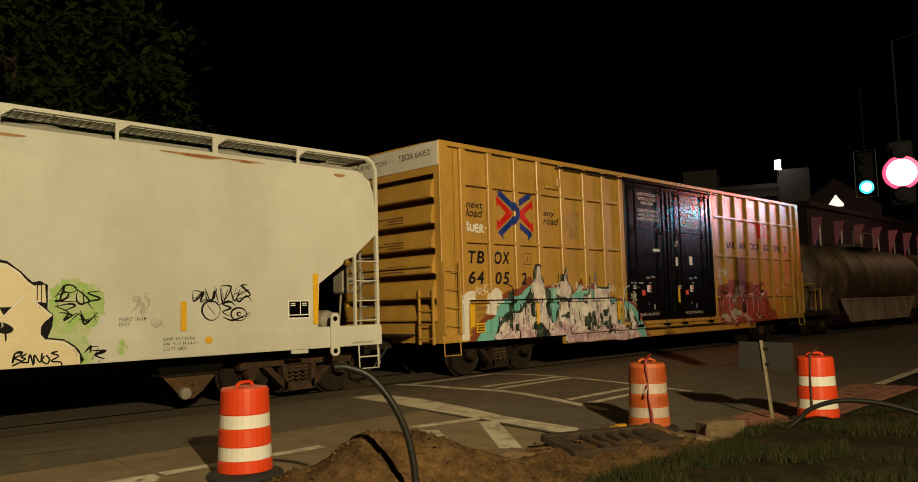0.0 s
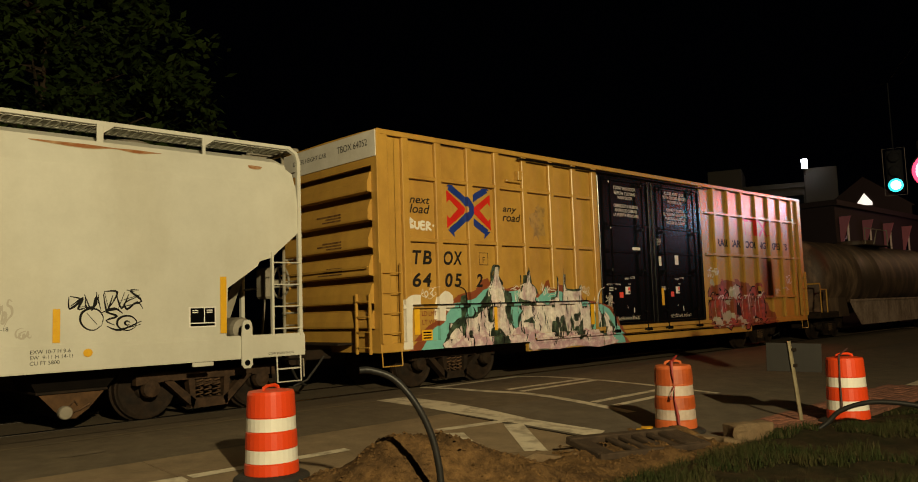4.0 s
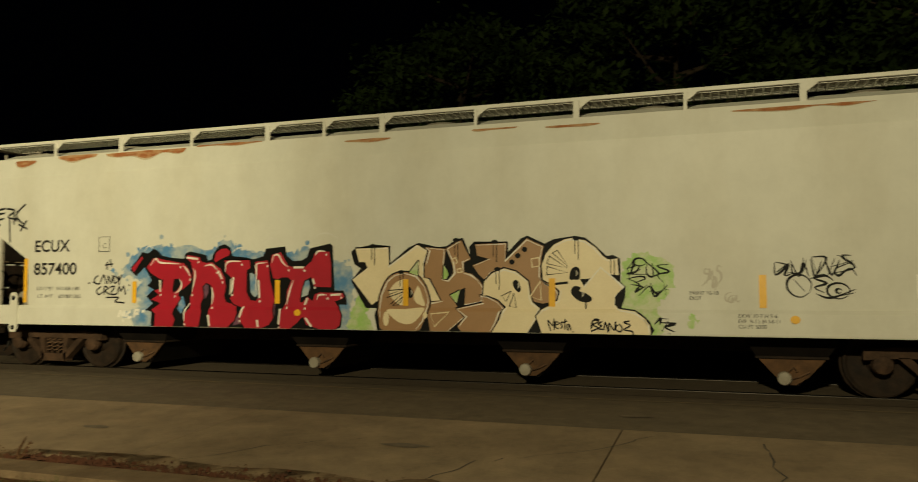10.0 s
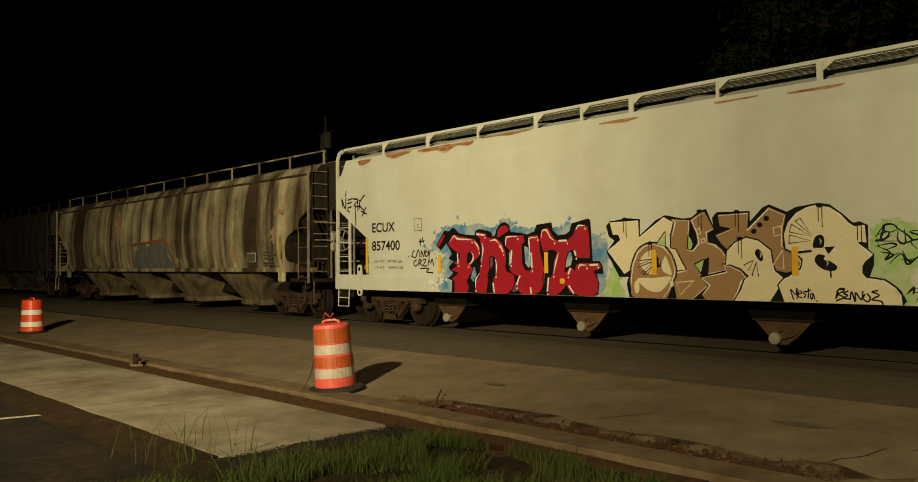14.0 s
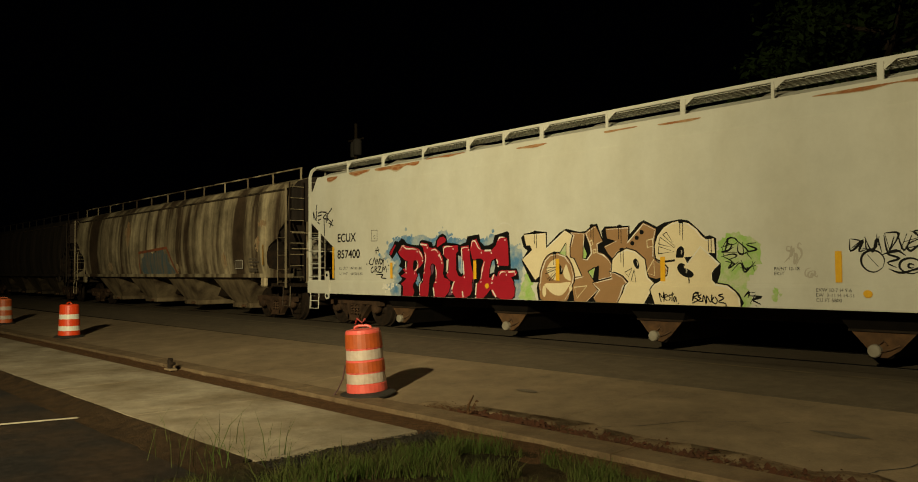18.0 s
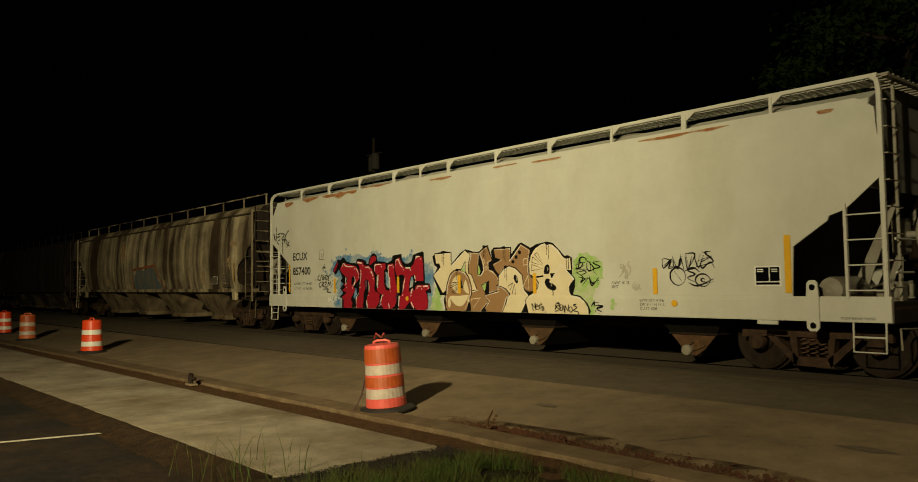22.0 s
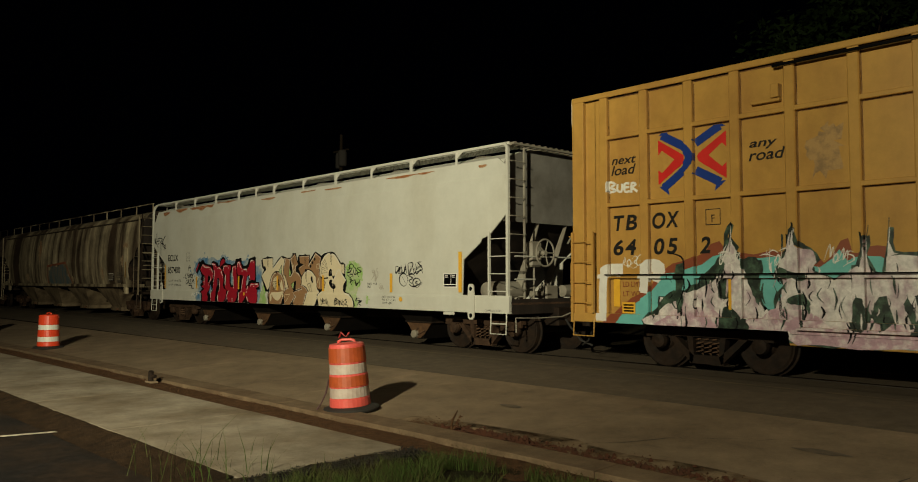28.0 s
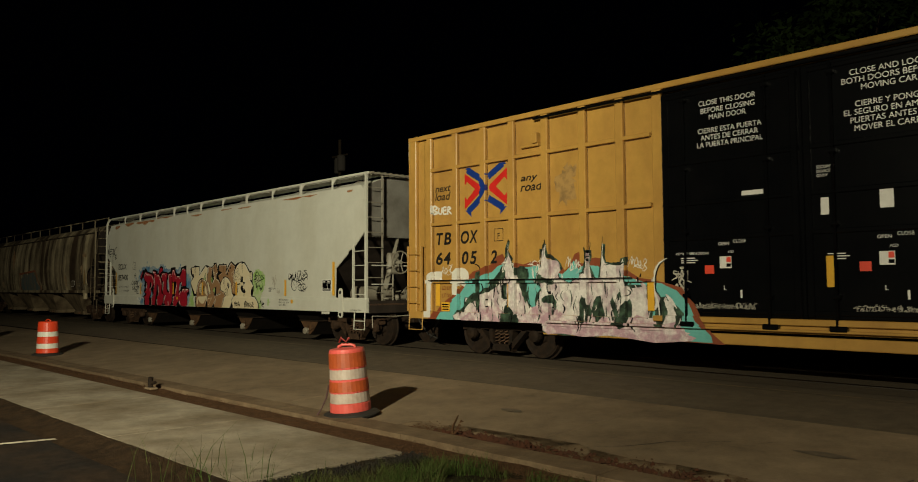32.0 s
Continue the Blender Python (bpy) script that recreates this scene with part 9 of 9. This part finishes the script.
SUNK = ("ground", "road", "slab", "kerb_stone", "sidewalk_slab", "soil_trench", "parking_lot", "lot_edge", "soil_crumbs", "crack", "soil_spill", "lot_line")
for ob in bpy.data.objects:
    if ob.type == "MESH" and ob.name.split(".")[0] in SUNK:
        for v in ob.data.vertices:
            v.co.z -= fall(v.co.x, v.co.y)
for ob in far_drums + [stub]:
    ob.location.z -= fall(ob.location.x, ob.location.y)

# ---------------------------------------------------------------- trees behind the train
def tree(x, y, height, spread, seed, count, label):
    r = random.Random(seed)
    t = thing("tree", (x, y, rise(y) - 0.1), label, "tree", "trees behind the track")
    trunk = bmesh.new()
    tube(trunk, [(0, 0, 0), (0.1, 0.05, height * 0.25), (-0.05, 0.1, height * 0.5), (0.1, 0, height * 0.8)], lambda u: 0.34 * (1.08 - u), 10)
    part("trunk", trunk, BARK, t)
    for k in range(13):
        a = k * 2.4 + r.uniform(-0.3, 0.3)
        z = height * (0.28 + 0.045 * k)
        reach = spread * r.uniform(0.55, 0.95) * (1 - 0.4 * k / 13)
        end = (reach * math.cos(a), reach * math.sin(a), z + reach * 0.45)
        limb = bmesh.new()
        tube(limb, [(0, 0, z), (end[0] * 0.4, end[1] * 0.4, z + reach * 0.12), end], lambda u: 0.12 * (1.1 - u), 6)
        part("limb", limb, BARK, t)
    verts, faces = [], []
    clumps = []
    for k in range(count):
        a, u = r.uniform(0, math.tau), r.uniform(-0.75, 1)
        rad = spread * math.sqrt(max(0.05, 1 - u * u)) * r.uniform(0.45, 1.02) * (1 + 0.22 * noise.noise((math.cos(a) * 2, math.sin(a) * 2, u * 2 + seed)))
        clumps.append((rad * math.cos(a), rad * math.sin(a), height * 0.60 + u * height * 0.40, r.uniform(0.45, 0.95)))
    for cx, cy, cz, cr in clumps:
        for _ in range(int(70 * cr)):
            p = Vector((r.gauss(0, 0.5), r.gauss(0, 0.5), r.gauss(0, 0.38))) * cr + Vector((cx, cy, cz))
            s = r.uniform(0.10, 0.24)
            q = Euler((r.uniform(-0.9, 0.9), r.uniform(-0.9, 0.9), r.uniform(0, 6.3))).to_matrix()
            k = len(verts)
            for vx, vy in ((-s, 0), (0, -s * 0.45), (s, 0), (0, s * 0.45)):
                verts.append(tuple(p + q @ Vector((vx, vy, 0))))
            faces.append((k, k + 1, k + 2, k + 3))
    me = bpy.data.meshes.new("crown")
    me.from_pydata(verts, [], faces)
    me.materials.append(LEAVES)
    crown = new("crown", me)
    crown.parent = t
    tagged(crown, "crown of many small green leaves", kind="stuff")
    return t


tree(7.3, 25.5, 13.5, 5.0, 3, 330, "large leafy green tree lit from the street")
tree(-1.5, 29.0, 14.5, 5.6, 5, 300, "large dark leafy tree behind the track")
tree(-10.5, 31.0, 12.5, 5.6, 9, 260, "dark leafy tree in the shadow")
tree(13.0, 38.0, 11.0, 4.5, 12, 160, "dark leafy tree far behind the track")

# ---------------------------------------------------------------- buildings beyond the crossing
WALL = material("pale_render_wall", (0.10, 0.092, 0.080), 0.9, 0, (0.12, 0.10, 0.085), 0.4, 0.6, 20, 0.1)
MAROON = material("maroon_wall", (0.016, 0.006, 0.009), 0.8, 0, (0.012, 0.005, 0.007), 0.5, 0.6, 20, 0.1)
GLASS = material("dark_glass", (0.01, 0.011, 0.013), 0.08, bump=0)
office = thing("office_building", (74.0, 31.0, 0.0), "pale flat-roofed office block far behind the crossing", "building", turn=22)
part("wall", boxes((0, 22, -3.9, 3.5, 0, 12.2)), WALL, office)
part("roof", boxes((-0.3, 22.3, -4.2, 3.8, 12.2, 12.7), bevel=0.05), WALL, office)
part("stair_tower", boxes((-0.4, 5, 3.82, 7.0, 0, 14.5), bevel=0.05), WALL, office)
part("lift_tower", boxes((-0.6, 6, -4.5, -1.7, 0, 13.9), bevel=0.05), WALL, office)
for floor_ in range(4):
    for k in range(3):
        win = part("window", boxes((-0.03, 0.05, -1.55 + 1.68 * k, 0.09 + 1.68 * k, 1.0 + 3.0 * floor_, 2.5 + 3.0 * floor_)), GLASS, office)
        part("sill", boxes((-0.10, 0.0, -1.55 + 1.68 * k, 0.09 + 1.68 * k, 0.92 + 3.0 * floor_, 0.998 + 3.0 * floor_)), WALL, win)
roof_sign = thing("roof_light", (72.3, 28.4, 13.2), "bright white light panel on a roof", "roof light", turn=22)
part("mast", boxes((-0.05, 0.05, -0.05, 0.05, -0.2, 0.5)), DARK_STEEL, roof_sign)
part("panel", boxes((-0.08, 0.08, -0.26, 0.26, 0.40, 1.30), bevel=0.03), glow("white_panel_glow", (0.85, 0.92, 1.0), 9), roof_sign, "glowing white panel")

hall = thing("brick_hall", (46.0, 16.6, 0.0), "dark maroon building with a row of pink awnings", "building")
part("wall", boxes((0, 34, 0, 6, 0, 6.9)), MAROON, hall)
part("roof", prism(bmesh.new(), [(-0.3, 6.9), (6.3, 6.9), (6.3, 7.2), (-0.3, 7.2)], -0.4, 34.4, "x"), MAROON, hall)
PINK = material("pink_canvas", (0.40, 0.13, 0.20), 0.8, 0, (0.46, 0.17, 0.24), 3, 0.4, 40, 0.1)
for k in range(8):
    x = 1.2 + 3.7 * k
    part("window", boxes((x - 0.45, x + 0.45, -0.03, 0.05, 4.3, 6.2)), GLASS, hall)
    part("awning", prism(bmesh.new(), [(0.0, 6.3), (-0.62, 6.3), (-0.25, 5.2), (0.0, 4.4)], x - 0.60, x - 0.52, "x"), PINK, hall, "pink canvas awning wing")
    part("shutter", boxes((x + 0.5, x + 0.72, -0.06, 0.0, 4.3, 6.3), bevel=0.01), WHITE_PAINT, hall, "pale window trim")
# pink fill added without a fixture to brighten the awnings
lamp("hall_light", "POINT", (58.0, 12.8, 6.0), 75, (1.0, 0.45, 0.55), 0.3)
gable = thing("gable_house", (61.8, 20.1, 0.0), "small house with a brightly lit white gable", "building", turn=18)
part("wall", boxes((0, 8, -3, 3, 0, 8.2)), MAROON, gable)
part("roof", prism(bmesh.new(), [(-3.2, 8.2), (3.2, 8.2), (0, 10.6)], 0, 8, "x"), MAROON, gable)
# gable glows to stand in for the light falling on it
part("lit_gable", prism(bmesh.new(), [(-0.50, 8.45), (0.50, 8.45), (0.50, 8.65), (0.0, 9.35), (-0.50, 8.65)], -0.06, -0.01, "x"), glow("gable_light_glow", (1.0, 0.95, 0.85), 0.9), gable, "white gable with its lamplight put in as glow")

# ---------------------------------------------------------------- signals, pole, car lights
def signal(place, turn, core, rim, lit, size, halo, label, plate=True):
    s = thing("traffic_signal", place, label, "traffic signal", "signals over the crossing", turn)
    part("housing", boxes((-0.135, 0.135, -0.08, 0.10, -0.17, 0.62), bevel=0.03), SIGNAL_BLACK, s)
    edge = plate and bars([(-0.18, 0.0, -0.21), (0.18, 0.0, -0.21), (0.18, 0.0, 0.66), (-0.18, 0.0, 0.66), (-0.18, 0.0, -0.21)], radius=0.005)
    if plate:
        part("backplate_edge", edge, GALVANISED, s)
    for k in range(3):
        z = 0.26 * k - 0.04
        r = size if k == lit else 0.10
        lens = part("lens", lathe(bmesh.new(), [(r, -0.115), (r * 0.85, -0.135), (r * 0.3, -0.15)], (0, 0, z), "y", 28), core if k == lit else SIGNAL_BLACK, s, "glowing signal lens" if k == lit else "dark signal lens")
        if k == lit:
            # coloured ring paints in the glare round the lit lens
            part("lens_rim", lathe(bmesh.new(), [(r * halo, -0.10), (r * (halo - 0.02), -0.125), (r * 1.01, -0.13), (r * 1.01, -0.10)], (0, 0, z), "y", 28), rim, lens, "glowing ring standing in for the lens glare")
        if k == lit:
            visor = bmesh.new()
            tube(visor, [((r * halo + 0.01) * math.cos(a * 0.2 - 0.2), -0.10, z + (r * halo + 0.01) * math.sin(a * 0.2 - 0.2)) for a in range(18)], 0.010, 5)
            part("visor", visor, SIGNAL_BLACK, s)
    part("hanger", bars([(0, 0, 0.62), (0, 0, 1.9)], radius=0.012), SIGNAL_BLACK, s)
    return s


SIGNAL_BLACK = material("signal_black", (0.004, 0.004, 0.005), 0.8, bump=0, spec=0.05)
GALVANISED = material("dull_galvanised_edge", (0.06, 0.05, 0.05), 0.6, bump=0)
# white cores and lens sizes take in the overexposed glare
signal((15.75, 4.60, 3.745), -74, glow("green_core_glow", (0.75, 1.0, 1.0), 3), glow("green_glare_glow", (0.0, 0.62, 0.85), 1.3), 0, 0.082, 1.5, "hanging traffic signal showing green")
signal((10.75, 2.75, 2.97), -75, glow("red_core_glow", (1.0, 0.86, 0.90), 3), glow("red_glare_glow", (1.0, 0.05, 0.16), 1.2), 1, 0.165, 1.26, "hanging traffic signal showing red", False)
wire = thing("span_wire", (15.75, 4.60, 5.64), "thin dark span wire over the street", "wire")
part("wire", bars([(-3.2, -18.0, 1.6), (-5.0, -1.85, -0.77), (0.0, 0.0, 0.0), (14.0, 9.0, 3.2)], radius=0.006), SIGNAL_BLACK, wire)
mast = thing("signal_pole", (12.55, -13.4, -0.1), "tall dark steel pole holding the span wire", "pole")
part("shaft", tube(bmesh.new(), [(0, 0, 0), (0, 0, 7.6)], lambda u: 0.16 - 0.06 * u, 12), SIGNAL_BLACK, mast)
part("base_plate", boxes((-0.25, 0.25, -0.25, 0.25, 0.0, 0.13), bevel=0.02), SIGNAL_BLACK, mast)
pole = thing("utility_pole", (-50.9, 35.3, 0.0), "dark wooden utility pole with two transformer cans", "utility pole")
part("mast", tube(bmesh.new(), [(0, 0, 0), (0, 0, 13.3)], lambda u: 0.18 - 0.06 * u, 10), BARK, pole)
for dx in (-0.65, 0.65):
    can = bmesh.new()
    lathe(can, [(0.30, 10.7), (0.34, 10.8), (0.34, 11.8), (0.26, 11.95), (0.05, 12.0)], (dx, -0.5 * dx, 0), sides=16)
    part("transformer", can, WALL, pole)
part("crossarm", boxes((-1.0, 1.0, -0.06, 0.06, 11.95, 12.08)), BARK, pole)
van = thing("parked_car", (18.0, 41.5, rise(31)), "dark parked car with its headlamps on beyond the track", "car", turn=-24)
part("body", prism(bmesh.new(), [(-2.2, 0.35), (2.2, 0.35), (2.25, 0.7), (2.0, 0.92), (1.1, 1.0), (0.5, 1.45), (-1.2, 1.45), (-1.9, 1.0), (-2.25, 0.9)], -0.88, 0.88, "x"), BLACK_PAINT, van)
for sx in (-1, 1):
    head = bmesh.new()
    lathe(head, [(0.10, -2.30), (0.09, -2.36), (0.03, -2.38)], (sx * 0.62, 0, 0.74), "y", 14)
    part("headlight", head, glow("headlight_glow", (1.0, 0.96, 0.88), 40), van, "glowing headlamp")
    for sy in (-1.35, 1.35):
        w = bmesh.new()
        lathe(w, [(0.2, sx * 0.74), (0.33, sx * 0.74), (0.33, sx * 0.90), (0.2, sx * 0.90)], (0, sy, 0.33), "x", 18)
        part("wheel", w, RUBBER, van)


# ---------------------------------------------------------------- turn to fit the view
# kerb, lot and street corner are turned about the eye to fit the camera's view
ALONG_TRACK = {"ground", "road", "track_bed", "rail", "lane_line", "far_road"}
for ob in [o for o in bpy.data.objects if o.parent is None and o.type in ("MESH", "EMPTY") and o.name.split(".")[0] not in ALONG_TRACK]:
    if any(ob == car for car, sets in ROLLING):
        continue
    spot_ = ob.location if ob.location.length > 0.1 else sum((Vector(c) for c in ob.bound_box), Vector()) / 8 if ob.type == "MESH" else Vector((-1, 5, 0))
    if ob.name.startswith("brick_walk"):
        spot_ = Vector((12, 4, 0))
    ob.matrix_basis = Matrix.Rotation(radians(0.8 if spot_.x > 1.5 else 0.38), 4, "Z") @ ob.matrix_basis


# ---------------------------------------------------------------- motion
def rolled(t):
    for (a, p), (b, q) in zip(ROLL[:-1], ROLL[1:]):
        if a <= t <= b:
            return p + (q - p) * (t - a) / (b - a)
    return ROLL[-1][1]


def motions():
    ts = [0.5 * k for k in range(65)]
    ts = [t for t in ts if t not in (3.0, 3.5, 4.0, 14.0, 14.5, 15.0, 27.0, 27.5, 28.0)]
    gap = [3.0, 3.5, 4.0, 14.0, 14.5, 15.0, 27.0, 27.5, 28.0]
    for car, sets in ROLLING:
        x, y, z = car.location
        walk(car, [(t, pose(x + rolled(t), y, z)) for t in ts])
        for w in sets:
            wx, wy, wz = w.location
            walk(w, [(t, pose(wx, wy, wz, 0, math.degrees(rolled(t) / R_WHEEL), 0)) for t in sorted(ts + gap)])


motions()
